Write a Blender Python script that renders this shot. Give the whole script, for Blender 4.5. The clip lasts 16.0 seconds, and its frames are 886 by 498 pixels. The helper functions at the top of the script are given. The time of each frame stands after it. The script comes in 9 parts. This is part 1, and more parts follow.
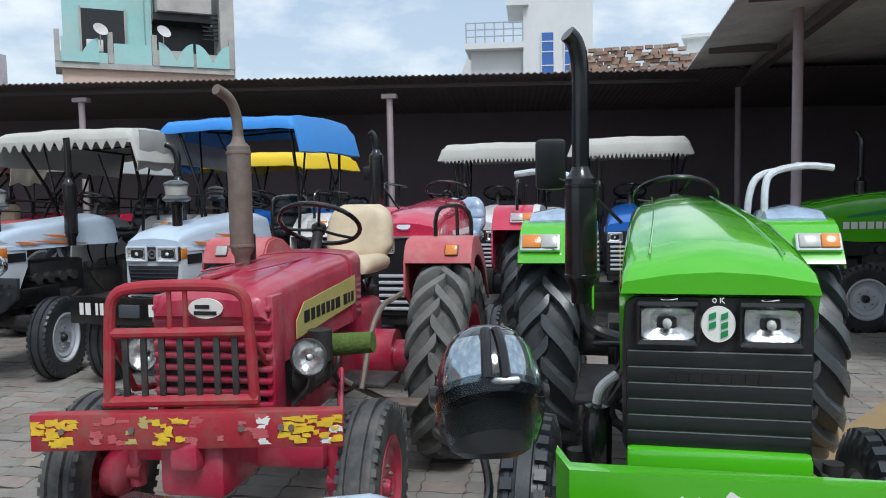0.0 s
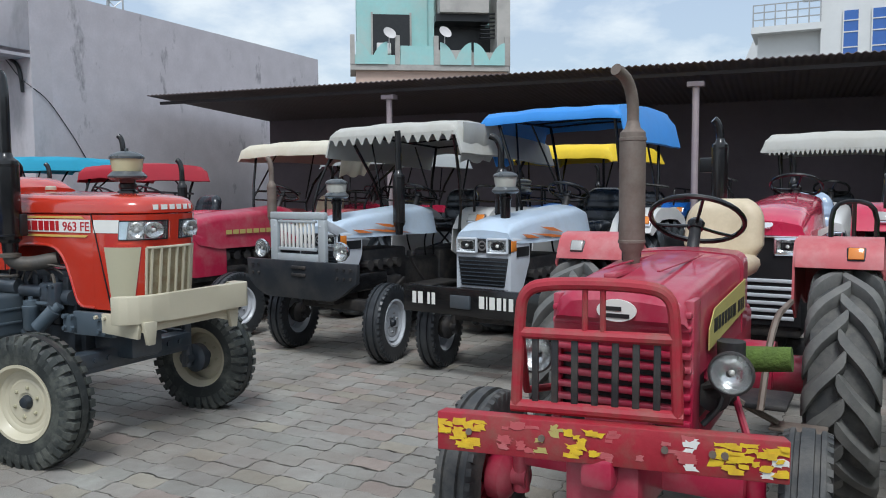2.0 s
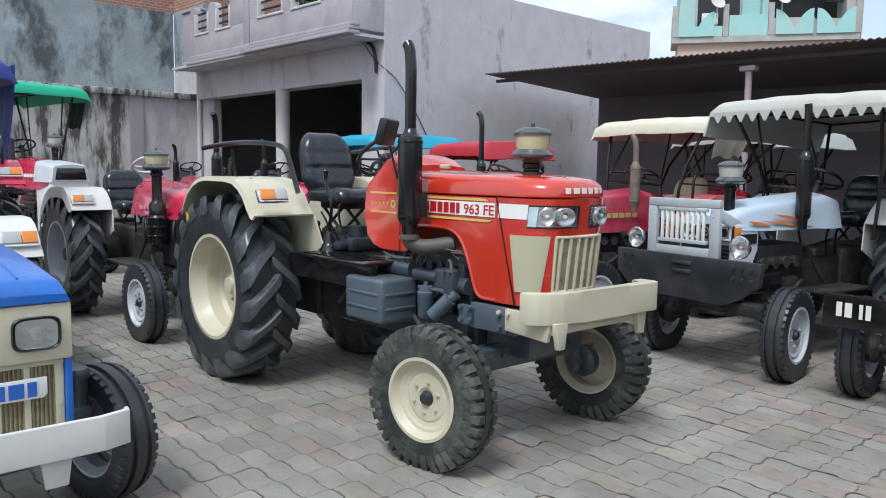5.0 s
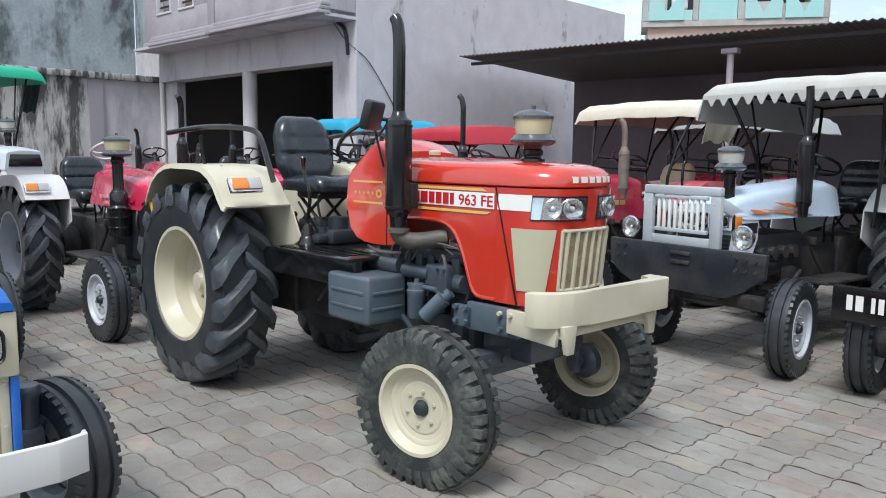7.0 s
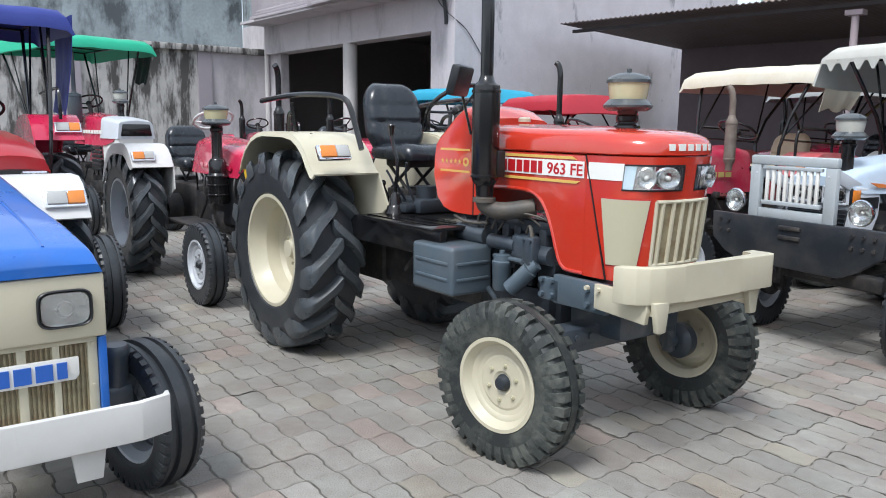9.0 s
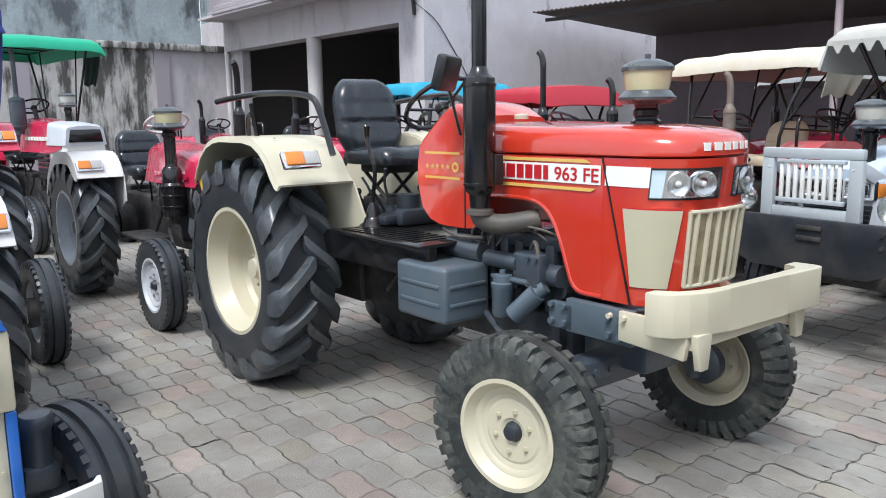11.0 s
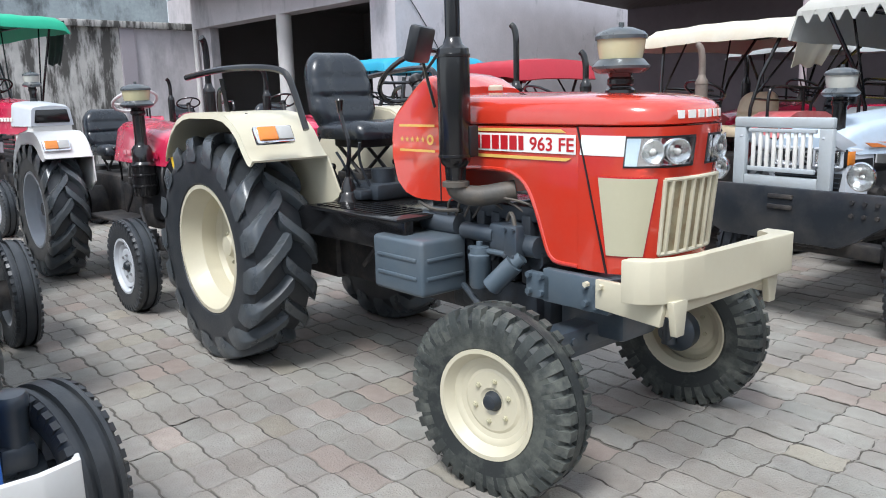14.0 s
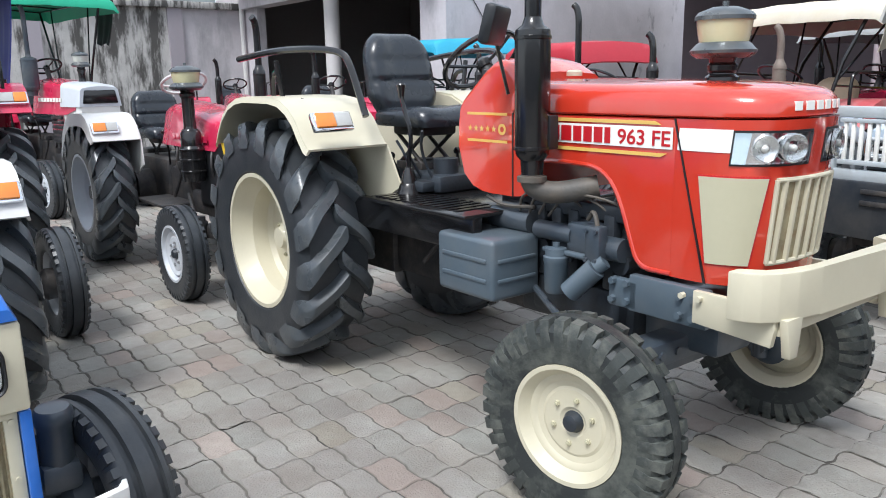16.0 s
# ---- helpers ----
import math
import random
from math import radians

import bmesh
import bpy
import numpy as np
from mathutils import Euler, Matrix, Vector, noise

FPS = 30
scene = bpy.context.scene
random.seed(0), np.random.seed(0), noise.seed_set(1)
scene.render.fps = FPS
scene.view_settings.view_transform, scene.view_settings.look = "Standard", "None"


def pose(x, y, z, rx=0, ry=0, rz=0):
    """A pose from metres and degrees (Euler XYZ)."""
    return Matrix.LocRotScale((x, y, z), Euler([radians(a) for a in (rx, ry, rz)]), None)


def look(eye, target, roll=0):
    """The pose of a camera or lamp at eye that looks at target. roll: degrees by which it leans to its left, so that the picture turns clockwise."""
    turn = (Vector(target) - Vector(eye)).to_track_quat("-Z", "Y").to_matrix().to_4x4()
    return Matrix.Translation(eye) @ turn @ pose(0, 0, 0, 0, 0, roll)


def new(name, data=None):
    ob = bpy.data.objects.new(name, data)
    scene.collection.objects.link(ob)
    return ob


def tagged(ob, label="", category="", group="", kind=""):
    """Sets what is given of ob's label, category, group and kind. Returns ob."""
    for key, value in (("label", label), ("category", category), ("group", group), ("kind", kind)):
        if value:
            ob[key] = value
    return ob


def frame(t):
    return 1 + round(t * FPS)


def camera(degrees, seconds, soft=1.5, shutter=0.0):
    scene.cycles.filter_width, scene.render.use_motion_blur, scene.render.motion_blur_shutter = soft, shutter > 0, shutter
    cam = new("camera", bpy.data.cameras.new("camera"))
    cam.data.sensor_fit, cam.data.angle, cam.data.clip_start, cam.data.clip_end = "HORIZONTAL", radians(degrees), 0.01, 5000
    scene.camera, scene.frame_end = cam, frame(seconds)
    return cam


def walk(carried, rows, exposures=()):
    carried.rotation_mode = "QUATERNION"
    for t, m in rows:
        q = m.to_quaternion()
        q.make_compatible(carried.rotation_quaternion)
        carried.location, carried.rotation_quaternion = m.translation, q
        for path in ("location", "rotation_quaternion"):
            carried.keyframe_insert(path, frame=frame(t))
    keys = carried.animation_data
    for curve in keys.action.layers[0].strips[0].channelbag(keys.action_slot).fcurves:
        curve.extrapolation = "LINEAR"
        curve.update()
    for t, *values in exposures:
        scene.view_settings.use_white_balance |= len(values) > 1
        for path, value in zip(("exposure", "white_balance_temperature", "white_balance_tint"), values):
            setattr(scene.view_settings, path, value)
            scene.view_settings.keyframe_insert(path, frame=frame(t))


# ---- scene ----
cam = camera(59.3, 16.0, 1.0)
PATH = [
    (0, (0.826, -1.802, 1.612), (2.003, -0.191, 1.467), -1.0),
    (0.5, (0.721, -1.725, 1.616), (2.069, -0.254, 1.487), -1.0),
    (1, (0.587, -1.624, 1.604), (1.914, -0.133, 1.475), -1.3),
    (1.2, (0.538, -1.558, 1.602), (1.736, 0.038, 1.472), -0.7),
    (1.5, (0.479, -1.454, 1.595), (1.468, 0.279, 1.456), -0.2),
    (1.8, (0.436, -1.290, 1.598), (1.178, 0.562, 1.452), 0.0),
    (2, (0.438, -1.2, 1.602), (1.036, 0.702, 1.452), -0.4),
    (2.3, (0.410, -1.085, 1.603), (0.826, 0.866, 1.454), -0.7),
    (2.5, (0.363, -1.011, 1.597), (0.62, 0.967, 1.452), -0.8),
    (2.7, (0.297, -0.960, 1.603), (0.439, 1.029, 1.453), -0.6),
    (3, (0.188, -0.883, 1.61), (0.271, 1.109, 1.456), -0.7),
    (3.5, (-0.031, -0.772, 1.626), (-0.042, 1.22, 1.447), 0.9),
    (4, (-0.084, -0.649, 1.62), (-0.167, 1.341, 1.433), 1.2),
    (4.2, (-0.096, -0.588, 1.62), (-0.238, 1.398, 1.431), 0.9),
    (6.3, (-0.36, 0.058, 1.626), (-0.437, 2.043, 1.389), 0.3),
    (6.5, (-0.37, 0.075, 1.635), (-0.43, 2.059, 1.395), 0.4),
    (7, (-0.35, 0.087, 1.63), (-0.404, 2.072, 1.388), 0.7),
    (7.5, (-0.265, 0.1, 1.619), (-0.36, 2.081, 1.362), 0.7),
    (8, (-0.202, 0.099, 1.597), (-0.452, 2.063, 1.314), 0.7),
    (8.2, (-0.183, 0.108, 1.598), (-0.508, 2.06, 1.307), 0.3),
    (10.3, (-0.502, 0.595, 1.608), (-0.735, 2.554, 1.278), 0.8),
    (10.5, (-0.493, 0.676, 1.621), (-0.728, 2.635, 1.293), -0.0),
    (11, (-0.472, 0.816, 1.632), (-0.702, 2.775, 1.302), -0.8),
    (11.5, (-0.463, 0.871, 1.623), (-0.693, 2.83, 1.294), -1.3),
    (12, (-0.479, 0.772, 1.617), (-0.7, 2.732, 1.281), -1.7),
    (12.5, (-0.523, 0.635, 1.608), (-0.739, 2.59, 1.244), -1.6),
    (13, (-0.514, 0.591, 1.608), (-0.707, 2.544, 1.224), -1.6),
    (13.5, (-0.494, 0.679, 1.594), (-0.655, 2.635, 1.209), -1.7),
    (14, (-0.479, 0.816, 1.607), (-0.646, 2.771, 1.22), -1.5),
    (14.5, (-0.47, 0.907, 1.622), (-0.713, 2.853, 1.23), -1.5),
    (15, (-0.483, 0.94, 1.619), (-0.852, 2.866, 1.228), -2.3),
    (15.5, (-0.532, 0.99, 1.611), (-0.929, 2.905, 1.192), -2.4),
    (16, (-0.649, 1.105, 1.627), (-0.915, 3.04, 1.198), -1.1),
]
walk(cam, [(t, look(eye, target, roll)) for t, eye, target, roll in PATH], [(0, 0.03, 5950, 7), (1.0, 0.17, 5950, 7), (2.0, -0.02, 5950, 7), (2.5, -0.18, 5950, 7), (3.0, 0.05, 5950, 7), (4.0, 0.25, 5950, 7), (6.5, 0.41, 6000, 8), (11.0, 0.63, 6050, 9), (16.0, 0.72, 6050, 9)])

# ---- world and sun ----
world = bpy.data.worlds.new("sky")
scene.world = world
world.use_nodes = True
wn, wl = world.node_tree.nodes, world.node_tree.links
wn.clear()
w_out = wn.new("ShaderNodeOutputWorld")
w_bg = wn.new("ShaderNodeBackground")
w_sky = wn.new("ShaderNodeTexSky")
w_sky.sky_type, w_sky.sun_disc = "NISHITA", False
SUN_ELEV, SUN_TURN = radians(58), radians(200)
w_sky.sun_elevation, w_sky.sun_rotation = SUN_ELEV, SUN_TURN
w_sky.dust_density, w_sky.air_density = 3.0, 1.0
w_co = wn.new("ShaderNodeTexCoord")
w_map = wn.new("ShaderNodeMapping")
w_map.inputs["Scale"].default_value = (1.0, 1.0, 2.2)
w_noise = wn.new("ShaderNodeTexNoise")
w_noise.inputs["Scale"].default_value = 4.2
w_noise.inputs["Detail"].default_value = 7
w_noise.inputs["Roughness"].default_value = 0.55
w_ramp = wn.new("ShaderNodeValToRGB")
w_ramp.color_ramp.elements[0].position, w_ramp.color_ramp.elements[1].position = 0.45, 0.60
w_ramp.color_ramp.elements[0].color = (0.38, 0.38, 0.38, 1)
w_mix = wn.new("ShaderNodeMixRGB")
w_mix.inputs["Color2"].default_value = (5.95, 6.15, 6.2, 1)
wl.new(w_co.outputs["Generated"], w_map.inputs["Vector"])
wl.new(w_map.outputs["Vector"], w_noise.inputs["Vector"])
wl.new(w_noise.outputs["Fac"], w_ramp.inputs["Fac"])
wl.new(w_ramp.outputs["Color"], w_mix.inputs["Fac"])
wl.new(w_sky.outputs["Color"], w_mix.inputs["Color1"])
wl.new(w_mix.outputs["Color"], w_bg.inputs["Color"])
w_bg.inputs["Strength"].default_value = 0.15
wl.new(w_bg.outputs["Background"], w_out.inputs["Surface"])
sun = new("sun", bpy.data.lights.new("sun", "SUN"))
sun.data.energy, sun.data.angle, sun.data.color = 2.1, radians(16), (1.0, 0.98, 0.95)
sun.matrix_world = look((0, 0, 30), (0 + math.sin(SUN_TURN) * -10, math.cos(SUN_TURN) * -10, 30 - 10 * math.tan(SUN_ELEV)))


# ---- materials ----
def mat(name, base, rough=0.5, metal=0.0, coat=0.0, vary=0.12, scale=6.0, grime=None, grime_amt=0.35, grime_at=0.55, bump=0.0, bump_scale=60.0, spread=0.12, streak=0.0):
    """A surface with fine and coarse variation, an optional layer of dirt, and relief."""
    m = bpy.data.materials.new(name)
    m.use_nodes = True
    n, l = m.node_tree.nodes, m.node_tree.links
    b = n["Principled BSDF"]
    co = n.new("ShaderNodeTexCoord")
    n1, n2 = n.new("ShaderNodeTexNoise"), n.new("ShaderNodeTexNoise")
    n1.inputs["Scale"].default_value, n1.inputs["Detail"].default_value = scale, 6
    n2.inputs["Scale"].default_value, n2.inputs["Detail"].default_value = scale * 9, 4
    for q in (n1, n2):
        l.new(co.outputs["Object"], q.inputs["Vector"])
    mix = n.new("ShaderNodeMixRGB")
    mix.blend_type = "MIX"
    lo = tuple(c * (1 - vary) for c in base) + (1,)
    hi = tuple(min(1, c * (1 + vary)) for c in base) + (1,)
    mix.inputs["Color1"].default_value, mix.inputs["Color2"].default_value = lo, hi
    add = n.new("ShaderNodeMath")
    add.operation = "MULTIPLY_ADD"
    add.inputs[1].default_value, add.inputs[2].default_value = 0.45, 0.28
    l.new(n2.outputs["Fac"], add.inputs[0])
    sm = n.new("ShaderNodeMath")
    sm.operation = "MULTIPLY"
    sm.inputs[1].default_value = 2.0
    prod = n.new("ShaderNodeMath")
    prod.operation = "MULTIPLY"
    l.new(add.outputs[0], prod.inputs[0])
    l.new(n1.outputs["Fac"], prod.inputs[1])
    l.new(prod.outputs[0], sm.inputs[0])
    l.new(sm.outputs[0], mix.inputs["Fac"])
    colour = mix.outputs["Color"]
    if grime:
        ramp = n.new("ShaderNodeValToRGB")
        ramp.color_ramp.elements[0].position, ramp.color_ramp.elements[1].position = grime_at - spread, grime_at + spread
        n3 = n.new("ShaderNodeTexNoise")
        n3.inputs["Scale"].default_value, n3.inputs["Detail"].default_value, n3.inputs["Roughness"].default_value = scale * 0.8, 9, 0.65
        if streak:
            mp = n.new("ShaderNodeMapping")
            mp.inputs["Scale"].default_value = (1.0, 1.0, streak)
            l.new(co.outputs["Object"], mp.inputs["Vector"])
            l.new(mp.outputs["Vector"], n3.inputs["Vector"])
        else:
            l.new(co.outputs["Object"], n3.inputs["Vector"])
        l.new(n3.outputs["Fac"], ramp.inputs["Fac"])
        k = n.new("ShaderNodeMath")
        k.operation = "MULTIPLY"
        k.inputs[1].default_value = grime_amt
        l.new(ramp.outputs["Color"], k.inputs[0])
        gm = n.new("ShaderNodeMixRGB")
        gm.inputs["Color2"].default_value = (*grime, 1)
        l.new(colour, gm.inputs["Color1"])
        l.new(k.outputs[0], gm.inputs["Fac"])
        colour = gm.outputs["Color"]
    l.new(colour, b.inputs["Base Color"])
    rr = n.new("ShaderNodeMath")
    rr.operation = "MULTIPLY_ADD"
    rr.inputs[1].default_value, rr.inputs[2].default_value = 0.16, max(0.02, rough - 0.09)
    l.new(n1.outputs["Fac"], rr.inputs[0])
    l.new(rr.outputs[0], b.inputs["Roughness"])
    b.inputs["Metallic"].default_value = metal
    b.inputs["Coat Weight"].default_value = coat
    b.inputs["Coat Roughness"].default_value = 0.06
    if bump:
        bp = n.new("ShaderNodeBump")
        bp.inputs["Strength"].default_value, bp.inputs["Distance"].default_value = bump, 0.01
        nb = n.new("ShaderNodeTexNoise")
        nb.inputs["Scale"].default_value, nb.inputs["Detail"].default_value = bump_scale, 5
        l.new(co.outputs["Object"], nb.inputs["Vector"])
        l.new(nb.outputs["Fac"], bp.inputs["Height"])
        l.new(bp.outputs["Normal"], b.inputs["Normal"])
    return m


DUST = (0.30, 0.26, 0.21)
RED = mat("red_orange_paint", (0.54, 0.037, 0.017), 0.20, coat=1.0, vary=0.04, grime=DUST, grime_amt=0.05)
CREAM = mat("cream_paint", (0.561, 0.520, 0.391), 0.42, coat=0.15, vary=0.05, grime=(0.4, 0.33, 0.2), grime_amt=0.10)
OLDRED = mat("faded_red_paint", (0.40, 0.016, 0.055), 0.36, coat=0.35, vary=0.16, grime=(0.42, 0.20, 0.20), grime_amt=0.42, bump=0.05)
RUSTRED = mat("chipped_red_paint", (0.36, 0.02, 0.035), 0.55, vary=0.2, scale=9, grime=(0.22, 0.11, 0.08), grime_amt=0.75, grime_at=0.58, bump=0.15)
PINK = mat("sun_bleached_red_paint", (0.50, 0.10, 0.11), 0.45, coat=0.1, vary=0.15, grime=(0.55, 0.33, 0.32), grime_amt=0.5)
CRIMSON = mat("crimson_paint", (0.54, 0.018, 0.070), 0.27, coat=0.8, vary=0.06, grime=DUST, grime_amt=0.08)
DEEPRED = mat("dark_red_paint", (0.36, 0.012, 0.02), 0.33, coat=0.3, vary=0.08, grime=DUST, grime_amt=0.10)
GREEN = mat("bright_green_paint", (0.088, 0.47, 0.006), 0.22, coat=1.0, vary=0.05, grime=DUST, grime_amt=0.04)
PALEBLUE = mat("pale_blue_paint", (0.50, 0.60, 0.71), 0.38, coat=0.3, vary=0.06, grime=DUST, grime_amt=0.2)
SILVER = mat("silver_grey_paint", (0.55, 0.58, 0.62), 0.4, coat=0.2, vary=0.06, grime=DUST, grime_amt=0.15)
BLUE = mat("royal_blue_paint", (0.016, 0.13, 0.50), 0.3, coat=0.5, vary=0.06, grime=DUST, grime_amt=0.06)
WHITE = mat("white_paint", (0.632, 0.628, 0.609), 0.4, coat=0.2, vary=0.04, grime=DUST, grime_amt=0.10)
BLACK = mat("black_paint", (0.008, 0.008, 0.009), 0.22, coat=0.2, vary=0.2, grime=DUST, grime_amt=0.03)
BLACKMATT = mat("matt_black_plastic", (0.011, 0.012, 0.014), 0.4, vary=0.2, grime=(0.10, 0.09, 0.08), grime_amt=0.08)
NAVY = mat("dark_blue_grey_enamel", (0.040, 0.054, 0.070), 0.38, coat=0.3, vary=0.12, grime=DUST, grime_amt=0.12)
ENGINE = mat("oily_engine_iron", (0.024, 0.031, 0.040), 0.5, vary=0.3, scale=14, grime=(0.02, 0.018, 0.016), grime_amt=0.6, bump=0.2)
WRAP = mat("pale_wrapping_film", (0.60, 0.63, 0.66), 0.16, coat=0.7, vary=0.25, scale=25, bump=0.6, bump_scale=40)
PANEL = mat("olive_cream_paint", (0.470, 0.442, 0.310), 0.42, coat=0.2, vary=0.04, grime=(0.35, 0.32, 0.2), grime_amt=0.1)
MUDRUBBER = mat("mud_dusted_tyre_rubber", (0.022, 0.026, 0.026), 0.6, vary=0.25, scale=7, grime=(0.15, 0.16, 0.135), grime_amt=0.5, spread=0.08, bump=0.15, bump_scale=90)
MUDTREAD = mat("mud_dusted_tread", (0.042, 0.048, 0.045), 0.6, vary=0.3, scale=11, grime=(0.17, 0.175, 0.15), grime_amt=0.5, spread=0.08, bump=0.15, bump_scale=90)
MARKER = mat("pale_blue_marker_lens", (0.42, 0.52, 0.58), 0.15, coat=0.6, vary=0.1)
SKYREFLECT = mat("painted_sky_reflection", (0.42, 0.50, 0.55), 0.05, metal=0.85, coat=1.0, vary=0.6, scale=6, bump=0.5, bump_scale=7)
DEEPNAVY = mat("blackened_navy_paint", (0.016, 0.021, 0.028), 0.4, coat=0.2, vary=0.2, grime=DUST, grime_amt=0.10)
GUARDGREY = mat("pale_grey_guard_paint", (0.43, 0.47, 0.49), 0.45, vary=0.1, grime=DUST, grime_amt=0.25)
DIRTYBLACK = mat("dusty_black_iron", (0.02, 0.02, 0.022), 0.55, vary=0.3, scale=10, grime=(0.13, 0.11, 0.09), grime_amt=0.4, bump=0.15)
RUBBER = mat("tyre_rubber", (0.027, 0.031, 0.036), 0.40, vary=0.25, scale=7, grime=(0.10, 0.10, 0.095), grime_amt=0.25, bump=0.1, bump_scale=90)
TREAD = mat("worn_tread_rubber", (0.060, 0.070, 0.079), 0.30, vary=0.25, scale=9, grime=(0.13, 0.13, 0.12), grime_amt=0.4, bump=0.1, bump_scale=90)
OLDTREAD = mat("dusty_worn_tread", (0.12, 0.12, 0.115), 0.8, vary=0.25, scale=9, grime=(0.22, 0.21, 0.19), grime_amt=0.5, bump=0.15, bump_scale=90)
OLDRUBBER = mat("dusty_tyre_rubber", (0.05, 0.052, 0.054), 0.75, vary=0.25, scale=7, grime=(0.20, 0.185, 0.16), grime_amt=0.55, bump=0.15, bump_scale=90)
RUST = mat("rusty_steel", (0.18, 0.14, 0.115), 0.65, metal=0.3, vary=0.3, scale=12, grime=(0.25, 0.22, 0.19), grime_amt=0.6, bump=0.2)
STEEL = mat("worn_steel", (0.42, 0.42, 0.42), 0.35, metal=0.9, vary=0.15)
CHROME = mat("chrome", (0.8, 0.8, 0.82), 0.12, metal=1.0, vary=0.03)
LAMPSILVER = mat("silvered_lamp_bowl", (0.56, 0.58, 0.58), 0.26, metal=0.85, coat=0.3, vary=0.22, scale=18, bump=0.35, bump_scale=38)
VINYL = mat("black_vinyl_seat", (0.017, 0.021, 0.027), 0.28, coat=0.15, vary=0.15, bump=0.08, bump_scale=140)
BEIGE = mat("beige_vinyl", (0.62, 0.52, 0.36), 0.5, vary=0.1, grime=(0.3, 0.22, 0.14), grime_amt=0.3)
FILM = mat("clear_plastic_wrap_over_seat", (0.35, 0.45, 0.58), 0.12, coat=0.8, vary=0.4, scale=20, bump=0.7, bump_scale=22)
AMBER = mat("amber_lens", (0.72, 0.23, 0.03), 0.12, coat=0.6, vary=0.1, bump=0.1, bump_scale=200)
CLEARLENS = mat("clear_ribbed_lens", (0.44, 0.44, 0.42), 0.15, coat=0.7, vary=0.15, bump=0.2, bump_scale=200)
GOLD = mat("gold_line_decal", (0.72, 0.45, 0.11), 0.35, vary=0.05)
DECALWHITE = mat("white_decal", (0.82, 0.81, 0.76), 0.35, vary=0.03)
DECALRED = mat("red_decal", (0.45, 0.01, 0.015), 0.35, vary=0.03)
DECALYEL = mat("yellow_decal", (0.80, 0.55, 0.03), 0.5, vary=0.1, scale=20, grime=(0.4, 0.1, 0.05), grime_amt=0.35)
DECALPALE = mat("faded_gold_decal", (0.50, 0.42, 0.14), 0.5, vary=0.15, scale=15)
DECALORANGE = mat("orange_flame_decal", (0.75, 0.22, 0.05), 0.4, vary=0.2, scale=20)
DECALBLUE = mat("blue_decal", (0.03, 0.12, 0.48), 0.4, vary=0.05)
DECALGREEN = mat("green_decal", (0.02, 0.25, 0.08), 0.4, vary=0.05)
CLOTHBLUE = mat("blue_tarpaulin", (0.045, 0.25, 0.66), 0.5, vary=0.12, scale=3, bump=0.25, bump_scale=9)
CLOTHWHITE = mat("off_white_tarpaulin", (0.50, 0.495, 0.455), 0.6, vary=0.1, scale=3, grime=(0.38, 0.35, 0.28), grime_amt=0.4, bump=0.25, bump_scale=9)
CLOTHCREAM = mat("cream_tarpaulin", (0.64, 0.60, 0.49), 0.6, vary=0.1, scale=3, grime=(0.5, 0.4, 0.22), grime_amt=0.3, bump=0.25, bump_scale=9)
CLOTHGREY = mat("grey_tarpaulin", (0.40, 0.42, 0.42), 0.6, vary=0.1, scale=3, bump=0.25, bump_scale=9)
CLOTHRED = mat("red_tarpaulin", (0.40, 0.02, 0.035), 0.5, vary=0.15, scale=3, bump=0.25, bump_scale=9)
CLOTHYEL = mat("yellow_tarpaulin", (0.80, 0.56, 0.02), 0.5, vary=0.1, scale=3, bump=0.25, bump_scale=9)
CLOTHTEAL = mat("teal_tarpaulin", (0.03, 0.32, 0.48), 0.5, vary=0.1, scale=3, bump=0.25, bump_scale=9)
CLOTHGREEN = mat("green_tarpaulin", (0.02, 0.38, 0.22), 0.5, vary=0.1, scale=3, bump=0.25, bump_scale=9)
CLOTHNAVY = mat("dark_blue_tarpaulin", (0.02, 0.035, 0.22), 0.5, vary=0.1, scale=3, bump=0.25, bump_scale=9)
GRILLE = mat("aged_radiator_mesh", (0.30, 0.26, 0.16), 0.55, vary=0.3, scale=20, grime=(0.16, 0.08, 0.03), grime_amt=0.6)
ALGAE = mat("moss_green_filter_sock", (0.09, 0.14, 0.025), 0.9, vary=0.35, scale=30, bump=0.8, bump_scale=70)
BOWL = mat("yellowed_filter_bowl", (0.56, 0.52, 0.32), 0.2, coat=0.5, vary=0.1)
BOWLGREY = mat("grey_filter_bowl", (0.5, 0.5, 0.45), 0.25, coat=0.4, vary=0.1)


def glass(name, tint=(1, 1, 1), rough=0.02):
    m = bpy.data.materials.new(name)
    m.use_nodes = True
    b = m.node_tree.nodes["Principled BSDF"]
    b.inputs["Base Color"].default_value = (*tint, 1)
    b.inputs["Roughness"].default_value = rough
    b.inputs["Transmission Weight"].default_value = 1.0
    b.inputs["IOR"].default_value = 1.2
    return m


GLASS = glass("clear_glass")
SMOKEGLASS = glass("smoky_visor_plastic", (0.50, 0.53, 0.54), 0.03)


# ---- shape helpers ----
def box(bm, lo, hi, bevel=0.0, m=None, seg=2):
    c = [(a + b) / 2 for a, b in zip(lo, hi)]
    s = [abs(b - a) for a, b in zip(lo, hi)]
    mm = (m or Matrix()) @ Matrix.Translation(c) @ Matrix.Diagonal((*s, 1))
    v = bmesh.ops.create_cube(bm, size=1, matrix=mm)["verts"]
    if bevel:
        bmesh.ops.bevel(bm, geom=list({e for q in v for e in q.link_edges}), offset=bevel, segments=seg, profile=0.5, affect="EDGES")
    return bm


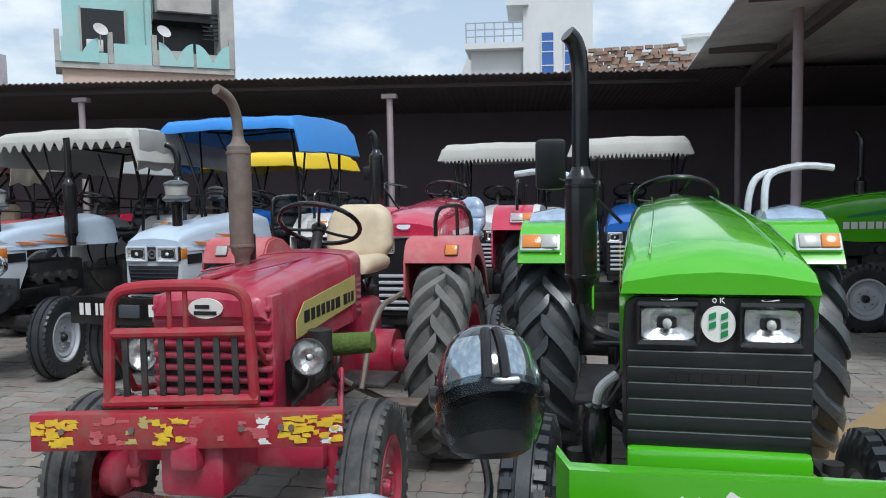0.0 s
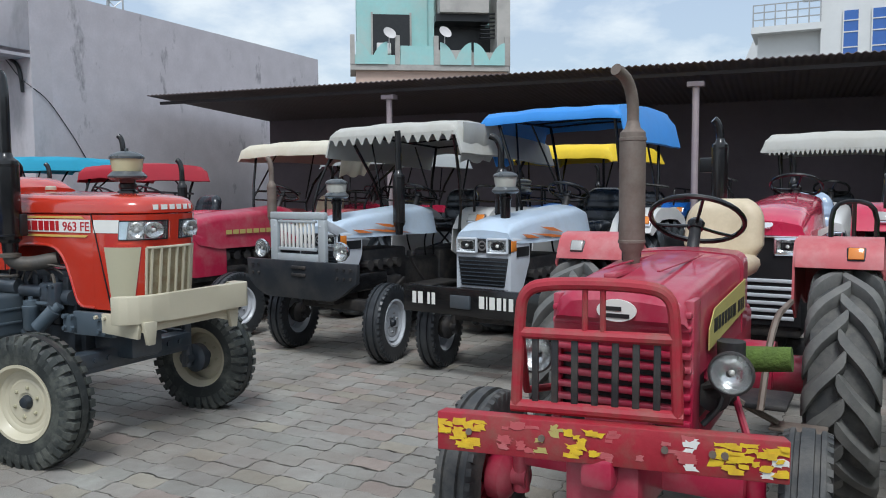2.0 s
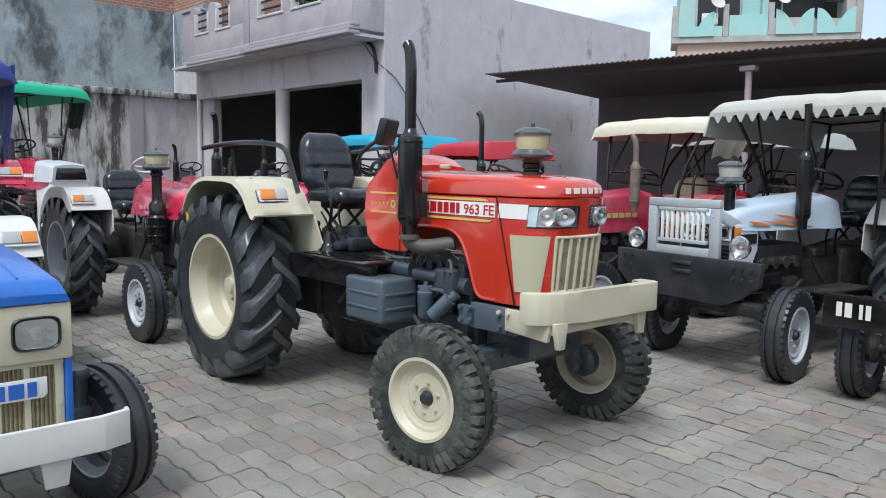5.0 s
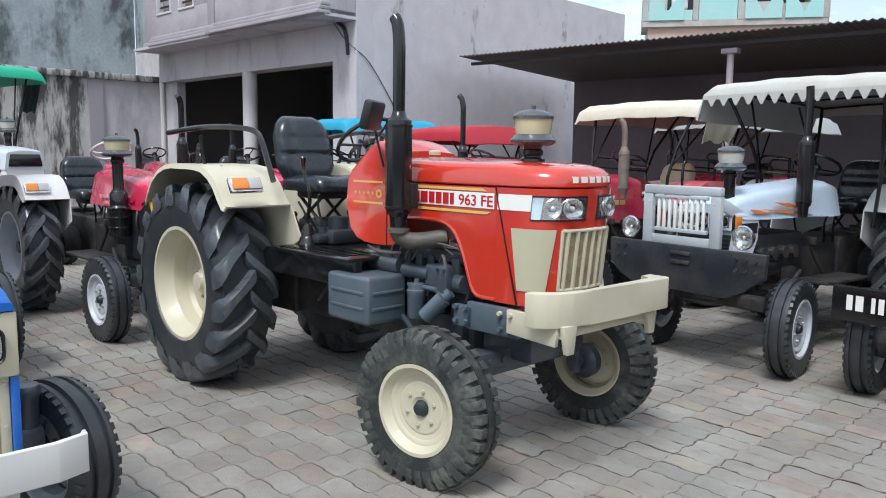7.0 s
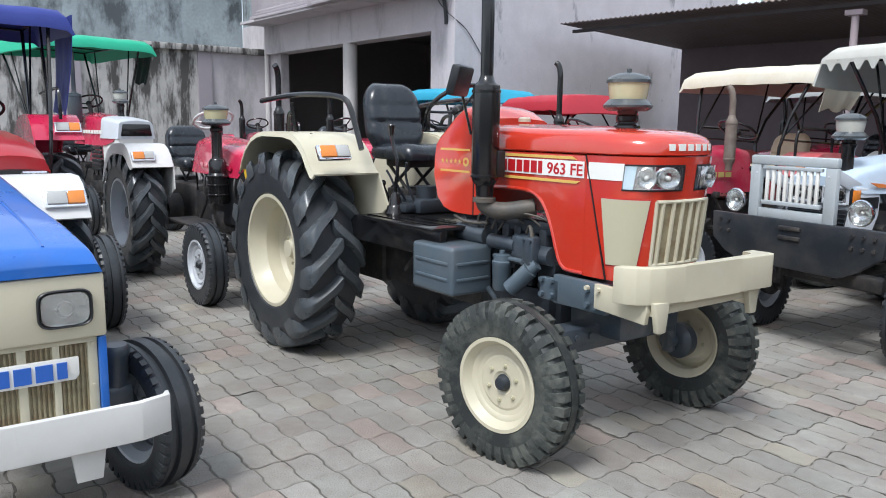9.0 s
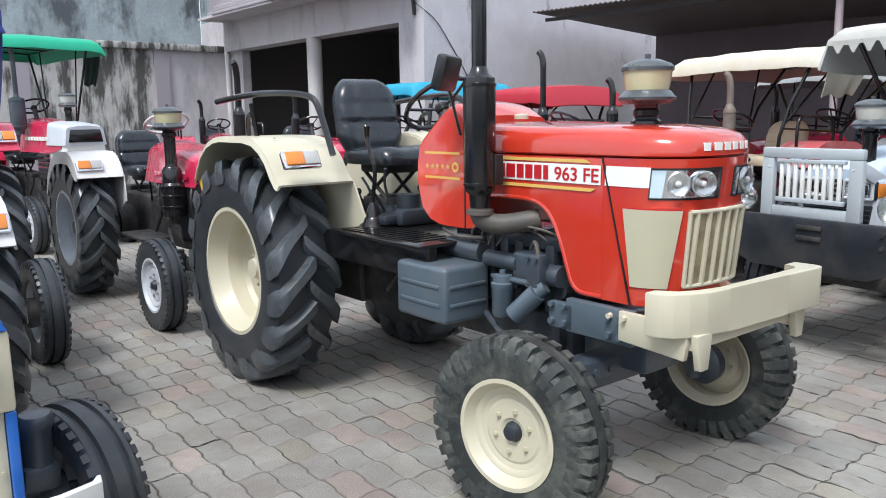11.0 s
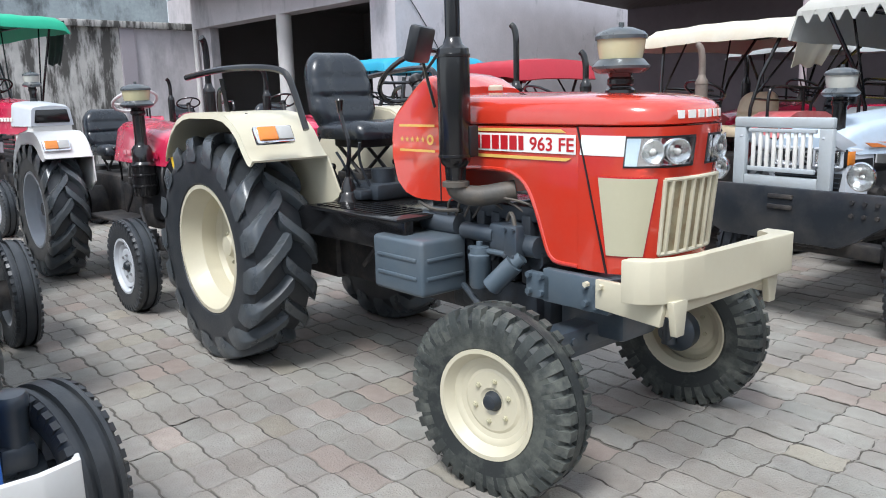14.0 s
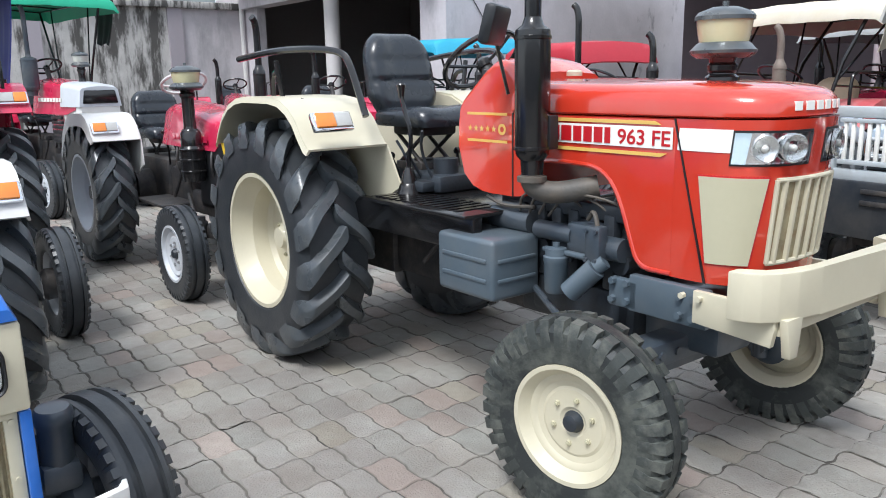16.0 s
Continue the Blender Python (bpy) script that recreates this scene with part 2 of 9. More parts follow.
def cyl(bm, p0, p1, r0, r1=None, seg=16):
    p0, p1 = Vector(p0), Vector(p1)
    d = p1 - p0
    mm = Matrix.Translation((p0 + p1) / 2) @ d.to_track_quat("Z", "Y").to_matrix().to_4x4()
    bmesh.ops.create_cone(bm, cap_ends=True, segments=seg, radius1=r0, radius2=r0 if r1 is None else r1, depth=d.length, matrix=mm)
    return bm


def soften(pts, times=2):
    """Rounds a line of points by cutting its corners."""
    pts = [Vector(p) for p in pts]
    for _ in range(times):
        out = [pts[0]]
        for a, b in zip(pts, pts[1:]):
            out += [a.lerp(b, 0.25), a.lerp(b, 0.75)]
        pts = out + [pts[-1]]
    return pts


def tube(bm, pts, r, seg=8, rounds=2, closed=False):
    pts = [Vector(p) for p in pts] if closed else soften([p for i, p in enumerate(pts) if i == 0 or (Vector(p) - Vector(pts[i - 1])).length > 1e-4], rounds)
    n, rings = len(pts), []
    up = None
    for i, p in enumerate(pts):
        a = pts[i - 1] if closed or i else p
        b = pts[(i + 1) % n] if closed or i < n - 1 else p
        d = (b - a).normalized()
        if up is None:
            up = d.orthogonal().normalized()
        up = (up - d * up.dot(d)).normalized()
        side = d.cross(up)
        rings.append([bm.verts.new(p + r * (math.cos(q) * up + math.sin(q) * side)) for q in (2 * math.pi * k / seg for k in range(seg))])
    pairs = list(zip(rings, rings[1:])) + ([(rings[-1], rings[0])] if closed else [])
    for a, b in pairs:
        for k in range(seg):
            bm.faces.new((a[k], a[(k + 1) % seg], b[(k + 1) % seg], b[k]))
    if not closed:
        bm.faces.new(rings[0][::-1])
        bm.faces.new(rings[-1])
    return bm


def revolve(bm, prof, m=None, seg=24, closed=False):
    """Turns (radius, height) pairs about the local z axis."""
    m = m or Matrix()
    rings = []
    for r, h in prof:
        if r < 1e-5:
            rings.append([bm.verts.new(m @ Vector((0, 0, h)))])
        else:
            rings.append([bm.verts.new(m @ Vector((r * math.cos(2 * math.pi * k / seg), r * math.sin(2 * math.pi * k / seg), h))) for k in range(seg)])
    pairs = list(zip(rings, rings[1:])) + ([(rings[-1], rings[0])] if closed else [])
    for a, b in pairs:
        for k in range(seg):
            j = (k + 1) % seg
            q = [a[k % len(a)], a[j % len(a)], b[j % len(b)], b[k % len(b)]]
            q = list(dict.fromkeys(q))
            if len(q) > 2:
                bm.faces.new(q)
    return bm


def loft(bm, rings, caps=True):
    vs = [[bm.verts.new(p) for p in ring] for ring in rings]
    n = len(vs[0])
    for a, b in zip(vs, vs[1:]):
        for k in range(n):
            bm.faces.new((a[k], a[(k + 1) % n], b[(k + 1) % n], b[k]))
    if caps:
        bm.faces.new(vs[0][::-1])
        bm.faces.new(vs[-1])
    return bm


def prism(bm, poly, m, depth, bevel=0.0):
    """A flat outline in the local xy plane, thickened along local z."""
    a = [bm.verts.new(m @ Vector((x, y, 0))) for x, y in poly]
    b = [bm.verts.new(m @ Vector((x, y, depth))) for x, y in poly]
    n = len(poly)
    fs = [bm.faces.new(a[::-1]), bm.faces.new(b)]
    fs += [bm.faces.new((a[k], a[(k + 1) % n], b[(k + 1) % n], b[k])) for k in range(n)]
    if bevel:
        bmesh.ops.bevel(bm, geom=list({e for f in fs for e in f.edges}), offset=bevel, segments=2, profile=0.5, affect="EDGES")
    return bm


def ribbon(bm, path, y0, y1, thick):
    """A bent plate: a path in xz, from y0 to y1, with a thickness."""
    path = [Vector((x, 0, z)) for x, z in path]
    rings = []
    for i, p in enumerate(path):
        d = (path[min(i + 1, len(path) - 1)] - path[max(i - 1, 0)]).normalized()
        nrm = Vector((-d.z, 0, d.x)) * thick
        rings.append([(p.x, y0, p.z), (p.x, y1, p.z), (p.x + nrm.x, y1, p.z + nrm.z), (p.x + nrm.x, y0, p.z + nrm.z)])
    return loft(bm, rings)


def mesh_of(bm, name, material, sharp=35):
    bmesh.ops.recalc_face_normals(bm, faces=bm.faces)
    for fc in bm.faces:
        fc.smooth = True
    for e in bm.edges:
        if len(e.link_faces) == 2 and e.calc_face_angle(0) > radians(sharp):
            e.smooth = False
    me = bpy.data.meshes.new(name)
    bm.to_mesh(me)
    bm.free()
    me.materials.append(material)
    return me


TINY = ("maker_mark", "worn_paint_patch", "torn_sticker", "bumper_bolts", "chalk_marks", "fuel_line", "star_decal", "badge_leaf", "badge_mark", "cylinder_ribs")  # bits too small to pick apart


def part(name, bm, material, parent, label="", sharp=35):
    ob = new(name, mesh_of(bm, name, material, sharp))
    ob.parent = parent
    if material in (GLASS, SMOKEGLASS):
        ob.visible_shadow = False  # lets daylight into the lamp bowls
    return tagged(ob, label, kind="stuff" if name in TINY else "")


def thing(name, label, category, m, group=""):
    ob = new(name)
    ob.matrix_basis = m
    return tagged(ob, label, category, group)


def structure(name, bm, material, label, sharp=35):
    return tagged(new(name, mesh_of(bm, name, material, sharp)), label, kind="structure")


def text_mesh(s, size, depth=0.002):
    cu = bpy.data.curves.new("lettering", "FONT")
    cu.body, cu.size, cu.extrude, cu.offset = s, size, depth, size * 0.012
    ob = bpy.data.objects.new("lettering", cu)
    scene.collection.objects.link(ob)
    me = bpy.data.meshes.new_from_object(ob.evaluated_get(bpy.context.evaluated_depsgraph_get()))
    bpy.data.objects.remove(ob)
    return me


def lettering(s, size, m, material, parent, name="lettering", label=""):
    me = text_mesh(s, size)
    me.transform(m)
    me.materials.append(material)
    ob = new(name, me)
    ob.parent = parent
    return tagged(ob, label)


def brand_bars(bm, m, widths, h, depth=0.003, gap=0.16):
    """Plain blocks in a row in the local xy plane, standing in for a maker's name."""
    x = 0.0
    for w in widths:
        prism(bm, [(x, 0), (x + w, 0), (x + w, h), (x, h)], m, depth)
        x += w + gap * h
    return bm


# ---- wheels ----
MESHES = {}


def cached(key, make):
    if key not in MESHES:
        MESHES[key] = make()
    return MESHES[key]


def rear_tyre_mesh(R, W, r0, material):
    bm = bmesh.new()
    half = [(r0, 0.36), (r0 + 0.03, 0.45), ((R + r0) / 2, 0.5), (R - 0.115, 0.485), (R - 0.075, 0.43), (R - 0.06, 0.2)]
    prof = [(r, -h * W) for r, h in half] + [(R - 0.057, 0)] + [(r, h * W) for r, h in half[::-1]]
    revolve(bm, prof, seg=44, closed=True)
    return mesh_of(bm, "tyre", material, 28)


def tread_mesh(R, W, way, material, lugs=17):
    """The raised bars of a driven tyre, leaning back towards both shoulders."""
    bm = bmesh.new()
    step = 2 * math.pi / lugs
    for side in (-1, 1):
        for k in range(lugs):
            a0 = k * step + (step / 2 if side > 0 else 0)
            rings = []
            for s, rad, wid, tall in ((-0.12, R - 0.004, 0.030, 0.058), (-0.06, R, 0.046, 0.062), (0.12, R, 0.044, 0.062), (0.32, R - 0.001, 0.040, 0.062), (0.52, R - 0.004, 0.041, 0.066), (0.70, R - 0.009, 0.048, 0.07), (0.85, R - 0.018, 0.057, 0.075), (0.96, R - 0.034, 0.064, 0.08), (1.025, R - 0.07, 0.060, 0.07), (1.03, R - 0.115, 0.050, 0.05)):
                a = a0 + way * (0.02 + 0.37 * s - 0.075 * math.sin(2.6 * s + 0.2) * s if s > 0 else 0.30 * s + 0.02) * (0.69 / R)
                h = side * s * W / 2
                da, rb = 1.0 * wid / R, rad - tall
                def at(ang, r):
                    return (r * math.cos(ang), r * math.sin(ang), h)
                rings.append([at(a - da * 1.4, rb), at(a + da * 1.4, rb), at(a + da * 0.98, rad - 0.009), at(a + da * 0.80, rad), at(a - da * 0.80, rad), at(a - da * 0.98, rad - 0.009)])
            loft(bm, rings)
    return mesh_of(bm, "tread", material, 42)


def front_tyre_mesh(R, W, r0, material, blocks=0):
    bm = bmesh.new()
    half = [(r0, 0.36), (r0 + 0.02, 0.45), ((R + r0) / 2, 0.5), (R - 0.045, 0.485), (R - 0.018, 0.43), (R - 0.006, 0.36), (R - 0.005, 0.27), (R - 0.02, 0.25), (R - 0.02, 0.15), (R - 0.001, 0.13)]
    if blocks:
        half[4:8] = [(R - 0.03, 0.42), (R - 0.022, 0.36), (R - 0.02, 0.27), (R - 0.024, 0.25)]
    prof = [(r, -h * W) for r, h in half] + [(r, h * W) for r, h in half[::-1]]
    revolve(bm, prof, seg=44, closed=True)
    return mesh_of(bm, "tyre", material, 28)


def front_tread_mesh(R, W, material, blocks=0):
    """Shoulder blocks of a steered tyre."""
    bm = bmesh.new()
    n = blocks or 40
    deep = 0.05 if blocks else 0.02
    for side in (-1, 1):
        for k in range(n):
            a0 = 2 * math.pi * (k + (0.5 if side > 0 else 0)) / n
            rings = []
            for h, rad in ((0.20 if blocks else 0.36, R - 0.001 if blocks else R - 0.012), (0.42, R - 0.006 if blocks else R - 0.016), (0.495, R - deep), (0.50, R - deep - 0.02)):
                da = (0.021 if blocks else 0.016) / R
                rings.append([(r * math.cos(a), r * math.sin(a), side * h * W) for a, r in ((a0 - da * 1.2, rad - 0.03), (a0 + da * 1.2, rad - 0.03), (a0 + da, rad + 0.004), (a0 - da, rad + 0.004))])
            loft(bm, rings)
    return mesh_of(bm, "tread", material, 28)


def rim_mesh(W, r0, dish, hub_r, material, front):
    """Pressed steel wheel; the outer face looks along +z."""
    bm = bmesh.new()
    e = 0.40 * W
    if front:
        prof = [(r0 + 0.012, -e), (r0 - 0.004, -e + 0.006), (r0 - 0.035, -e * 0.5), (r0 - 0.035, e * 0.35), (r0 - 0.012, e * 0.8), (r0 + 0.004, e * 0.86), (r0 + 0.014, e), (r0 + 0.016, e + 0.012), (r0 - 0.002, e + 0.012), (r0 - 0.020, e * 0.78), (r0 - 0.030, e * 0.60), (r0 - 0.037, dish + 0.040), (r0 - 0.050, dish + 0.036), (r0 - 0.058, dish + 0.030), (hub_r + 0.090, dish + 0.025), (hub_r + 0.078, dish + 0.030), (hub_r + 0.012, dish + 0.030), (hub_r, dish + 0.022), (0, dish + 0.022)]
    else:
        prof = [(r0 + 0.015, -e), (r0 - 0.01, -e + 0.01), (r0 - 0.05, -e * 0.6), (r0 - 0.05, dish - 0.02), (r0 - 0.045, e * 0.4), (r0 - 0.012, e * 0.75), (r0 + 0.006, e * 0.9), (r0 + 0.02, e), (r0 + 0.02, e + 0.016), (r0 - 0.004, e + 0.016), (r0 - 0.024, e * 0.75), (r0 - 0.058, e * 0.4), (r0 - 0.066, dish + 0.03), (r0 - 0.09, dish), (hub_r + 0.06, dish + 0.02), (hub_r, dish + 0.05), (0, dish + 0.05)]
    revolve(bm, prof, seg=40)
    return mesh_of(bm, "rim", material, 20)


def hub_mesh(dish, hub_r, material, n, ring, size, front):
    bm = bmesh.new()
    z = dish if front else dish + 0.05
    revolve(bm, [(hub_r * 0.95, z - 0.01), (hub_r * 0.92, z + 0.026), (hub_r * 0.80, z + 0.034), (hub_r * 0.66, z + 0.052), (hub_r * 0.4, z + 0.058), (0, z + 0.058)] if front else [(hub_r * 1.0, z - 0.04), (hub_r * 0.95, z + 0.01), (hub_r * 0.7, z + 0.03), (hub_r * 0.6, z + 0.06), (0, z + 0.065)], seg=20)
    return mesh_of(bm, "hub", material)


def bolt_mesh(material, size):
    bm = bmesh.new()
    cyl(bm, (0, 0, -0.01), (0, 0, size * 0.8), size, size * 0.9, 6)
    cyl(bm, (0, 0, -0.01), (0, 0, size * 1.3), size * 0.5, size * 0.45, 6)
    return mesh_of(bm, "wheel_bolt", material)


def wheel(parent, name, x, y, left, steer, s, rear):
    R, W, r0 = (s["Rr"], s["Wr"], s["rr"]) if rear else (s["Rf"], s["Wf"], s["rf"])
    rim_m, tyre_m = s["rim"], s["tyre"] if rear else s["tyre_f"]
    dish, hub_r = (s["dish"], 0.10) if rear else (s["dish_f"], 0.046)
    way = 1 if left else -1
    ob = new(name, cached(("rim", W, r0, dish, rim_m.name, rear), lambda: rim_mesh(W, r0, dish, hub_r, rim_m, not rear)))
    ob.parent = parent
    ob.matrix_basis = pose(x, y, R - 0.012, 0, 0, steer) @ pose(0, 0, 0, -90 if left else 90, 0, 0) @ pose(0, 0, 0, 0, 0, s.get("spin", 20))
    if rear:
        t = new("tyre", cached(("rt", R, W, r0, tyre_m.name), lambda: rear_tyre_mesh(R, W, r0, tyre_m)))
        tm = OLDTREAD if tyre_m is OLDRUBBER else TREAD
        tr = new("tread", cached(("tread", R, W, way, tm.name), lambda: tread_mesh(R, W, way, tm)))
        tr.parent = ob
        tagged(tr, kind="stuff")
    else:
        t = new("tyre", cached(("ft", R, W, r0, tyre_m.name, s["blocks"]), lambda: front_tyre_mesh(R, W, r0, tyre_m, s["blocks"])))
        tr = new("tread", cached(("ftr", R, W, tyre_m.name, s["blocks"]), lambda: front_tread_mesh(R, W, MUDTREAD if tyre_m is MUDRUBBER else tyre_m, s["blocks"])))
        tr.parent = ob
        tagged(tr, kind="stuff")
    t.parent = ob
    hub_mat = s.get("hub_rear", s["hub"]) if rear else s["hub"]
    h = new("hub", cached(("hub", dish, hub_r, hub_mat.name, rear), lambda: hub_mesh(dish, hub_r, hub_mat, 6, 0, 0, not rear)))
    h.parent = ob
    n, ring, size = (8, 0.135, 0.014) if rear else (6, 0.088, 0.012)
    for k in range(n):
        a = 2 * math.pi * k / n
        bo = new("wheel_bolt", cached(("bolt", s["bolt"].name, size), lambda: bolt_mesh(s["bolt"], size)))
        bo.parent = ob
        bo.location = (ring * math.cos(a), ring * math.sin(a), (dish + 0.036) if rear else dish + 0.030)
    return ob


# ---- parts that most tractors share ----
def ring_of(x, w, z0, z1, r=0.05, tw=None, crown=0.012, shear=0.0, zref=1.2):
    """A bonnet's cross-section: two sides, rounded shoulders and a slightly domed top."""
    tw = w if tw is None else tw
    half = [(w, z0), (w + (tw - w) * 0.5, z0 + (z1 - r - z0) * 0.5), (tw, z1 - r)]
    for q in (25, 50, 75):
        half.append((tw - r + r * math.cos(radians(q)), z1 - r + r * math.sin(radians(q))))
    half += [(tw - r, z1), ((tw - r) * 0.5, z1 + crown * 0.75)]
    pts = [(-y, z) for y, z in half] + [(0, z1 + crown)] + [(y, z) for y, z in half[::-1]]
    return [(x + shear * (z - zref), y, z) for y, z in pts]


def round_lamp(parent, x, y, z, r, yaw=0, shell=CHROME, name="headlight"):
    bm = bmesh.new()
    m = pose(x, y, z, 0, 90, 0) if not yaw else pose(x, y, z, 0, 0, yaw) @ pose(0, 0, 0, 0, 90, 0)
    revolve(bm, [(0, -r * 0.95), (r * 0.4, -r * 0.85), (r * 0.8, -r * 0.5), (r * 1.0, 0), (r * 1.06, 0.0), (r * 1.06, r * 0.14), (r * 0.97, r * 0.17), (r * 0.95, r * 0.1), (r * 0.95, 0.0)], m, 24)
    lamp = part(name, bm, shell, parent, "round headlamp")
    bm = bmesh.new()
    revolve(bm, [(r * 0.95, r * 0.06), (r * 0.85, -r * 0.12), (r * 0.6, -r * 0.3), (r * 0.3, -r * 0.4), (0, -r * 0.42), (0, -r * 0.46), (r * 0.6, -r * 0.36), (r * 0.95, 0.0)], m, 24)
    part("reflector", bm, LAMPSILVER, lamp, "silvered reflector")
    bm = bmesh.new()
    revolve(bm, [(r * 0.95, r * 0.08), (r * 0.8, r * 0.2), (r * 0.45, r * 0.28), (0, r * 0.3), (0, r * 0.24), (r * 0.45, r * 0.22), (r * 0.8, r * 0.14), (r * 0.95, r * 0.02)], m, 24)
    part("lens", bm, GLASS, lamp)
    bm = bmesh.new()
    bmesh.ops.create_uvsphere(bm, u_segments=10, v_segments=6, radius=r * 0.16, matrix=m @ pose(0, 0, -r * 0.25))
    part("bulb", bm, CLEARLENS, lamp)
    return lamp


def square_lamp(parent, m, w, h, shell=BLACKMATT, name="headlight"):
    """A lamp in the local xy plane that shines along local z."""
    bm = bmesh.new()
    o, i = 0.012, 0.0
    out = [(-w / 2 - o, -h / 2 - o), (w / 2 + o, -h / 2 - o), (w / 2 + o, h / 2 + o), (-w / 2 - o, h / 2 + o)]
    prism(bm, out, m @ pose(0, 0, -0.06), 0.035, 0.006)
    for a, b in zip(out, out[1:] + out[:1]):
        tube(bm, [m @ Vector((a[0], a[1], 0.006)), m @ Vector((b[0], b[1], 0.006))], o, 6, 0)
    lamp = part(name, bm, shell, parent)
    bm = bmesh.new()
    n = 10
    rings = []
    for d, k in ((0.006, 1.0), (0.004, 0.9), (-0.008, 0.62), (-0.022, 0.3)):
        rings.append([m @ Vector((0.5 * w * k * (abs(math.cos(a)) ** 0.35) * (1 if math.cos(a) > 0 else -1), 0.5 * h * k * (abs(math.sin(a)) ** 0.35) * (1 if math.sin(a) > 0 else -1), d + 0.004)) for a in (2 * math.pi * (q + 0.5) / 24 for q in range(24))])
    loft(bm, rings, False)
    bm.faces.new([bm.verts[i] for i in range(72, 96)]) if not bm.verts.ensure_lookup_table() else None
    part("reflector", bm, LAMPSILVER, lamp, "silvered reflector")
    bm = bmesh.new()
    prism(bm, [(-w / 2, -h / 2), (w / 2, -h / 2), (w / 2, h / 2), (-w / 2, h / 2)], m @ pose(0, 0, 0.016), 0.01, 0.004)
    part("lens", bm, GLASS, lamp, "clear glass lens")
    bm = bmesh.new()
    bmesh.ops.create_uvsphere(bm, u_segments=10, v_segments=6, radius=h * 0.17, matrix=m @ pose(0, 0, 0.004))
    part("bulb", bm, CLEARLENS, lamp)
    return lamp


def indicator(parent, m, w=0.2, h=0.085, amber_first=True, shell=CHROME):
    bm = bmesh.new()
    prism(bm, [(-w / 2 - 0.014, -h / 2 - 0.012), (w / 2 + 0.014, -h / 2 - 0.012), (w / 2 + 0.014, h / 2 + 0.012), (-w / 2 - 0.014, h / 2 + 0.012)], m, 0.035, 0.008)
    ind = part("indicator_lamp", bm, shell, parent, "amber and clear indicator lamp")
    split = 0.04 * w
    for a, b, mm in ((-w / 2, split - 0.001, AMBER if amber_first else CLEARLENS), (split + 0.001, w / 2, CLEARLENS if amber_first else AMBER)):
        bm = bmesh.new()
        prism(bm, [(a, -h / 2), (b, -h / 2), (b, h / 2), (a, h / 2)], m @ pose(0, 0, 0.03), 0.022, 0.006)
        part("lens", bm, mm, ind)
    return ind


def steering(parent, x, z, tilt, r, material, y=0.0, column=True, spokes=3):
    m = pose(x, y, z, 0, -tilt, 0)
    bm = bmesh.new()
    tube(bm, [m @ Vector((r * math.cos(a), r * math.sin(a), 0)) for a in (2 * math.pi * k / 28 for k in range(28))], 0.014, 8, closed=True)
    sw = part("steering_wheel", bm, material, parent)
    bm = bmesh.new()
    for k in range(spokes):
        a = 2 * math.pi * k / spokes + 0.3
        tube(bm, [m @ Vector((0, 0, -0.035)), m @ Vector((r * 0.5 * math.cos(a), r * 0.5 * math.sin(a), -0.025)), m @ Vector((r * math.cos(a), r * math.sin(a), 0))], 0.009, 6)
    revolve(bm, [(0, -0.06), (0.04, -0.055), (0.045, -0.02), (0.03, 0.0), (0, 0.004)], m, 14)
    part("spokes", bm, material, sw)
    if column:
        bm = bmesh.new()
        cyl(bm, m @ Vector((0, 0, -0.05)), m @ Vector((0, 0, -0.42)), 0.03, 0.035, 12)
        part("steering_column", bm, DIRTYBLACK, parent)


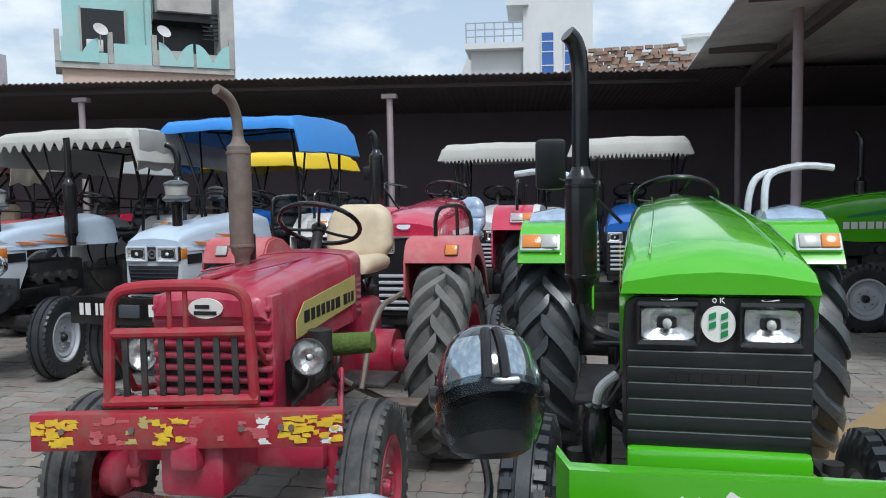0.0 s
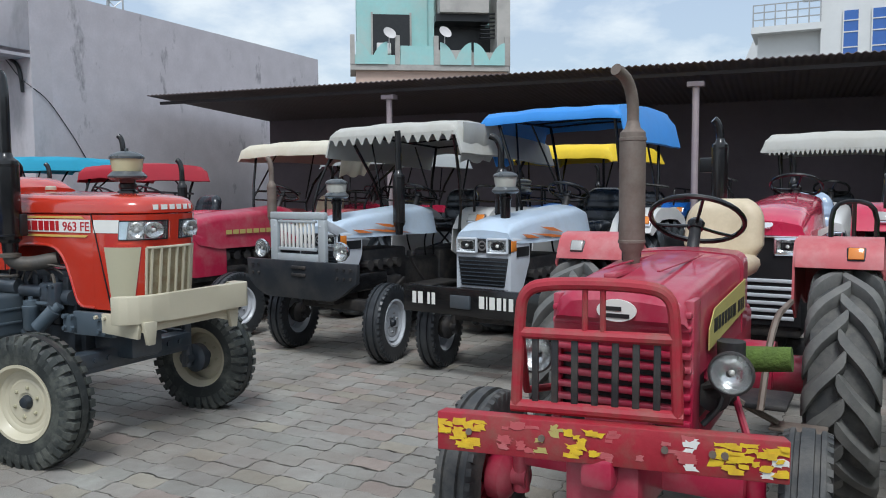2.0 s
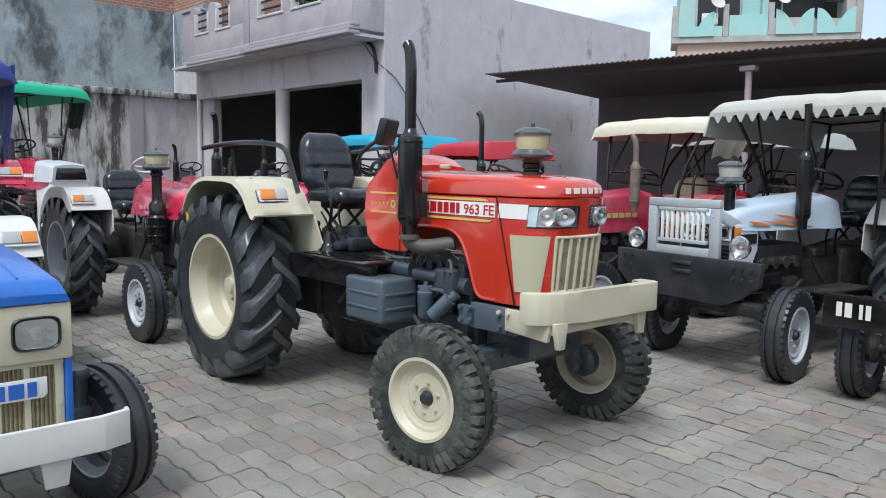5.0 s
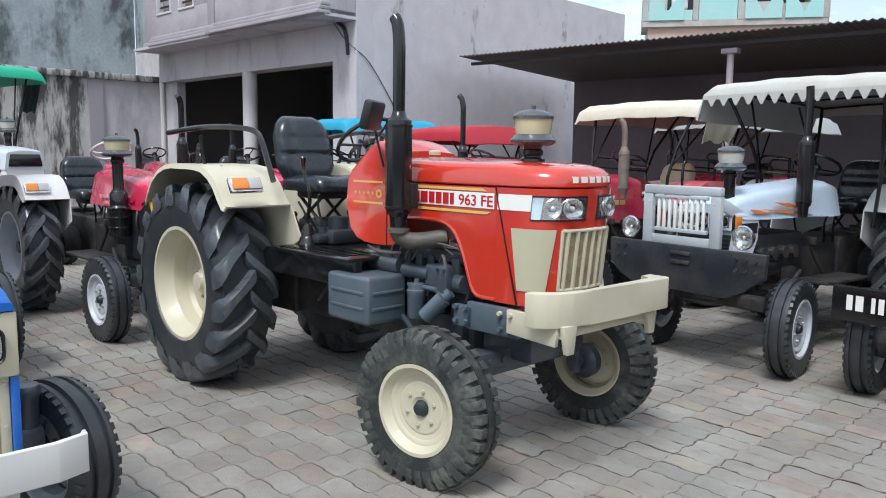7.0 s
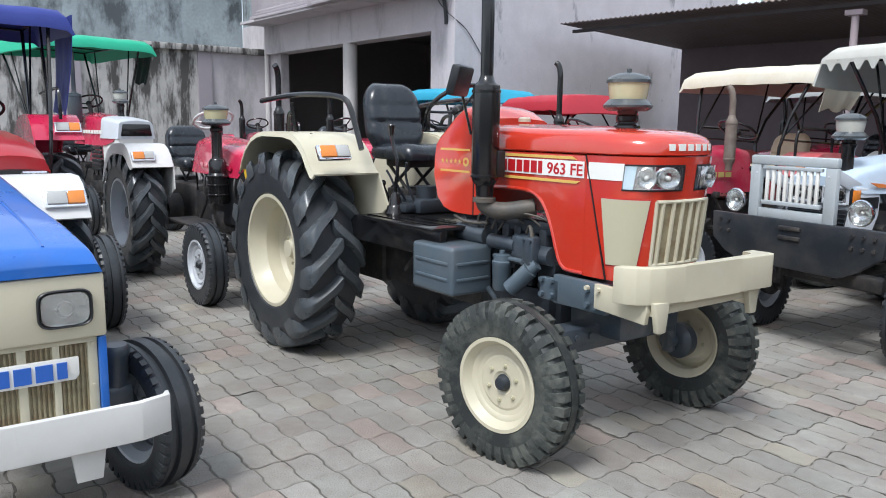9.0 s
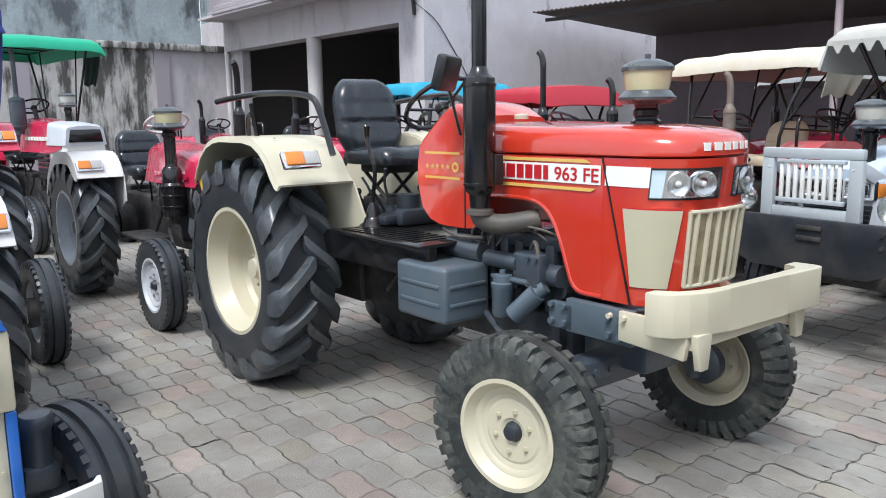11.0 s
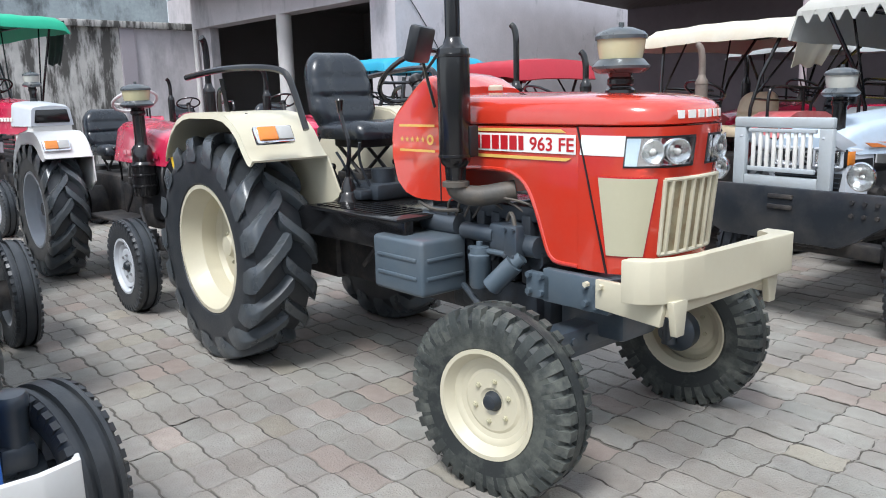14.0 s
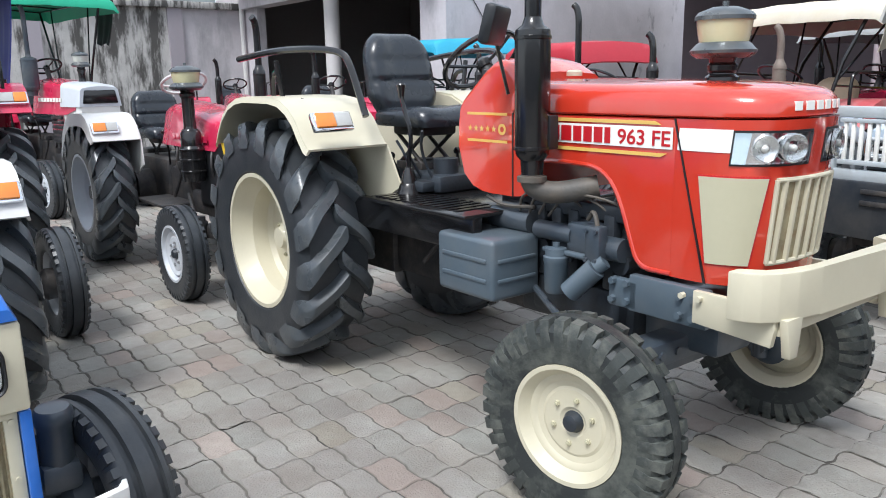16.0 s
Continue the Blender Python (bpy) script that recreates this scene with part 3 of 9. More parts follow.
def seat(parent, x, z, material, w=0.46, back=0.44, tall=True):
    """A moulded seat: puffed cushion and a rounded backrest with pressed folds."""
    def cushion(q):
        return [(sy, dz) for sy, dz in ((-0.92, 0.0), (-1.0, 0.35), (-0.98, 0.70), (-0.86, 0.95), (-0.66, 1.04), (-0.42, 0.97), (-0.2, 0.92), (0, 0.91), (0.2, 0.92), (0.42, 0.97), (0.66, 1.04), (0.86, 0.95), (0.98, 0.70), (1.0, 0.35), (0.92, 0.0))]
    bm = bmesh.new()
    rings = []
    for q, h, k in ((-0.235, 0.03, 0.70), (-0.225, 0.065, 0.86), (-0.19, 0.092, 0.96), (-0.10, 0.10, 1.0), (0.02, 0.10, 1.0), (0.13, 0.108, 0.98), (0.20, 0.105, 0.94), (0.245, 0.082, 0.88), (0.262, 0.045, 0.80)):
        rings.append([(x + q, sy * w / 2 * k, z - 0.005 + dz * h) for sy, dz in cushion(q)])
    loft(bm, rings)
    part("seat", bm, material, parent, sharp=60)
    bm = bmesh.new()
    rings = []
    folds = (0.40, 0.66) if tall else ()
    steps = 22
    for i in range(steps + 1):
        f = i / steps
        h = 0.06 + (back - 0.06) * f
        top = max(0.0, (f - 0.50) / 0.50)
        k = (0.80 + 0.22 * min(1.0, f / 0.22)) * (1 - 0.05 * f) * math.sqrt(max(0.05, 1 - 0.68 * top ** 3.0))
        th = 0.086 * math.sqrt(max(0.04, 1 - top ** 6)) * (0.75 + 0.25 * min(1, f / 0.15))
        th -= sum(0.018 * math.exp(-((f - c) / 0.022) ** 2) for c in folds)
        xx = x - 0.20 - h * 0.24
        half = ((1.0, -0.1), (0.99, 0.45), (0.93, 0.80), (0.80, 1.0), (0.6, 1.02), (0.4, 0.86), (0.2, 0.80))
        front = [(-sy, dx) for sy, dx in half] + [(0, 0.79)] + [(sy, dx) for sy, dx in half[::-1]]
        rings.append([(xx + dx * th, sy * w / 2 * k, z + h) for sy, dx in front + [(0.85, -0.55), (0.4, -0.7), (-0.4, -0.7), (-0.85, -0.55)]])
    loft(bm, rings)
    part("backrest", bm, material, parent, sharp=60)
    bm = bmesh.new()
    box(bm, (x - 0.16, -0.12, z - 0.06), (x + 0.14, 0.12, z + 0.005), 0.015)
    for k in (-1, 1):
        tube(bm, [(x - 0.14, k * 0.1, z - 0.05), (x + 0.1, k * 0.1, z - 0.22)], 0.012, 6, 0)
        tube(bm, [(x + 0.12, k * 0.1, z - 0.05), (x - 0.12, k * 0.1, z - 0.22)], 0.012, 6, 0)
    box(bm, (x - 0.14, -0.12, z - 0.26), (x + 0.12, 0.12, z - 0.21), 0.01)
    cyl(bm, (x - 0.02, 0, z - 0.34), (x - 0.02, 0, z - 0.2), 0.06)
    part("seat_bracket", bm, DIRTYBLACK, parent)


ELBOW = mat("heat_dulled_iron", (0.075, 0.07, 0.062), 0.6, vary=0.25, scale=12, grime=(0.2, 0.15, 0.1), grime_amt=0.3, bump=0.2)
CAPGREY = mat("blue_grey_cast_metal", (0.11, 0.125, 0.135), 0.30, metal=0.5, vary=0.15, scale=12, grime=DUST, grime_amt=0.25)


def exhaust(parent, x, y, z0, z1, z2, r, tip, material, pipe_r=None, hook=0.10, elbow=None, name="exhaust"):
    """z0 foot, z1 top of the muffler, z2 top of the pipe; the tip bends in the direction tip."""
    pr = pipe_r or r * 0.45
    bm = bmesh.new()
    zl = z0 + (z1 - z0) * 0.16
    revolve(bm, [(max(pr, r * 0.6), z0), (max(pr * 1.05, r * 0.68), zl - 0.02), (r * 0.92, zl), (r, zl + 0.03), (r, z1 - 0.05), (r * 0.96, z1 - 0.02), (pr * 1.3, z1), (pr, z1 + 0.03), (0, z1 + 0.03)], Matrix.Translation((x, y, 0)), 20)
    for zz in (zl + 0.03, z1 - 0.05):
        revolve(bm, [(r, zz - 0.008), (r * 1.05, zz - 0.006), (r * 1.05, zz + 0.006), (r, zz + 0.008)], Matrix.Translation((x, y, 0)), 20)
    ex = part("muffler", bm, material, parent)
    bm = bmesh.new()
    tx, ty = tip
    tube(bm, [(x, y, z1), (x, y, z2 - 0.24), (x, y, z2 - 0.12), (x + tx * hook * 0.35, y + ty * hook * 0.35, z2 - 0.03), (x + tx * hook, y + ty * hook, z2)], pr, 12)
    part("exhaust_pipe", bm, material, ex)
    if elbow:
        bm = bmesh.new()
        tube(bm, [(x, y, z0 + 0.02), (x, y, z0 - 0.03), (x + elbow[0] * 0.3, y + elbow[1] * 0.3, z0 - 0.065), (x + elbow[0], y + elbow[1], z0 - 0.03)], pr * 1.4, 12)
        revolve(bm, [(pr * 1.45, z0 - 0.012), (pr * 1.85, z0 - 0.01), (pr * 1.85, z0 + 0.012), (pr * 1.45, z0 + 0.014)], pose(x, y, 0), 16)
        part("exhaust_elbow", bm, ELBOW, ex, "heat-greyed manifold elbow")
    return ex


def precleaner(parent, x, y, z0, z1, r, bowl=BOWL, stalk=BLACK):
    bm = bmesh.new()
    T = Matrix.Translation((x, y, 0))
    h = z1 - z0
    revolve(bm, [(r * 0.62, z0), (r * 0.60, z0 + 0.02), (r * 0.46, z0 + 0.032), (r * 0.42, z0 + 0.06), (r * 0.42, z1 - 0.25), (r * 0.52, z1 - 0.235), (r * 0.52, z1 - 0.215), (r * 0.44, z1 - 0.205), (r * 0.5, z1 - 0.185), (0, z1 - 0.185)], T, 18)
    pre = part("air_precleaner", bm, stalk, parent)
    bm = bmesh.new()
    revolve(bm, [(0, z1 - 0.188), (r * 0.9, z1 - 0.188), (r * 1.12, z1 - 0.172), (r * 1.14, z1 - 0.16), (r * 0.92, z1 - 0.135), (r * 0.85, z1 - 0.13), (0, z1 - 0.13)], T, 24)
    part("lower_rim", bm, CAPGREY, pre, "grey metal rim")
    bm = bmesh.new()
    revolve(bm, [(0, z1 - 0.13), (r * 0.84, z1 - 0.13), (r * 0.90, z1 - 0.10), (r * 0.96, z1 - 0.045), (0, z1 - 0.045)], T, 24)
    part("bowl", bm, bowl, pre, "translucent yellowed dust bowl")
    bm = bmesh.new()
    revolve(bm, [(r * 1.02, z1 - 0.05), (r * 1.02, z1 - 0.035), (r * 0.9, z1 - 0.02), (r * 0.45, z1 - 0.002), (0.012, z1), (0.012, z1 + 0.02), (0, z1 + 0.02)], T, 24)
    part("cap", bm, CAPGREY, pre, "domed metal cap")
    return pre


def fender(parent, s, left, material, front=0.66, top=None, ind=True, rail=True, drop=1.06, face=0.22, path=None):
    """A mudguard: curved top, outer lip and inner side plate."""
    k = 1 if left else -1
    zt = top or (2 * s["Rr"] + 0.12)
    yi, yo = s["yr"] - s["Wr"] / 2 - 0.08, s["yr"] + s["Wr"] / 2 * s.get("fend_out", 0.9)
    path = path or [(-0.62, zt - 0.42), (-0.52, zt - 0.24), (-0.36, zt - 0.09), (-0.16, zt - 0.01), (0.1, zt + 0.005), (front - 0.14, zt), (front - 0.05, zt - 0.035), (front + 0.03, zt - face * 0.45), (front + 0.12 * face / 0.22, zt - face)]
    bm = bmesh.new()
    ribbon(bm, path, k * yi, k * yo, 0.012)
    edge = [(x, z) for x, z in path]
    deep = 0.10 if len(path) < 10 else 0.022
    lip = [(x * (1 - 0.7 * deep) + 0.1 * deep, z - deep if 0 < i < len(path) - 1 else z - 0.02) for i, (x, z) in enumerate(edge)]
    loft(bm, [[(e[0], k * yo, e[1] + 0.01), (q[0], k * (yo + 0.012), q[1]), (q[0], k * yo, q[1]), (e[0], k * (yo - 0.012), e[1])] for e, q in zip(edge, lip)])
    m = pose(0, k * yi, 0, 90, 0, 0)
    prism(bm, [(x, z) for x, z in path] + [(front + 0.14, drop), (front - 0.05, drop - 0.1), (-0.3, drop)], m, 0.012 * k)
    fe = part("fender", bm, material, parent)
    sl = pose(front + 0.055, k * (s["yr"] + s.get("ind_y", 0.03)), zt - 0.115, 0, 0, 0) @ pose(0, 0, 0, 90, 0, 90) @ pose(0, 0, 0, -30, 0, 0)
    if ind:
        indicator(fe, sl, s.get("ind_w", 0.2), 0.08, amber_first=not left)
    if rail:
        bm = bmesh.new()
        y = k * (s["yr"] - 0.02)
        tube(bm, [(0.5, y, zt - 0.03), (0.5, y, zt + 0.16), (0.46, y, zt + 0.25), (0.3, y, zt + 0.25), (-0.36, y, zt + 0.22)], 0.015, 8)
        tube(bm, [(-0.05, y, zt - 0.01), (-0.05, y, zt + 0.235)], 0.015, 8)
        part("grab_rail", bm, s.get("rail_mat", BLACK), fe)
    return fe


def running_gear(parent, s):
    """Engine, gearbox, axle housings and the front axle."""
    xf, dark = s["xf"], s["engine"]
    ze = s.get("ze", 0.72)
    bm = bmesh.new()
    box(bm, (xf - 0.85, -0.19, 0.52), (xf - 0.16, 0.19, ze + 0.30), 0.03)
    box(bm, (xf - 0.72, -0.24, 0.56), (xf - 0.2, 0.24, 0.74), 0.03)
    for k in range(4):
        cyl(bm, (xf - 0.64 + 0.15 * k, -0.26, ze + 0.15), (xf - 0.64 + 0.15 * k, 0.26, ze + 0.15), 0.05, seg=10)
    part("engine_block", bm, dark, parent)
    bm = bmesh.new()
    box(bm, (-0.28, -0.2, 0.48), (0.5, 0.2, 0.95), 0.05)
    box(bm, (0.45, -0.16, 0.5), (xf - 0.7, 0.16, 0.88), 0.04)
    cyl(bm, (0, -s["yr"] + 0.08, s["Rr"]), (0, s["yr"] - 0.08, s["Rr"]), 0.105, seg=14)
    cyl(bm, (0, -0.36, s["Rr"]), (0, 0.36, s["Rr"]), 0.17, 0.17, 16)
    part("gearbox", bm, s.get("gear", DIRTYBLACK), parent)
    bm = bmesh.new()
    zf = s["Rf"] + 0.08
    box(bm, (xf - 0.06, -s["yf"] + 0.2, zf - 0.01), (xf + 0.06, s["yf"] - 0.2, zf + 0.10), 0.02)
    box(bm, (xf - 0.16, -0.13, zf + 0.05), (xf + 0.2, 0.13, 0.78), 0.03)
    part("front_axle", bm, s.get("axle", dark), parent)
    for k in (-1, 1):
        bm = bmesh.new()
        cyl(bm, (xf, k * (s["yf"] - 0.17), s["Rf"] - 0.06), (xf, k * (s["yf"] - 0.17), zf + 0.17), 0.036, seg=12)
        cyl(bm, (xf, k * (s["yf"] - 0.2), s["Rf"]), (xf, k * (s["yf"] + 0.02), s["Rf"]), 0.045, 0.035, 12)
        revolve(bm, [(0, -0.03), (0.06, -0.03), (0.10, -0.02), (0.105, 0.04), (0.085, 0.06), (0.06, 0.075), (0, 0.075)], pose(xf, k * (s["yf"] - 0.06), s["Rf"] - 0.012, -90 if k < 0 else 90, 0, 0), 20)
        box(bm, (xf - 0.15, k * (s["yf"] - 0.19) - 0.025, zf + 0.10), (xf + 0.03, k * (s["yf"] - 0.19) + 0.025, zf + 0.135), 0.008)
        part("steering_knuckle", bm, s.get("axle", dark), parent)
        bm = bmesh.new()
        tube(bm, [(xf - 0.13, k * (s["yf"] - 0.19), zf + 0.09), (xf - 0.7, k * 0.27, 0.70)], 0.016, 8)
        part("drag_link", bm, s.get("axle", dark), parent)
    for k in (-1, 1):
        y0, y1 = sorted((k * 0.2, k * 0.50))
        if s.get("boards", True):
            bm = bmesh.new()
            box(bm, (0.5, y0, 0.60), (xf - 0.72, y1, 0.625), 0.008)
            part("footboard", bm, DIRTYBLACK, parent)
        bm = bmesh.new()
        tube(bm, [(0.95, k * 0.3, 0.66), (1.1, k * 0.3, 0.8), (1.18, k * 0.3, 0.925)], 0.014, 6)
        box(bm, (1.15, k * 0.3 - 0.04, 0.92), (1.19, k * 0.3 + 0.04, 0.98), 0.006)
        part("pedal", bm, DIRTYBLACK, parent)
    for k, dx in ((-1, 0.0), (1, 0.05), (1, 0.2)):
        bm = bmesh.new()
        tube(bm, [(0.55 + dx, k * 0.18, 0.9), (0.6 + dx, k * 0.2, 1.08), (0.55 + dx, k * 0.22, 1.19)], 0.01, 6)
        bmesh.ops.create_uvsphere(bm, u_segments=8, v_segments=6, radius=0.022, matrix=pose(0.55 + dx, k * 0.22, 1.20))
        part("lever", bm, BLACK, parent)
    bm = bmesh.new()
    for k in (-1, 1):
        tube(bm, [(-0.2, k * 0.16, 0.55), (-0.7, k * 0.3, 0.45), (-0.9, k * 0.32, 0.5)], 0.025, 8)
    box(bm, (-0.45, -0.13, 0.6), (-0.25, 0.13, 1.0), 0.03)
    part("hitch", bm, DIRTYBLACK, parent)


def canopy(parent, x0, x1, w, z, cloth, frame=BLACK, droop=0.22, scallop=0, z_rear=None, sides=0.16, foot=1.05, curtain=None, yo=0.0):
    """A cloth roof on four bent posts with braces."""
    zr = z if z_rear is None else z_rear
    n = 32
    bm = bmesh.new()
    prof = [(-0.02, -droop), (-0.012, -droop * 0.5), (0.005, -0.05), (0.05, -0.012), (0.14, 0.0), (0.32, 0.014), (0.5, 0.024), (0.68, 0.014), (0.86, 0.0), (0.95, -0.012), (0.995, -0.05), (1.012, -droop * 0.5), (1.02, -droop)]
    rings = []
    for f, dz in prof:
        x = x0 + (x1 - x0) * f
        zz = zr + (z - zr) * f + dz
        ring, under = [], []
        for k in range(n + 1):
            q = -1 + 2 * k / n
            side = (max(0.0, abs(q) - 0.88) / 0.12) ** 1.5
            dip = 0.022 * q * q + max(0.0, sides * side + min(0.0, dz))
            wob = 0.004 * math.sin(7 * q + 9 * f) + 0.003 * math.sin(15 * q - 21 * f)
            ring.append((x, yo + q * w * (1 + 0.015 * side), zz - dip + wob))
            under.append((x, yo + q * w * 0.99, zz - dip + wob - 0.012))
        rings.append(ring + under[::-1])
    loft(bm, rings)
    if scallop:
        teeth, deep = (13, 0.05) if scallop == 1 else (26, 0.022)
        for k in range(teeth):
            y = yo - w * 0.9 + 1.8 * w * k / teeth
            d = 1.8 * w / teeth
            xx, zz = x1 + 0.02 * (x1 - x0), z - droop - 0.04
            loft(bm, [[(xx + 0.002, y, zz + 0.05), (xx + 0.002, y + d, zz + 0.05), (xx + 0.002, y + d * 0.58, zz + 0.005 - deep), (xx + 0.002, y + d * 0.42, zz + 0.005 - deep)], [(xx - 0.006, y, zz + 0.05), (xx - 0.006, y + d, zz + 0.05), (xx - 0.006, y + d * 0.6, zz - deep), (xx - 0.006, y + d * 0.4, zz - deep)]])
    roof = part("canopy_cloth", bm, cloth, parent, sharp=50)
    for k in (-1, 1):
        for xa, zz, xb in ((x0 + 0.1, zr, -0.35), (x1 - 0.12, z, 0.6)):
            bm = bmesh.new()
            tube(bm, [(xb, k * 0.52, foot), (xb, k * 0.56, foot + 0.5), (xa, yo + k * w * 0.78, zz - 0.10)], 0.017, 8, rounds=1)
            part("canopy_post", bm, frame, parent)
    bm = bmesh.new()
    for k in (-1, 1):
        tube(bm, [(x0 + 0.02, yo + k * w * 0.78, zr - 0.09), (x1 - 0.02, yo + k * w * 0.78, z - 0.09)], 0.014, 6, rounds=0)
        tube(bm, [(0.6, k * 0.56, foot + 0.45), (x1 - 0.5, yo + k * w * 0.78, z - 0.10)], 0.011, 6, rounds=0)
        tube(bm, [(-0.35, k * 0.55, foot + 0.45), (x0 + 0.55, yo + k * w * 0.78, zr - 0.10)], 0.011, 6, rounds=0)
        tube(bm, [(-0.35, k * 0.55, foot + 0.4), (0.6, k * 0.56, foot + 0.45)], 0.011, 6, rounds=0)
    for f in (0.02, 0.35, 0.65, 0.98):
        xx, zz = x0 + (x1 - x0) * f, zr + (z - zr) * f - 0.11
        tube(bm, [(xx, yo - w * 0.78, zz + 0.02), (xx, yo, zz + 0.05), (xx, yo + w * 0.78, zz + 0.02)], 0.012, 6)
    part("canopy_frame", bm, frame, parent)
    if curtain:
        bm = bmesh.new()
        k = curtain[1]
        ca, cb, cd = curtain[2:]
        rows = []
        for j in range(9):
            f = j / 8
            zz = z - 0.06 - (cd - 0.06) * f
            lo, hi = ca + 0.14 * f, cb - 0.07 * f
            pts = [(lo + (hi - lo) * i / 12, yo + k * (w * (1.012 - 0.10 * f * f) + 0.012 * math.sin(5.2 * i / 12 * math.pi + 2 * f) * f), zz + 0.02 * math.sin(i * 0.9) * f) for i in range(13)]
            rows.append(pts + [(x, y - k * 0.008, q) for x, y, q in pts[::-1]])
        loft(bm, rows)
        part("canopy_curtain", bm, curtain[0], parent)
    return roof


def bull_bumper(parent, x, w, z0, z1, material, thick=0.05, wing=0.0):
    bm = bmesh.new()
    h = z1 - z0
    pts = [(x - wing, -w / 2), (x - wing * 0.15, -w / 2 + wing * 0.9), (x, -w / 2 + wing * 1.2), (x, w / 2 - wing * 1.2), (x - wing * 0.15, w / 2 - wing * 0.9), (x - wing, w / 2)] if wing else [(x, -w / 2), (x, w / 2)]
    outer = pts
    inner = [(p[0] - thick, p[1] * (1 - thick * 0.4)) for p in pts]
    prism(bm, outer + inner[::-1], Matrix.Translation((0, 0, z0)), h, 0.006)
    return part("bumper", bm, material, parent)


BASE = dict(Rr=0.69, Wr=0.36, rr=0.36, yr=0.68, Rf=0.38, Wf=0.17, rf=0.215, yf=0.62, xf=1.95, steer=0, rim=STEEL, tyre=RUBBER, tyre_f=RUBBER, dish=0.0, dish_f=0.02, hub=ENGINE, bolt=STEEL, blocks=0, engine=DIRTYBLACK)


def chassis(name, label, x, y, yaw, group="tractors parked in the yard", **over):
    s = dict(BASE)
    s.update(over)
    t = thing(name, label, "tractor", pose(x, y, 0, 0, 0, yaw), group)
    for left in (True, False):
        k = 1 if left else -1
        wheel(t, "rear_wheel", 0, k * s["yr"], left, 0, s, True)
        wheel(t, "front_wheel", s["xf"], k * s["yf"], left, s["steer"], s, False)
    running_gear(t, s)
    return t, s


# ---- ground ----
GROUND = mat("dusty_concrete_ground", (0.17, 0.16, 0.145), 0.9, vary=0.25, scale=1.5, grime=(0.10, 0.095, 0.085), grime_amt=0.5, bump=0.3, bump_scale=30)
JOINT = mat("packed_joint_dust", (0.13, 0.118, 0.102), 0.95, vary=0.3, scale=5, grime=(0.045, 0.04, 0.035), grime_amt=0.8, spread=0.08, bump=0.3, bump_scale=60)
SAND = mat("yellow_sandy_floor", (0.33, 0.235, 0.115), 0.9, vary=0.12, scale=2.5, grime=(0.30, 0.21, 0.11), grime_amt=0.5, bump=0.2, bump_scale=60)
bm = bmesh.new()
bmesh.ops.create_grid(bm, x_segments=8, y_segments=8, size=400, matrix=pose(0, 0, -0.02))
structure("ground", bm, GROUND, "dusty grey ground reaching to the horizon")
bm = bmesh.new()
prism(bm, [(4.75, 0.55), (8.6, 1.15), (11.5, -2.6), (7.5, -5.5), (4.6, -2.2)], pose(0, 0, -0.015), 0.019)
structure("sand_floor", bm, SAND, "yellow sandy floor beside the shed")

bm = bmesh.new()
prism(bm, [(-14.1, -4.1), (10.9, -4.1), (10.9, 12.9), (-14.1, 12.9)], pose(0, 0, -0.0155, 0, 0, -44.1), 0.010)
structure("joint_sand", bm, JOINT, "brown dust packed between the paving blocks")

# ---- grey building with shutter bays ----
PLASTER = mat("lavender_grey_plaster", (0.51, 0.48, 0.50), 0.85, vary=0.14, scale=1.6, grime=(0.17, 0.17, 0.175), grime_amt=0.6, grime_at=0.61, spread=0.09, streak=0.35, bump=0.2, bump_scale=25)
PLASTERLIGHT = mat("pale_plaster", (0.56, 0.54, 0.53), 0.85, vary=0.06, scale=1.2, grime=(0.35, 0.34, 0.34), grime_amt=0.3, bump=0.15, bump_scale=25)
SIDEPLASTER = mat("mould_spotted_plaster", (0.52, 0.49, 0.515), 0.85, vary=0.16, scale=2.6, grime=(0.12, 0.12, 0.125), grime_amt=0.8, grime_at=0.655, spread=0.06, streak=0.45, bump=0.2, bump_scale=25)
PARAPET = mat("mauve_grey_plaster", (0.38, 0.35, 0.375), 0.85, vary=0.12, scale=1.6, grime=(0.20, 0.19, 0.20), grime_amt=0.5, grime_at=0.58, spread=0.12, bump=0.2, bump_scale=25)
PLASTERDARK = mat("mauve_trim_plaster", (0.33, 0.30, 0.325), 0.8, vary=0.08, scale=2, bump=0.15, bump_scale=25)
STAINED = mat("rain_stained_wall", (0.47, 0.455, 0.435), 0.9, vary=0.25, scale=5.0, grime=(0.04, 0.037, 0.033), grime_amt=0.9, grime_at=0.51, spread=0.06, streak=0.22, bump=0.25, bump_scale=18)
STAINEDBLUE = mat("blue_grey_stained_wall", (0.29, 0.335, 0.355), 0.9, vary=0.4, scale=1.5, grime=(0.045, 0.05, 0.055), grime_amt=0.85, grime_at=0.53, spread=0.07, streak=0.5, bump=0.2, bump_scale=18)
BRICKS = mat("bare_brickwork", (0.32, 0.15, 0.11), 0.9, vary=0.4, scale=5, grime=(0.50, 0.43, 0.38), grime_amt=0.8, grime_at=0.60, spread=0.05, bump=0.3, bump_scale=20)
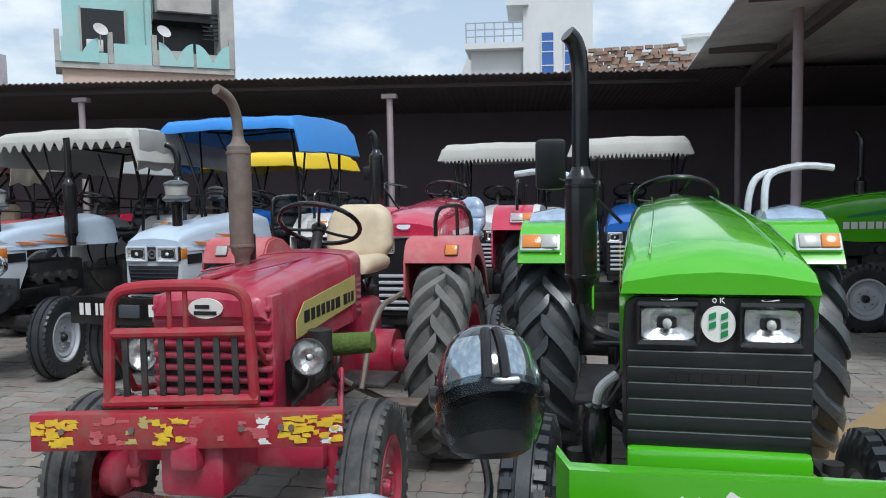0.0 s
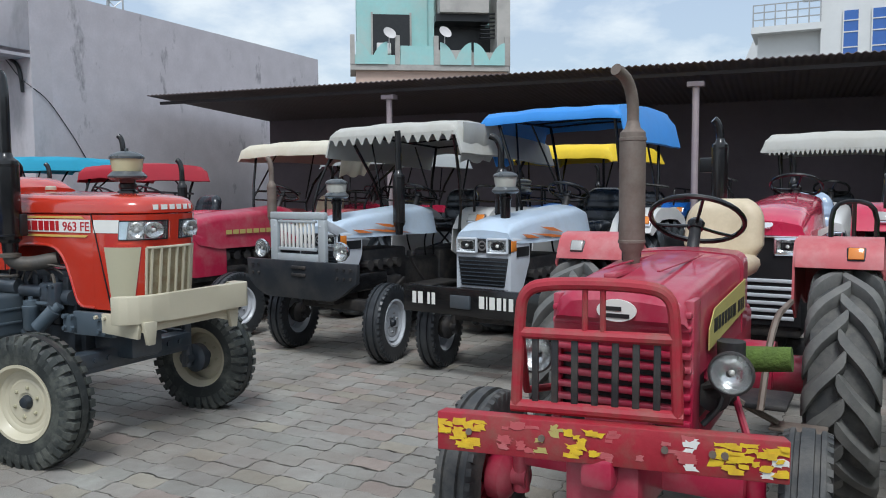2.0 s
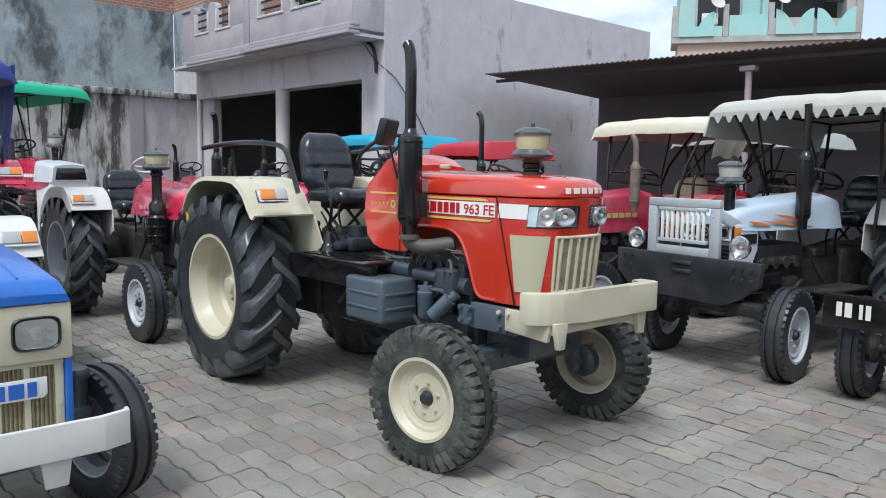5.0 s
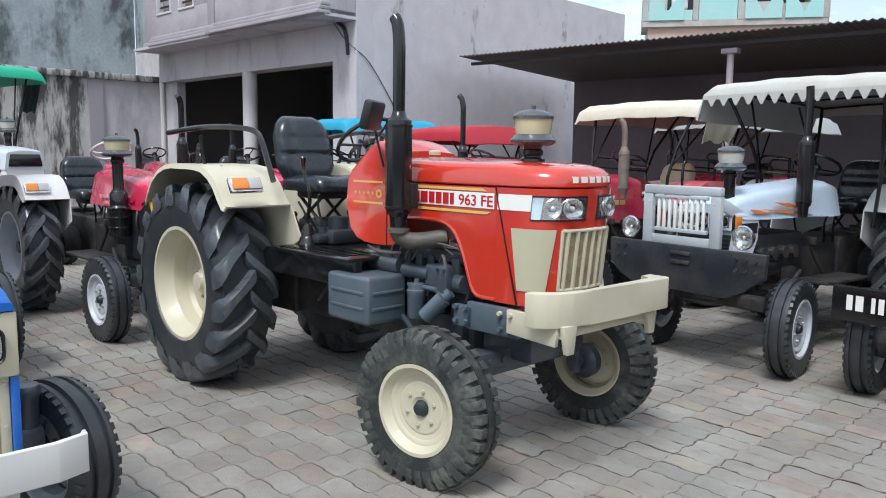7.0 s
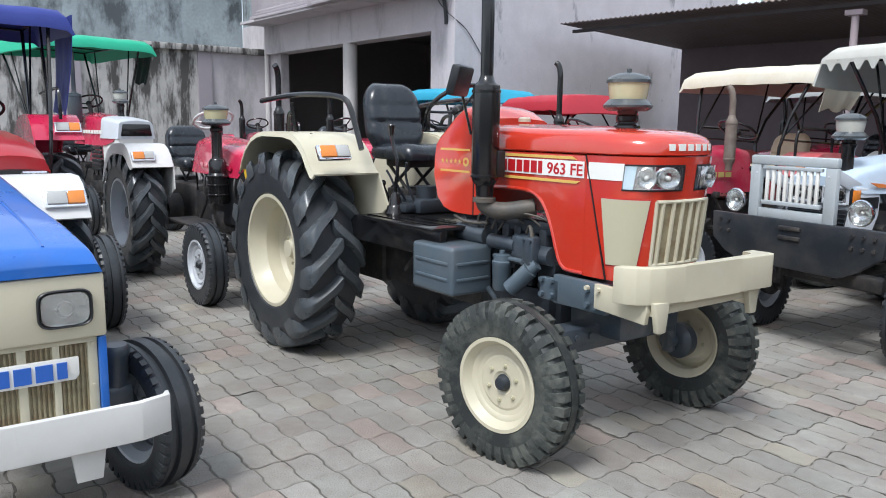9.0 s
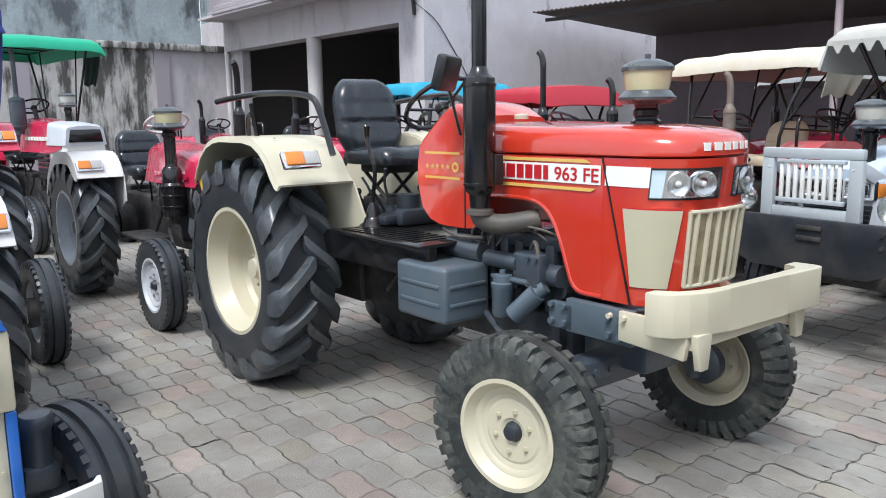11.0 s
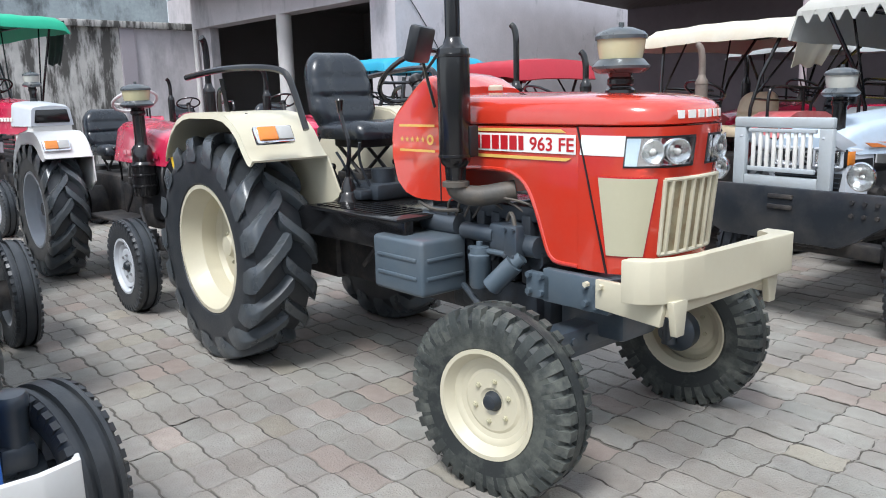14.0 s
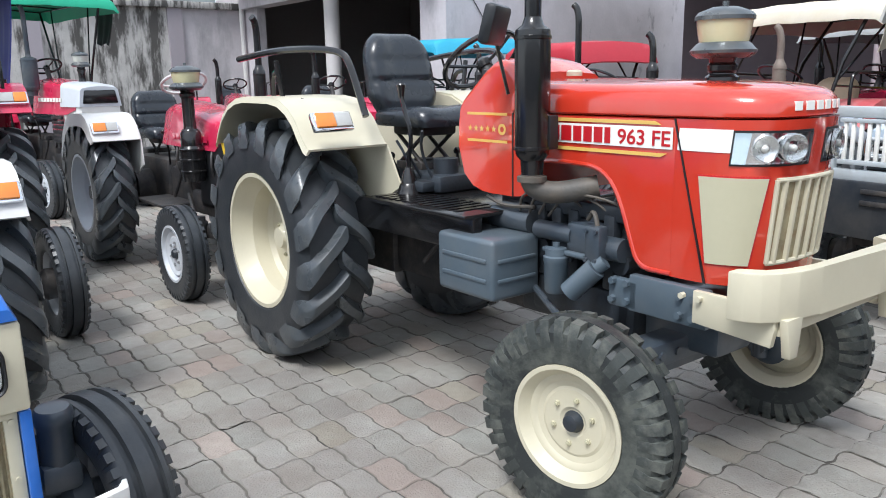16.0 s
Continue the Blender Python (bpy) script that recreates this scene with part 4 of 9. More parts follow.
def brick_courses(m, size):
    """Lays brick courses on upright walls that run along local y."""
    n, l = m.node_tree.nodes, m.node_tree.links
    co, sp, cb, br = n.new("ShaderNodeTexCoord"), n.new("ShaderNodeSeparateXYZ"), n.new("ShaderNodeCombineXYZ"), n.new("ShaderNodeTexBrick")
    l.new(co.outputs["Object"], sp.inputs[0])
    run = n.new("ShaderNodeMath")
    run.operation = "ADD"
    l.new(sp.outputs["X"], run.inputs[0])
    l.new(sp.outputs["Y"], run.inputs[1])
    l.new(run.outputs[0], cb.inputs["X"])
    l.new(sp.outputs["Z"], cb.inputs["Y"])
    l.new(cb.outputs[0], br.inputs["Vector"])
    br.inputs["Scale"].default_value = 1.0
    br.inputs["Brick Width"].default_value, br.inputs["Row Height"].default_value, br.inputs["Mortar Size"].default_value = 0.22, 0.078, 0.014
    br.inputs["Color1"].default_value, br.inputs["Color2"].default_value, br.inputs["Mortar"].default_value = (0.33, 0.15, 0.10, 1), (0.24, 0.11, 0.08, 1), (0.42, 0.36, 0.32, 1)
    mx = n.new("ShaderNodeMixRGB")
    mx.blend_type, mx.inputs["Fac"].default_value = "MIX", 0.45
    b = n["Principled BSDF"]
    old = b.inputs["Base Color"].links[0].from_socket
    l.new(br.outputs["Color"], mx.inputs["Color1"])
    l.new(old, mx.inputs["Color2"])
    l.new(mx.outputs["Color"], b.inputs["Base Color"])


brick_courses(BRICKS, 0.25)
# plaster of the bay walls and ceiling, darkened for the shade indoors
ROOMDARK = mat("shade_dark_room_plaster", (0.20, 0.19, 0.19), 0.9, vary=0.1, scale=1)
UX, VX = Vector((0.684, 0.73, 0)), Vector((-0.73, 0.684, 0))
BB = Matrix(((VX.x, UX.x, 0, -3.03), (VX.y, UX.y, 0, 16.17), (0, 0, 1, 0), (0, 0, 0, 1)))  # local x along the front, y into the building


def wall_box(name, lo, hi, material, label, frame_m=BB, bevel=0.0):
    bm = bmesh.new()
    box(bm, lo, hi, bevel)
    ob = structure(name, bm, material, label)
    ob.matrix_basis = frame_m
    return ob


FRONT = -0.33
wall_box("wall_pier_right", (-1.10, FRONT, 0), (-0.36, 0.1, 3.42), PLASTER, "lavender grey plastered pier of the shutter front")
bm = bmesh.new()
cyl(bm, (2.90, -0.20, 0), (2.90, -0.20, 3.42), 0.165, seg=24)
structure("wall_pillar", bm, PLASTERLIGHT, "pale round pillar between two open bays").matrix_basis = BB
wall_box("wall_pier_left", (6.55, FRONT + 0.2, 0), (9.2, 0.1, 3.42), PLASTER, "lavender grey plastered pier beside the open bay")
wall_box("wall_lintel", (-1.10, FRONT, 3.42), (7.1, 0.1, 4.42), PLASTER, "lavender grey plaster band over the open bays")
wall_box("wall_side", (-1.10, 0.1, 0), (-0.85, 9.0, 4.42), SIDEPLASTER, "weathered lavender grey side wall")
wall_box("wall_side_upper", (-1.098, FRONT, 4.42), (-0.85, 9.0, 5.45), SIDEPLASTER, "weathered lavender grey parapet with dark rain marks")
wall_box("wall_room_back", (-0.85, 6.5, 0), (9.2, 6.7, 4.3), ROOMDARK, "back wall of the storage bays, coloured dark for the shade inside")
wall_box("wall_room_left", (9.0, 0.1, 0), (9.2, 6.5, 4.3), ROOMDARK, "side wall of the storage bay, coloured dark for the shade inside")
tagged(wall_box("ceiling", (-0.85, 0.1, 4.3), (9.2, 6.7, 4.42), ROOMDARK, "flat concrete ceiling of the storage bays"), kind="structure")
wall_box("trim_balcony_slab", (-1.09, -1.06, 4.13), (6.98, FRONT, 4.19), PLASTER, "pale projecting balcony slab")


def parapet_bay(x0, x1, y, z0, holes, tops):
    """A balcony front: solid foot, rounded piers and open gaps with three rails each."""
    zs, side = z0 + 0.64, 0.16
    bm = bmesh.new()
    box(bm, (x0, y - side, z0), (x1, y, zs), 0.01)
    edges = [x0] + [v for h in holes for v in h] + [x1]
    for k in range(len(holes) + 1):
        a, b = edges[2 * k], edges[2 * k + 1]
        top = tops[k]
        if b - a < 0.6:
            arc = [(a + (b - a) * (0.5 - 0.5 * math.cos(math.pi * q / 8)), top - (b - a) * 0.5 + (b - a) * 0.5 * math.sin(math.pi * q / 8)) for q in range(9)]
            prism(bm, [(b, zs - 0.004), (a, zs - 0.004)][::-1] + arc[::-1], pose(0, y, 0, 90, 0, 0), side, 0.0)
        else:
            box(bm, (a, y - side, zs - 0.004), (b, y, top), 0.01)
    ob = structure("wall_parapet", bm, PARAPET, "mauve grey balcony parapet with railed openings")
    ob.matrix_basis = BB
    for a, b in holes:
        for zz in (zs + 0.14, zs + 0.31, zs + 0.48):
            bm = bmesh.new()
            box(bm, (a - 0.02, y - 0.10, zz), (b + 0.02, y - 0.065, zz + 0.04))
            part("rail", bm, BLACKMATT, ob)
        bm = bmesh.new()
        box(bm, (a - 0.05, y - side - 0.025, zs - 0.03), (b + 0.05, y + 0.01, zs + 0.02), 0.008)
        part("sill", bm, PLASTERLIGHT, ob, "pale sill")
        for q in (a, b):
            bm = bmesh.new()
            box(bm, (q - 0.03, y - side - 0.018, zs + 0.02), (q + 0.03, y - 0.02, zs + 0.50), 0.006)
            part("opening_trim", bm, PLASTERLIGHT, ob)
    for i in range(3):
        bm = bmesh.new()
        zz = z0 - 0.10 + 0.075 * i
        box(bm, (x0 - 0.02, y - side - 0.13 + 0.04 * i, zz), (x1 + 0.02, y, zz + 0.07), 0.014)
        part("moulding", bm, PLASTERDARK if i == 1 else PARAPET, ob)
    return ob


parapet_bay(-1.085, 2.80, -0.94, 4.26, ((0.02, 1.03), (1.42, 2.42)), (5.70, 5.56, 5.56))
parapet_bay(3.12, 6.10, -0.80, 4.28, ((4.0, 4.68), (5.12, 5.80)), (5.62, 5.62, 5.62))
for x0, x1, y, top in ((2.82, 3.10, -1.0, 5.60), (6.12, 7.0, -0.62, 5.62)):
    bm = bmesh.new()
    box(bm, (x0, y - 0.12, 4.2), (x1, y + 0.25, top), 0.03)
    box(bm, (x0 - 0.04, y - 0.17, top), (x1 + 0.04, y + 0.29, top + 0.07), 0.02)
    box(bm, (x0 - 0.04, y - 0.17, 4.16), (x1 + 0.04, y + 0.25, 4.36), 0.03)
    structure("wall_parapet_post", bm, PLASTERDARK, "mauve moulded post of the balcony parapet").matrix_basis = BB
bm = bmesh.new()
box(bm, (-1.088, -1.08, 4.26), (-0.93, FRONT, 5.70), 0.01)
structure("wall_parapet_end", bm, PLASTER, "plastered side end of the parapet").matrix_basis = BB
bm = bmesh.new()
box(bm, (6.98, -0.66, 4.2), (7.13, FRONT + 0.2, 5.6), 0.01)
structure("wall_parapet_return", bm, PLASTERDARK, "mauve side return of the parapet").matrix_basis = BB
bm = bmesh.new()
tube(bm, [(7.2, FRONT + 0.1, 0), (7.2, FRONT + 0.1, 4.4)], 0.06, 10, 0)
structure("drain_pipe", bm, PLASTERLIGHT, "pale vertical drain pipe on the wall").matrix_basis = BB
bm = bmesh.new()
tube(bm, [(-0.30, FRONT - 0.04, 4.2), (-0.46, FRONT - 0.05, 4.15), (-0.80, FRONT - 0.06, 3.80), (-1.08, FRONT - 0.06, 3.62), (-1.13, -0.15, 3.47), (-1.125, 0.06, 3.28), (-1.12, 0.35, 2.92), (-1.12, 0.55, 2.66), (-1.12, 0.85, 2.2)], 0.009, 6)
tube(bm, [(-0.55, FRONT - 0.04, 4.15), (-0.80, FRONT - 0.05, 4.02), (-0.86, FRONT - 0.04, 3.75), (-0.86, FRONT - 0.02, 3.5)], 0.035, 8)
structure("wall_cable", bm, BLACKMATT, "thin black cable hanging on the wall").matrix_basis = BB

# stained boundary wall towards the camera, with its ledge and the wall above
wall_box("wall_upper_left", (7.1, FRONT + 0.2, 3.42), (8.95, 0.1, 4.3), PLASTER, "grey plaster strip beside the balcony")
wall_box("wall_corner_stained", (7.0, FRONT + 0.21, 4.3), (8.95, 0.1, 6.0), STAINEDBLUE, "stained wall behind the end of the parapet")
wall_box("wall_corner_brick", (7.0, FRONT + 0.22, 6.0), (8.97, 0.1, 8.6), BRICKS, "bare brickwork behind the end of the parapet")
wall_box("wall_boundary", (7.45, -16, 0), (7.75, -1.9, 3.42), STAINED, "white boundary wall with black rain streaks")
wall_box("wall_boundary_end", (7.45, -1.9, 0), (7.75, -0.13, 3.42), PLASTER, "cleaner grey stretch of the boundary wall")
wall_box("trim_ledge", (7.3, -16, 3.42), (8.95, -0.135, 3.58), STAINED, "stained projecting ledge of the boundary wall", bevel=0.02)
wall_box("wall_neighbour", (8.95, -16, 0), (9.25, -0.14, 6.0), STAINEDBLUE, "blue grey neighbour wall with damp stains")
wall_box("wall_brick_top", (8.97, -16, 6.0), (9.23, 1.2, 8.6), BRICKS, "bare red brick wall above the stained wall")
wall_box("wall_brick_low", (8.97, 1.2, 4.42), (9.23, 3.6, 7.0), BRICKS, "lower end of the bare brick wall")
for y0 in (-2.08, -5.3):
    wall_box("wall_pilaster", (7.37, y0, 0), (7.45, y0 + 0.36, 3.42), PLASTERDARK, "mauve pilaster of the boundary wall")

# ---- sheds ----
# SHEET is darkened for shade under the roof; SIDESHEET is lightened for ground bounce
SHEET = mat("dark_corrugated_sheet", (0.13, 0.105, 0.105), 0.6, metal=0.0, vary=0.2, scale=2, grime=(0.1, 0.07, 0.06), grime_amt=0.5)
SIDESHEET = mat("weathered_bounce_lit_sheet", (0.66, 0.63, 0.62), 0.55, vary=0.15, scale=2, grime=(0.30, 0.26, 0.24), grime_amt=0.45)
# the shade under the shed roofs is put into this wall colour
SHEDWALL = mat("shade_dark_shed_wall", (0.15, 0.122, 0.135), 0.9, vary=0.2, scale=0.8, grime=(0.07, 0.06, 0.06), grime_amt=0.4)
BEAMDARK = mat("dark_brown_steel", (0.04, 0.032, 0.034), 0.6, vary=0.2)
POSTPAINT = mat("mauve_post_paint", (0.36, 0.29, 0.31), 0.6, vary=0.15, scale=6, grime=(0.45, 0.42, 0.4), grime_amt=0.3)
D, B = Vector((0.755, -0.656, 0)), Vector((0.656, 0.755, 0))
SH = Matrix(((D.x, B.x, 0, -0.52), (D.y, B.y, 0, 16.65), (0, 0, 1, 0), (0, 0, 0, 1)))
SHT = Matrix(((D.x, B.x, 0, -0.52), (D.y, B.y, 0, 16.65), (-0.016, 0, 1, 0), (0, 0, 0, 1)))  # the roof falls a little along its edge



def corrugated(name, x0, x1, y0, y1, z0, z1, m, label, pitch=0.11, along_x=True):
    """Wavy roof sheets; the waves follow each other along x."""
    n = int((x1 - x0) / pitch * 4)
    top, bot = [], []
    bm = bmesh.new()
    prev = None
    for i in range(n + 1):
        x = x0 + (x1 - x0) * i / n
        w = 0.014 * math.sin(2 * math.pi * (x - x0) / pitch)
        q = [bm.verts.new((x, y0, z0 + w)), bm.verts.new((x, y1, z1 + w)), bm.verts.new((x, y1, z1 + w - 0.012)), bm.verts.new((x, y0, z0 + w - 0.012))]
        if prev:
            for k in range(4):
                bm.faces.new((prev[k], prev[(k + 1) % 4], q[(k + 1) % 4], q[k]))
        prev = q
    ob = structure(name, bm, SHEET, label, 80)
    ob.matrix_basis = m
    return ob


corrugated("roof_back_shed", 0.2, 33, -0.25, 4.4, 3.62, 3.42, SHT, "dark corrugated sheet roof of the back shed")
wall_box("wall_shed_back", (0.3, 3.9, 0), (33, 4.1, 3.42), SHEDWALL, "back wall of the open shed, coloured dark for the roof's shade", SH)
bm = bmesh.new()
box(bm, (0.25, 0.06, 3.46), (16.2, 0.12, 3.52))
structure("beam", bm, BEAMDARK, "steel edge beam of the shed roof").matrix_basis = SHT
for s in (5.75, 11.15):
    bm = bmesh.new()
    zt = 3.45 - 0.016 * s
    cyl(bm, (s, 0.06, 0), (s, 0.06, zt), 0.055, seg=14)
    box(bm, (s - 0.13, -0.03, zt - 0.08), (s + 0.13, 0.15, zt), 0.01)
    ob = structure("shed_post", bm, POSTPAINT, "mauve painted round steel shed post")
    ob.matrix_basis = SH
E2 = Vector((-0.74, -0.67, 0))
N2 = Vector((0.67, -0.74, 0))
SR = Matrix(((E2.x, N2.x, 0, 11.56), (E2.y, N2.y, 0, 6.15), (0, 0, 1, -0.15), (0, 0, 0, 1)))  # x along the edge towards the yard, y under the roof
corrugated("roof_side_shed", -8, 7.2, 0.0, 8.5, 3.66, 4.16, SR, "corrugated sheet roof of the side shed, paled for bounced light").data.materials[0] = SIDESHEET
bm = bmesh.new()
box(bm, (-7.5, 0.95, 3.52), (7.2, 1.07, 3.64))
for k in range(5):
    box(bm, (-7 + 3 * k, 0.1, 3.58), (-6.9 + 3 * k, 1.2, 3.66))
structure("beam", bm, SHEET, "dark steel rafters of the side shed").matrix_basis = SR
for px, py in ((9.07, 2.85), (13.25, 6.3)):
    bm = bmesh.new()
    cyl(bm, (px, py, 0), (px, py, 3.56), 0.055, seg=14)
    structure("shed_post", bm, POSTPAINT, "mauve painted round steel shed post")
wall_box("wall_shed_side", (-8, 8.2, 0), (9, 8.4, 4.16), SHEDWALL, "far wall of the side shed, coloured dark for the roof's shade", SR)
bm = bmesh.new()
tube(bm, [(4.6, 3.2, 3.74), (1.0, 3.6, 3.72)], 0.02, 6, 0)
structure("conduit", bm, PLASTERLIGHT, "pale conduit under the shed roof").matrix_basis = SR
bm = bmesh.new()
revolve(bm, [(0, 0.0), (0.03, 0.01), (0.035, 0.05), (0.018, 0.09), (0.018, 0.13), (0, 0.13)], pose(2.6, 3.42, 3.58), 12)
ob = new("hanging_bulb", mesh_of(bm, "hanging_bulb", CLEARLENS))
ob.matrix_basis = SR
tagged(ob, "unlit white bulb hanging from the shed conduit", "lamp")

# ---- houses beyond ----
AQUA = mat("aqua_wall_paint", (0.33, 0.58, 0.56), 0.8, vary=0.12, scale=0.6, grime=(0.5, 0.5, 0.46), grime_amt=0.5)
PEACH = mat("peach_wall_paint", (0.60, 0.44, 0.36), 0.8, vary=0.08, scale=0.5, grime=(0.42, 0.34, 0.3), grime_amt=0.4)
GREYCEM = mat("raw_cement_render", (0.45, 0.43, 0.40), 0.9, vary=0.15, scale=0.8, grime=(0.2, 0.19, 0.18), grime_amt=0.5)
WHITEWALL = mat("white_house_paint", (0.70, 0.71, 0.70), 0.8, vary=0.04, scale=0.5, grime=(0.5, 0.5, 0.5), grime_amt=0.3)
BLUEGLASS = mat("blue_reflecting_window", (0.03, 0.12, 0.42), 0.15, coat=0.5, vary=0.1)
ah = thing("aqua_house", "aqua and peach painted house with roof terrace", "house", pose(8.46, 40.65, 0, 0, 0, -10.8))


def hpart(name, lo, hi, material, parent, label="", bevel=0.0):
    bm = bmesh.new()
    box(bm, lo, hi, bevel)
    return part(name, bm, material, parent, label)


hpart("wall", (0.3, 0.25, 0), (8.6, 9, 8.1), PEACH, ah, "peach lower wall")
hpart("side_wall", (8.6, 0.25, 0), (8.75, 9, 11.3), GREYCEM, ah, "bare cement side wall")
hpart("balcony_slab", (0, 0, 8.1), (8.65, 2.6, 8.4), GREYCEM, ah)
hpart("upper_wall", (0.4, 2.6, 8.4), (8.6, 9, 13.5), AQUA, ah, "aqua upper wall")
for x0, x1, h in ((0, 2.4, 0.5), (2.7, 4.5, 1.0), (4.7, 6.6, 0.8), (6.6, 8.6, 0.7)):
    hpart("parapet", (x0, 0, 8.4), (x1, 0.18, 8.4 + h), AQUA if x0 < 4.6 else GREYCEM, ah)
hpart("parapet", (0, 0.18, 8.4), (0.18, 2.6, 9.75), AQUA, ah)
for x in (0.0, 2.42, 4.52, 8.4):
    hpart("post", (x, -0.03, 8.4), (x + 0.25, 0.25, 9.95), GREYCEM, ah)
dw = hpart("window", (1.3, 2.5, 9.3), (3.4, 2.62, 11.6), BLACKMATT, ah, "dark barred window opening")
hpart("window_frame", (1.2, 2.45, 9.2), (1.3, 2.6, 11.7), GREYCEM, dw)
hpart("window_frame", (3.4, 2.45, 9.2), (3.5, 2.6, 11.7), GREYCEM, dw)
hpart("air_conditioner", (1.5, 1.9, 9.3), (2.3, 2.5, 9.9), WHITE, ah, "white air conditioner box", 0.03)
hpart("stair_block", (4.4, 1.6, 8.4), (4.7, 2.6, 13.5), AQUA, ah)
hpart("upper_balcony", (4.9, 0.3, 11.3), (7.6, 2.6, 13.2), GREYCEM, ah, "bare cement upper balcony")
# black slabs stand for the shade under the balcony and in the landing
hpart("balcony_underside_shade", (4.7, 0.7, 10.9), (7.7, 2.6, 11.3), BLACKMATT, ah)
hpart("landing_shade", (4.7, 2.2, 8.4), (8.4, 2.62, 10.9), BLACKMATT, ah, "black slab standing for the shade in the landing")
hpart("side_post", (8.0, 0.1, 8.4), (8.74, 2.6, 12.6), GREYCEM, ah)
for k, x0 in enumerate((0.3, 4.85, 6.7)):
    bm = bmesh.new()
    prism(bm, [(x0 + 1.7 * j / 10, 8.4 + 0.25 + 0.95 * abs(math.cos(math.pi * j / 10)) ** 0.8) for j in range(11)] + [(x0 + 1.7, 8.4), (x0, 8.4)], pose(0, -0.02, 0, 90, 0, 0), 0.06)
    part("curved_panel", bm, AQUA, ah, "aqua curved balcony panel")
for x, z in ((2.1, 10.0), (5.1, 10.1)):
    bm = bmesh.new()
    m = pose(x, -0.1, z, 60, 0, 25)
    revolve(bm, [(0, 0.0), (0.2, 0.02), (0.36, 0.09), (0.37, 0.085), (0.2, 0.0), (0, -0.02)], m, 20)
    tube(bm, [m @ Vector((0, 0, 0)), (x, 0.1, 9.3)], 0.03, 6, 0)
    dish = part("satellite_dish", bm, PLASTERLIGHT, ah, "round grey satellite dish")
for k in range(7):
    hpart("stair_step", (7.2, 0.7, 10.0 + 0.22 * k), (8.3, 0.9, 10.06 + 0.22 * k), BLACKMATT, ah)

wh = thing("white_house", "white two-storey house with blue windows and terrace rail", "house", pose(30.58, 35.88, 0, 0, 0, -42.7))
hpart("wall", (0.1, 0, 0), (3.6, 6, 10.1), WHITEWALL, wh, "white terrace wall")
bm = bmesh.new()
prism(bm, [(-0.2, 0), (-1.2, 0), (-1.2, 9.0), (-0.2, 11.6)], pose(0.1, 5.0, 0, 90, 0, 0), 0.3)
part("gable", bm, WHITEWALL, wh)
hpart("wall", (3.27, -0.5, 0), (7.35, 6, 16.5), WHITEWALL, wh, "white stair tower wall")
hpart("roof_slab", (2.3, -0.9, 12.55), (3.6, 4, 12.9), WHITEWALL, wh)
hpart("terrace_slab", (-0.2, -0.8, 10.1), (3.3, 3, 10.45), WHITEWALL, wh)
for x in (4.37, 5.72):
    wi = hpart("window", (x, -0.56, 7.4), (x + 0.68, -0.45, 10.95), BLUEGLASS, wh, "tall blue window")
    for z in (8.2, 9.0, 9.8, 10.4):
        hpart("window_bar", (x, -0.6, z), (x + 0.68, -0.55, z + 0.06), WHITEWALL, wi)
    hpart("window_frame", (x - 0.06, -0.6, 7.4), (x, -0.5, 11.0), WHITEWALL, wi)
    hpart("window_frame", (x + 0.68, -0.6, 7.4), (x + 0.74, -0.5, 11.0), WHITEWALL, wi)
for z in (10.8, 11.2, 11.6):
    hpart("rail", (-0.15, -0.72, z), (3.3, -0.66, z + 0.06), STEEL, wh)
for k in range(7):
    hpart("rail_post", (-0.15 + 0.56 * k, -0.73, 10.45), (-0.08 + 0.56 * k, -0.66, 11.66), STEEL, wh)

bp = thing("brick_stack", "stack of loose reddish bricks on a flat roof", "brick stack", pose(19.2, 16.6, 0.0, 0, 0, -51))
hpart("roof_block", (-0.3, 0, 0.0), (5.6, 4, 5.2), GREYCEM, bp, "grey cement roof block")
rng = random.Random(5)
brick_me = {}
for row in range(9):
    wide = 5.2 - row * (0.10 if row < 6 else 0.25)
    for k in range(int(wide / 0.26)):
        if rng.random() < 0.02 + 0.015 * row:
            continue
        key = (rng.randrange(4))
        if key not in brick_me:
            bm = bmesh.new()
            box(bm, (-0.115, -0.06, 0), (0.115, 0.2, 0.105))
            brick_me[key] = mesh_of(bm, "brick", mat("loose_brick", ((0.32, 0.2, 0.15), (0.36, 0.25, 0.18), (0.28, 0.19, 0.15), (0.40, 0.31, 0.24))[key], 0.9, vary=0.2))
        ob = new("brick", brick_me[key])
        ob.parent = bp
        ob.matrix_basis = pose(0.1 + row * 0.07 + k * 0.26 + rng.uniform(-0.04, 0.04), 0.2 + rng.uniform(-0.06, 0.06), 5.2 + 0.108 * row, 0, 0, rng.uniform(-12, 12))
ph = thing("far_pale_house", "pale flat-roofed house far behind the sheds", "house", pose(39.2, 27.0, 0, 0, 0, -57))
hpart("wall", (-2.0, 0, 0), (6, 6, 9.3), WHITEWALL, ph)
hpart("roof_slab", (-2.2, -0.4, 9.3), (6.5, 6, 9.55), WHITEWALL, ph)
hpart("penthouse", (0.3, 1, 9.55), (5, 5, 10.4), WHITEWALL, ph)
hpart("penthouse_roof", (0.0, 0.6, 10.4), (5.3, 5, 10.6), WHITEWALL, ph)

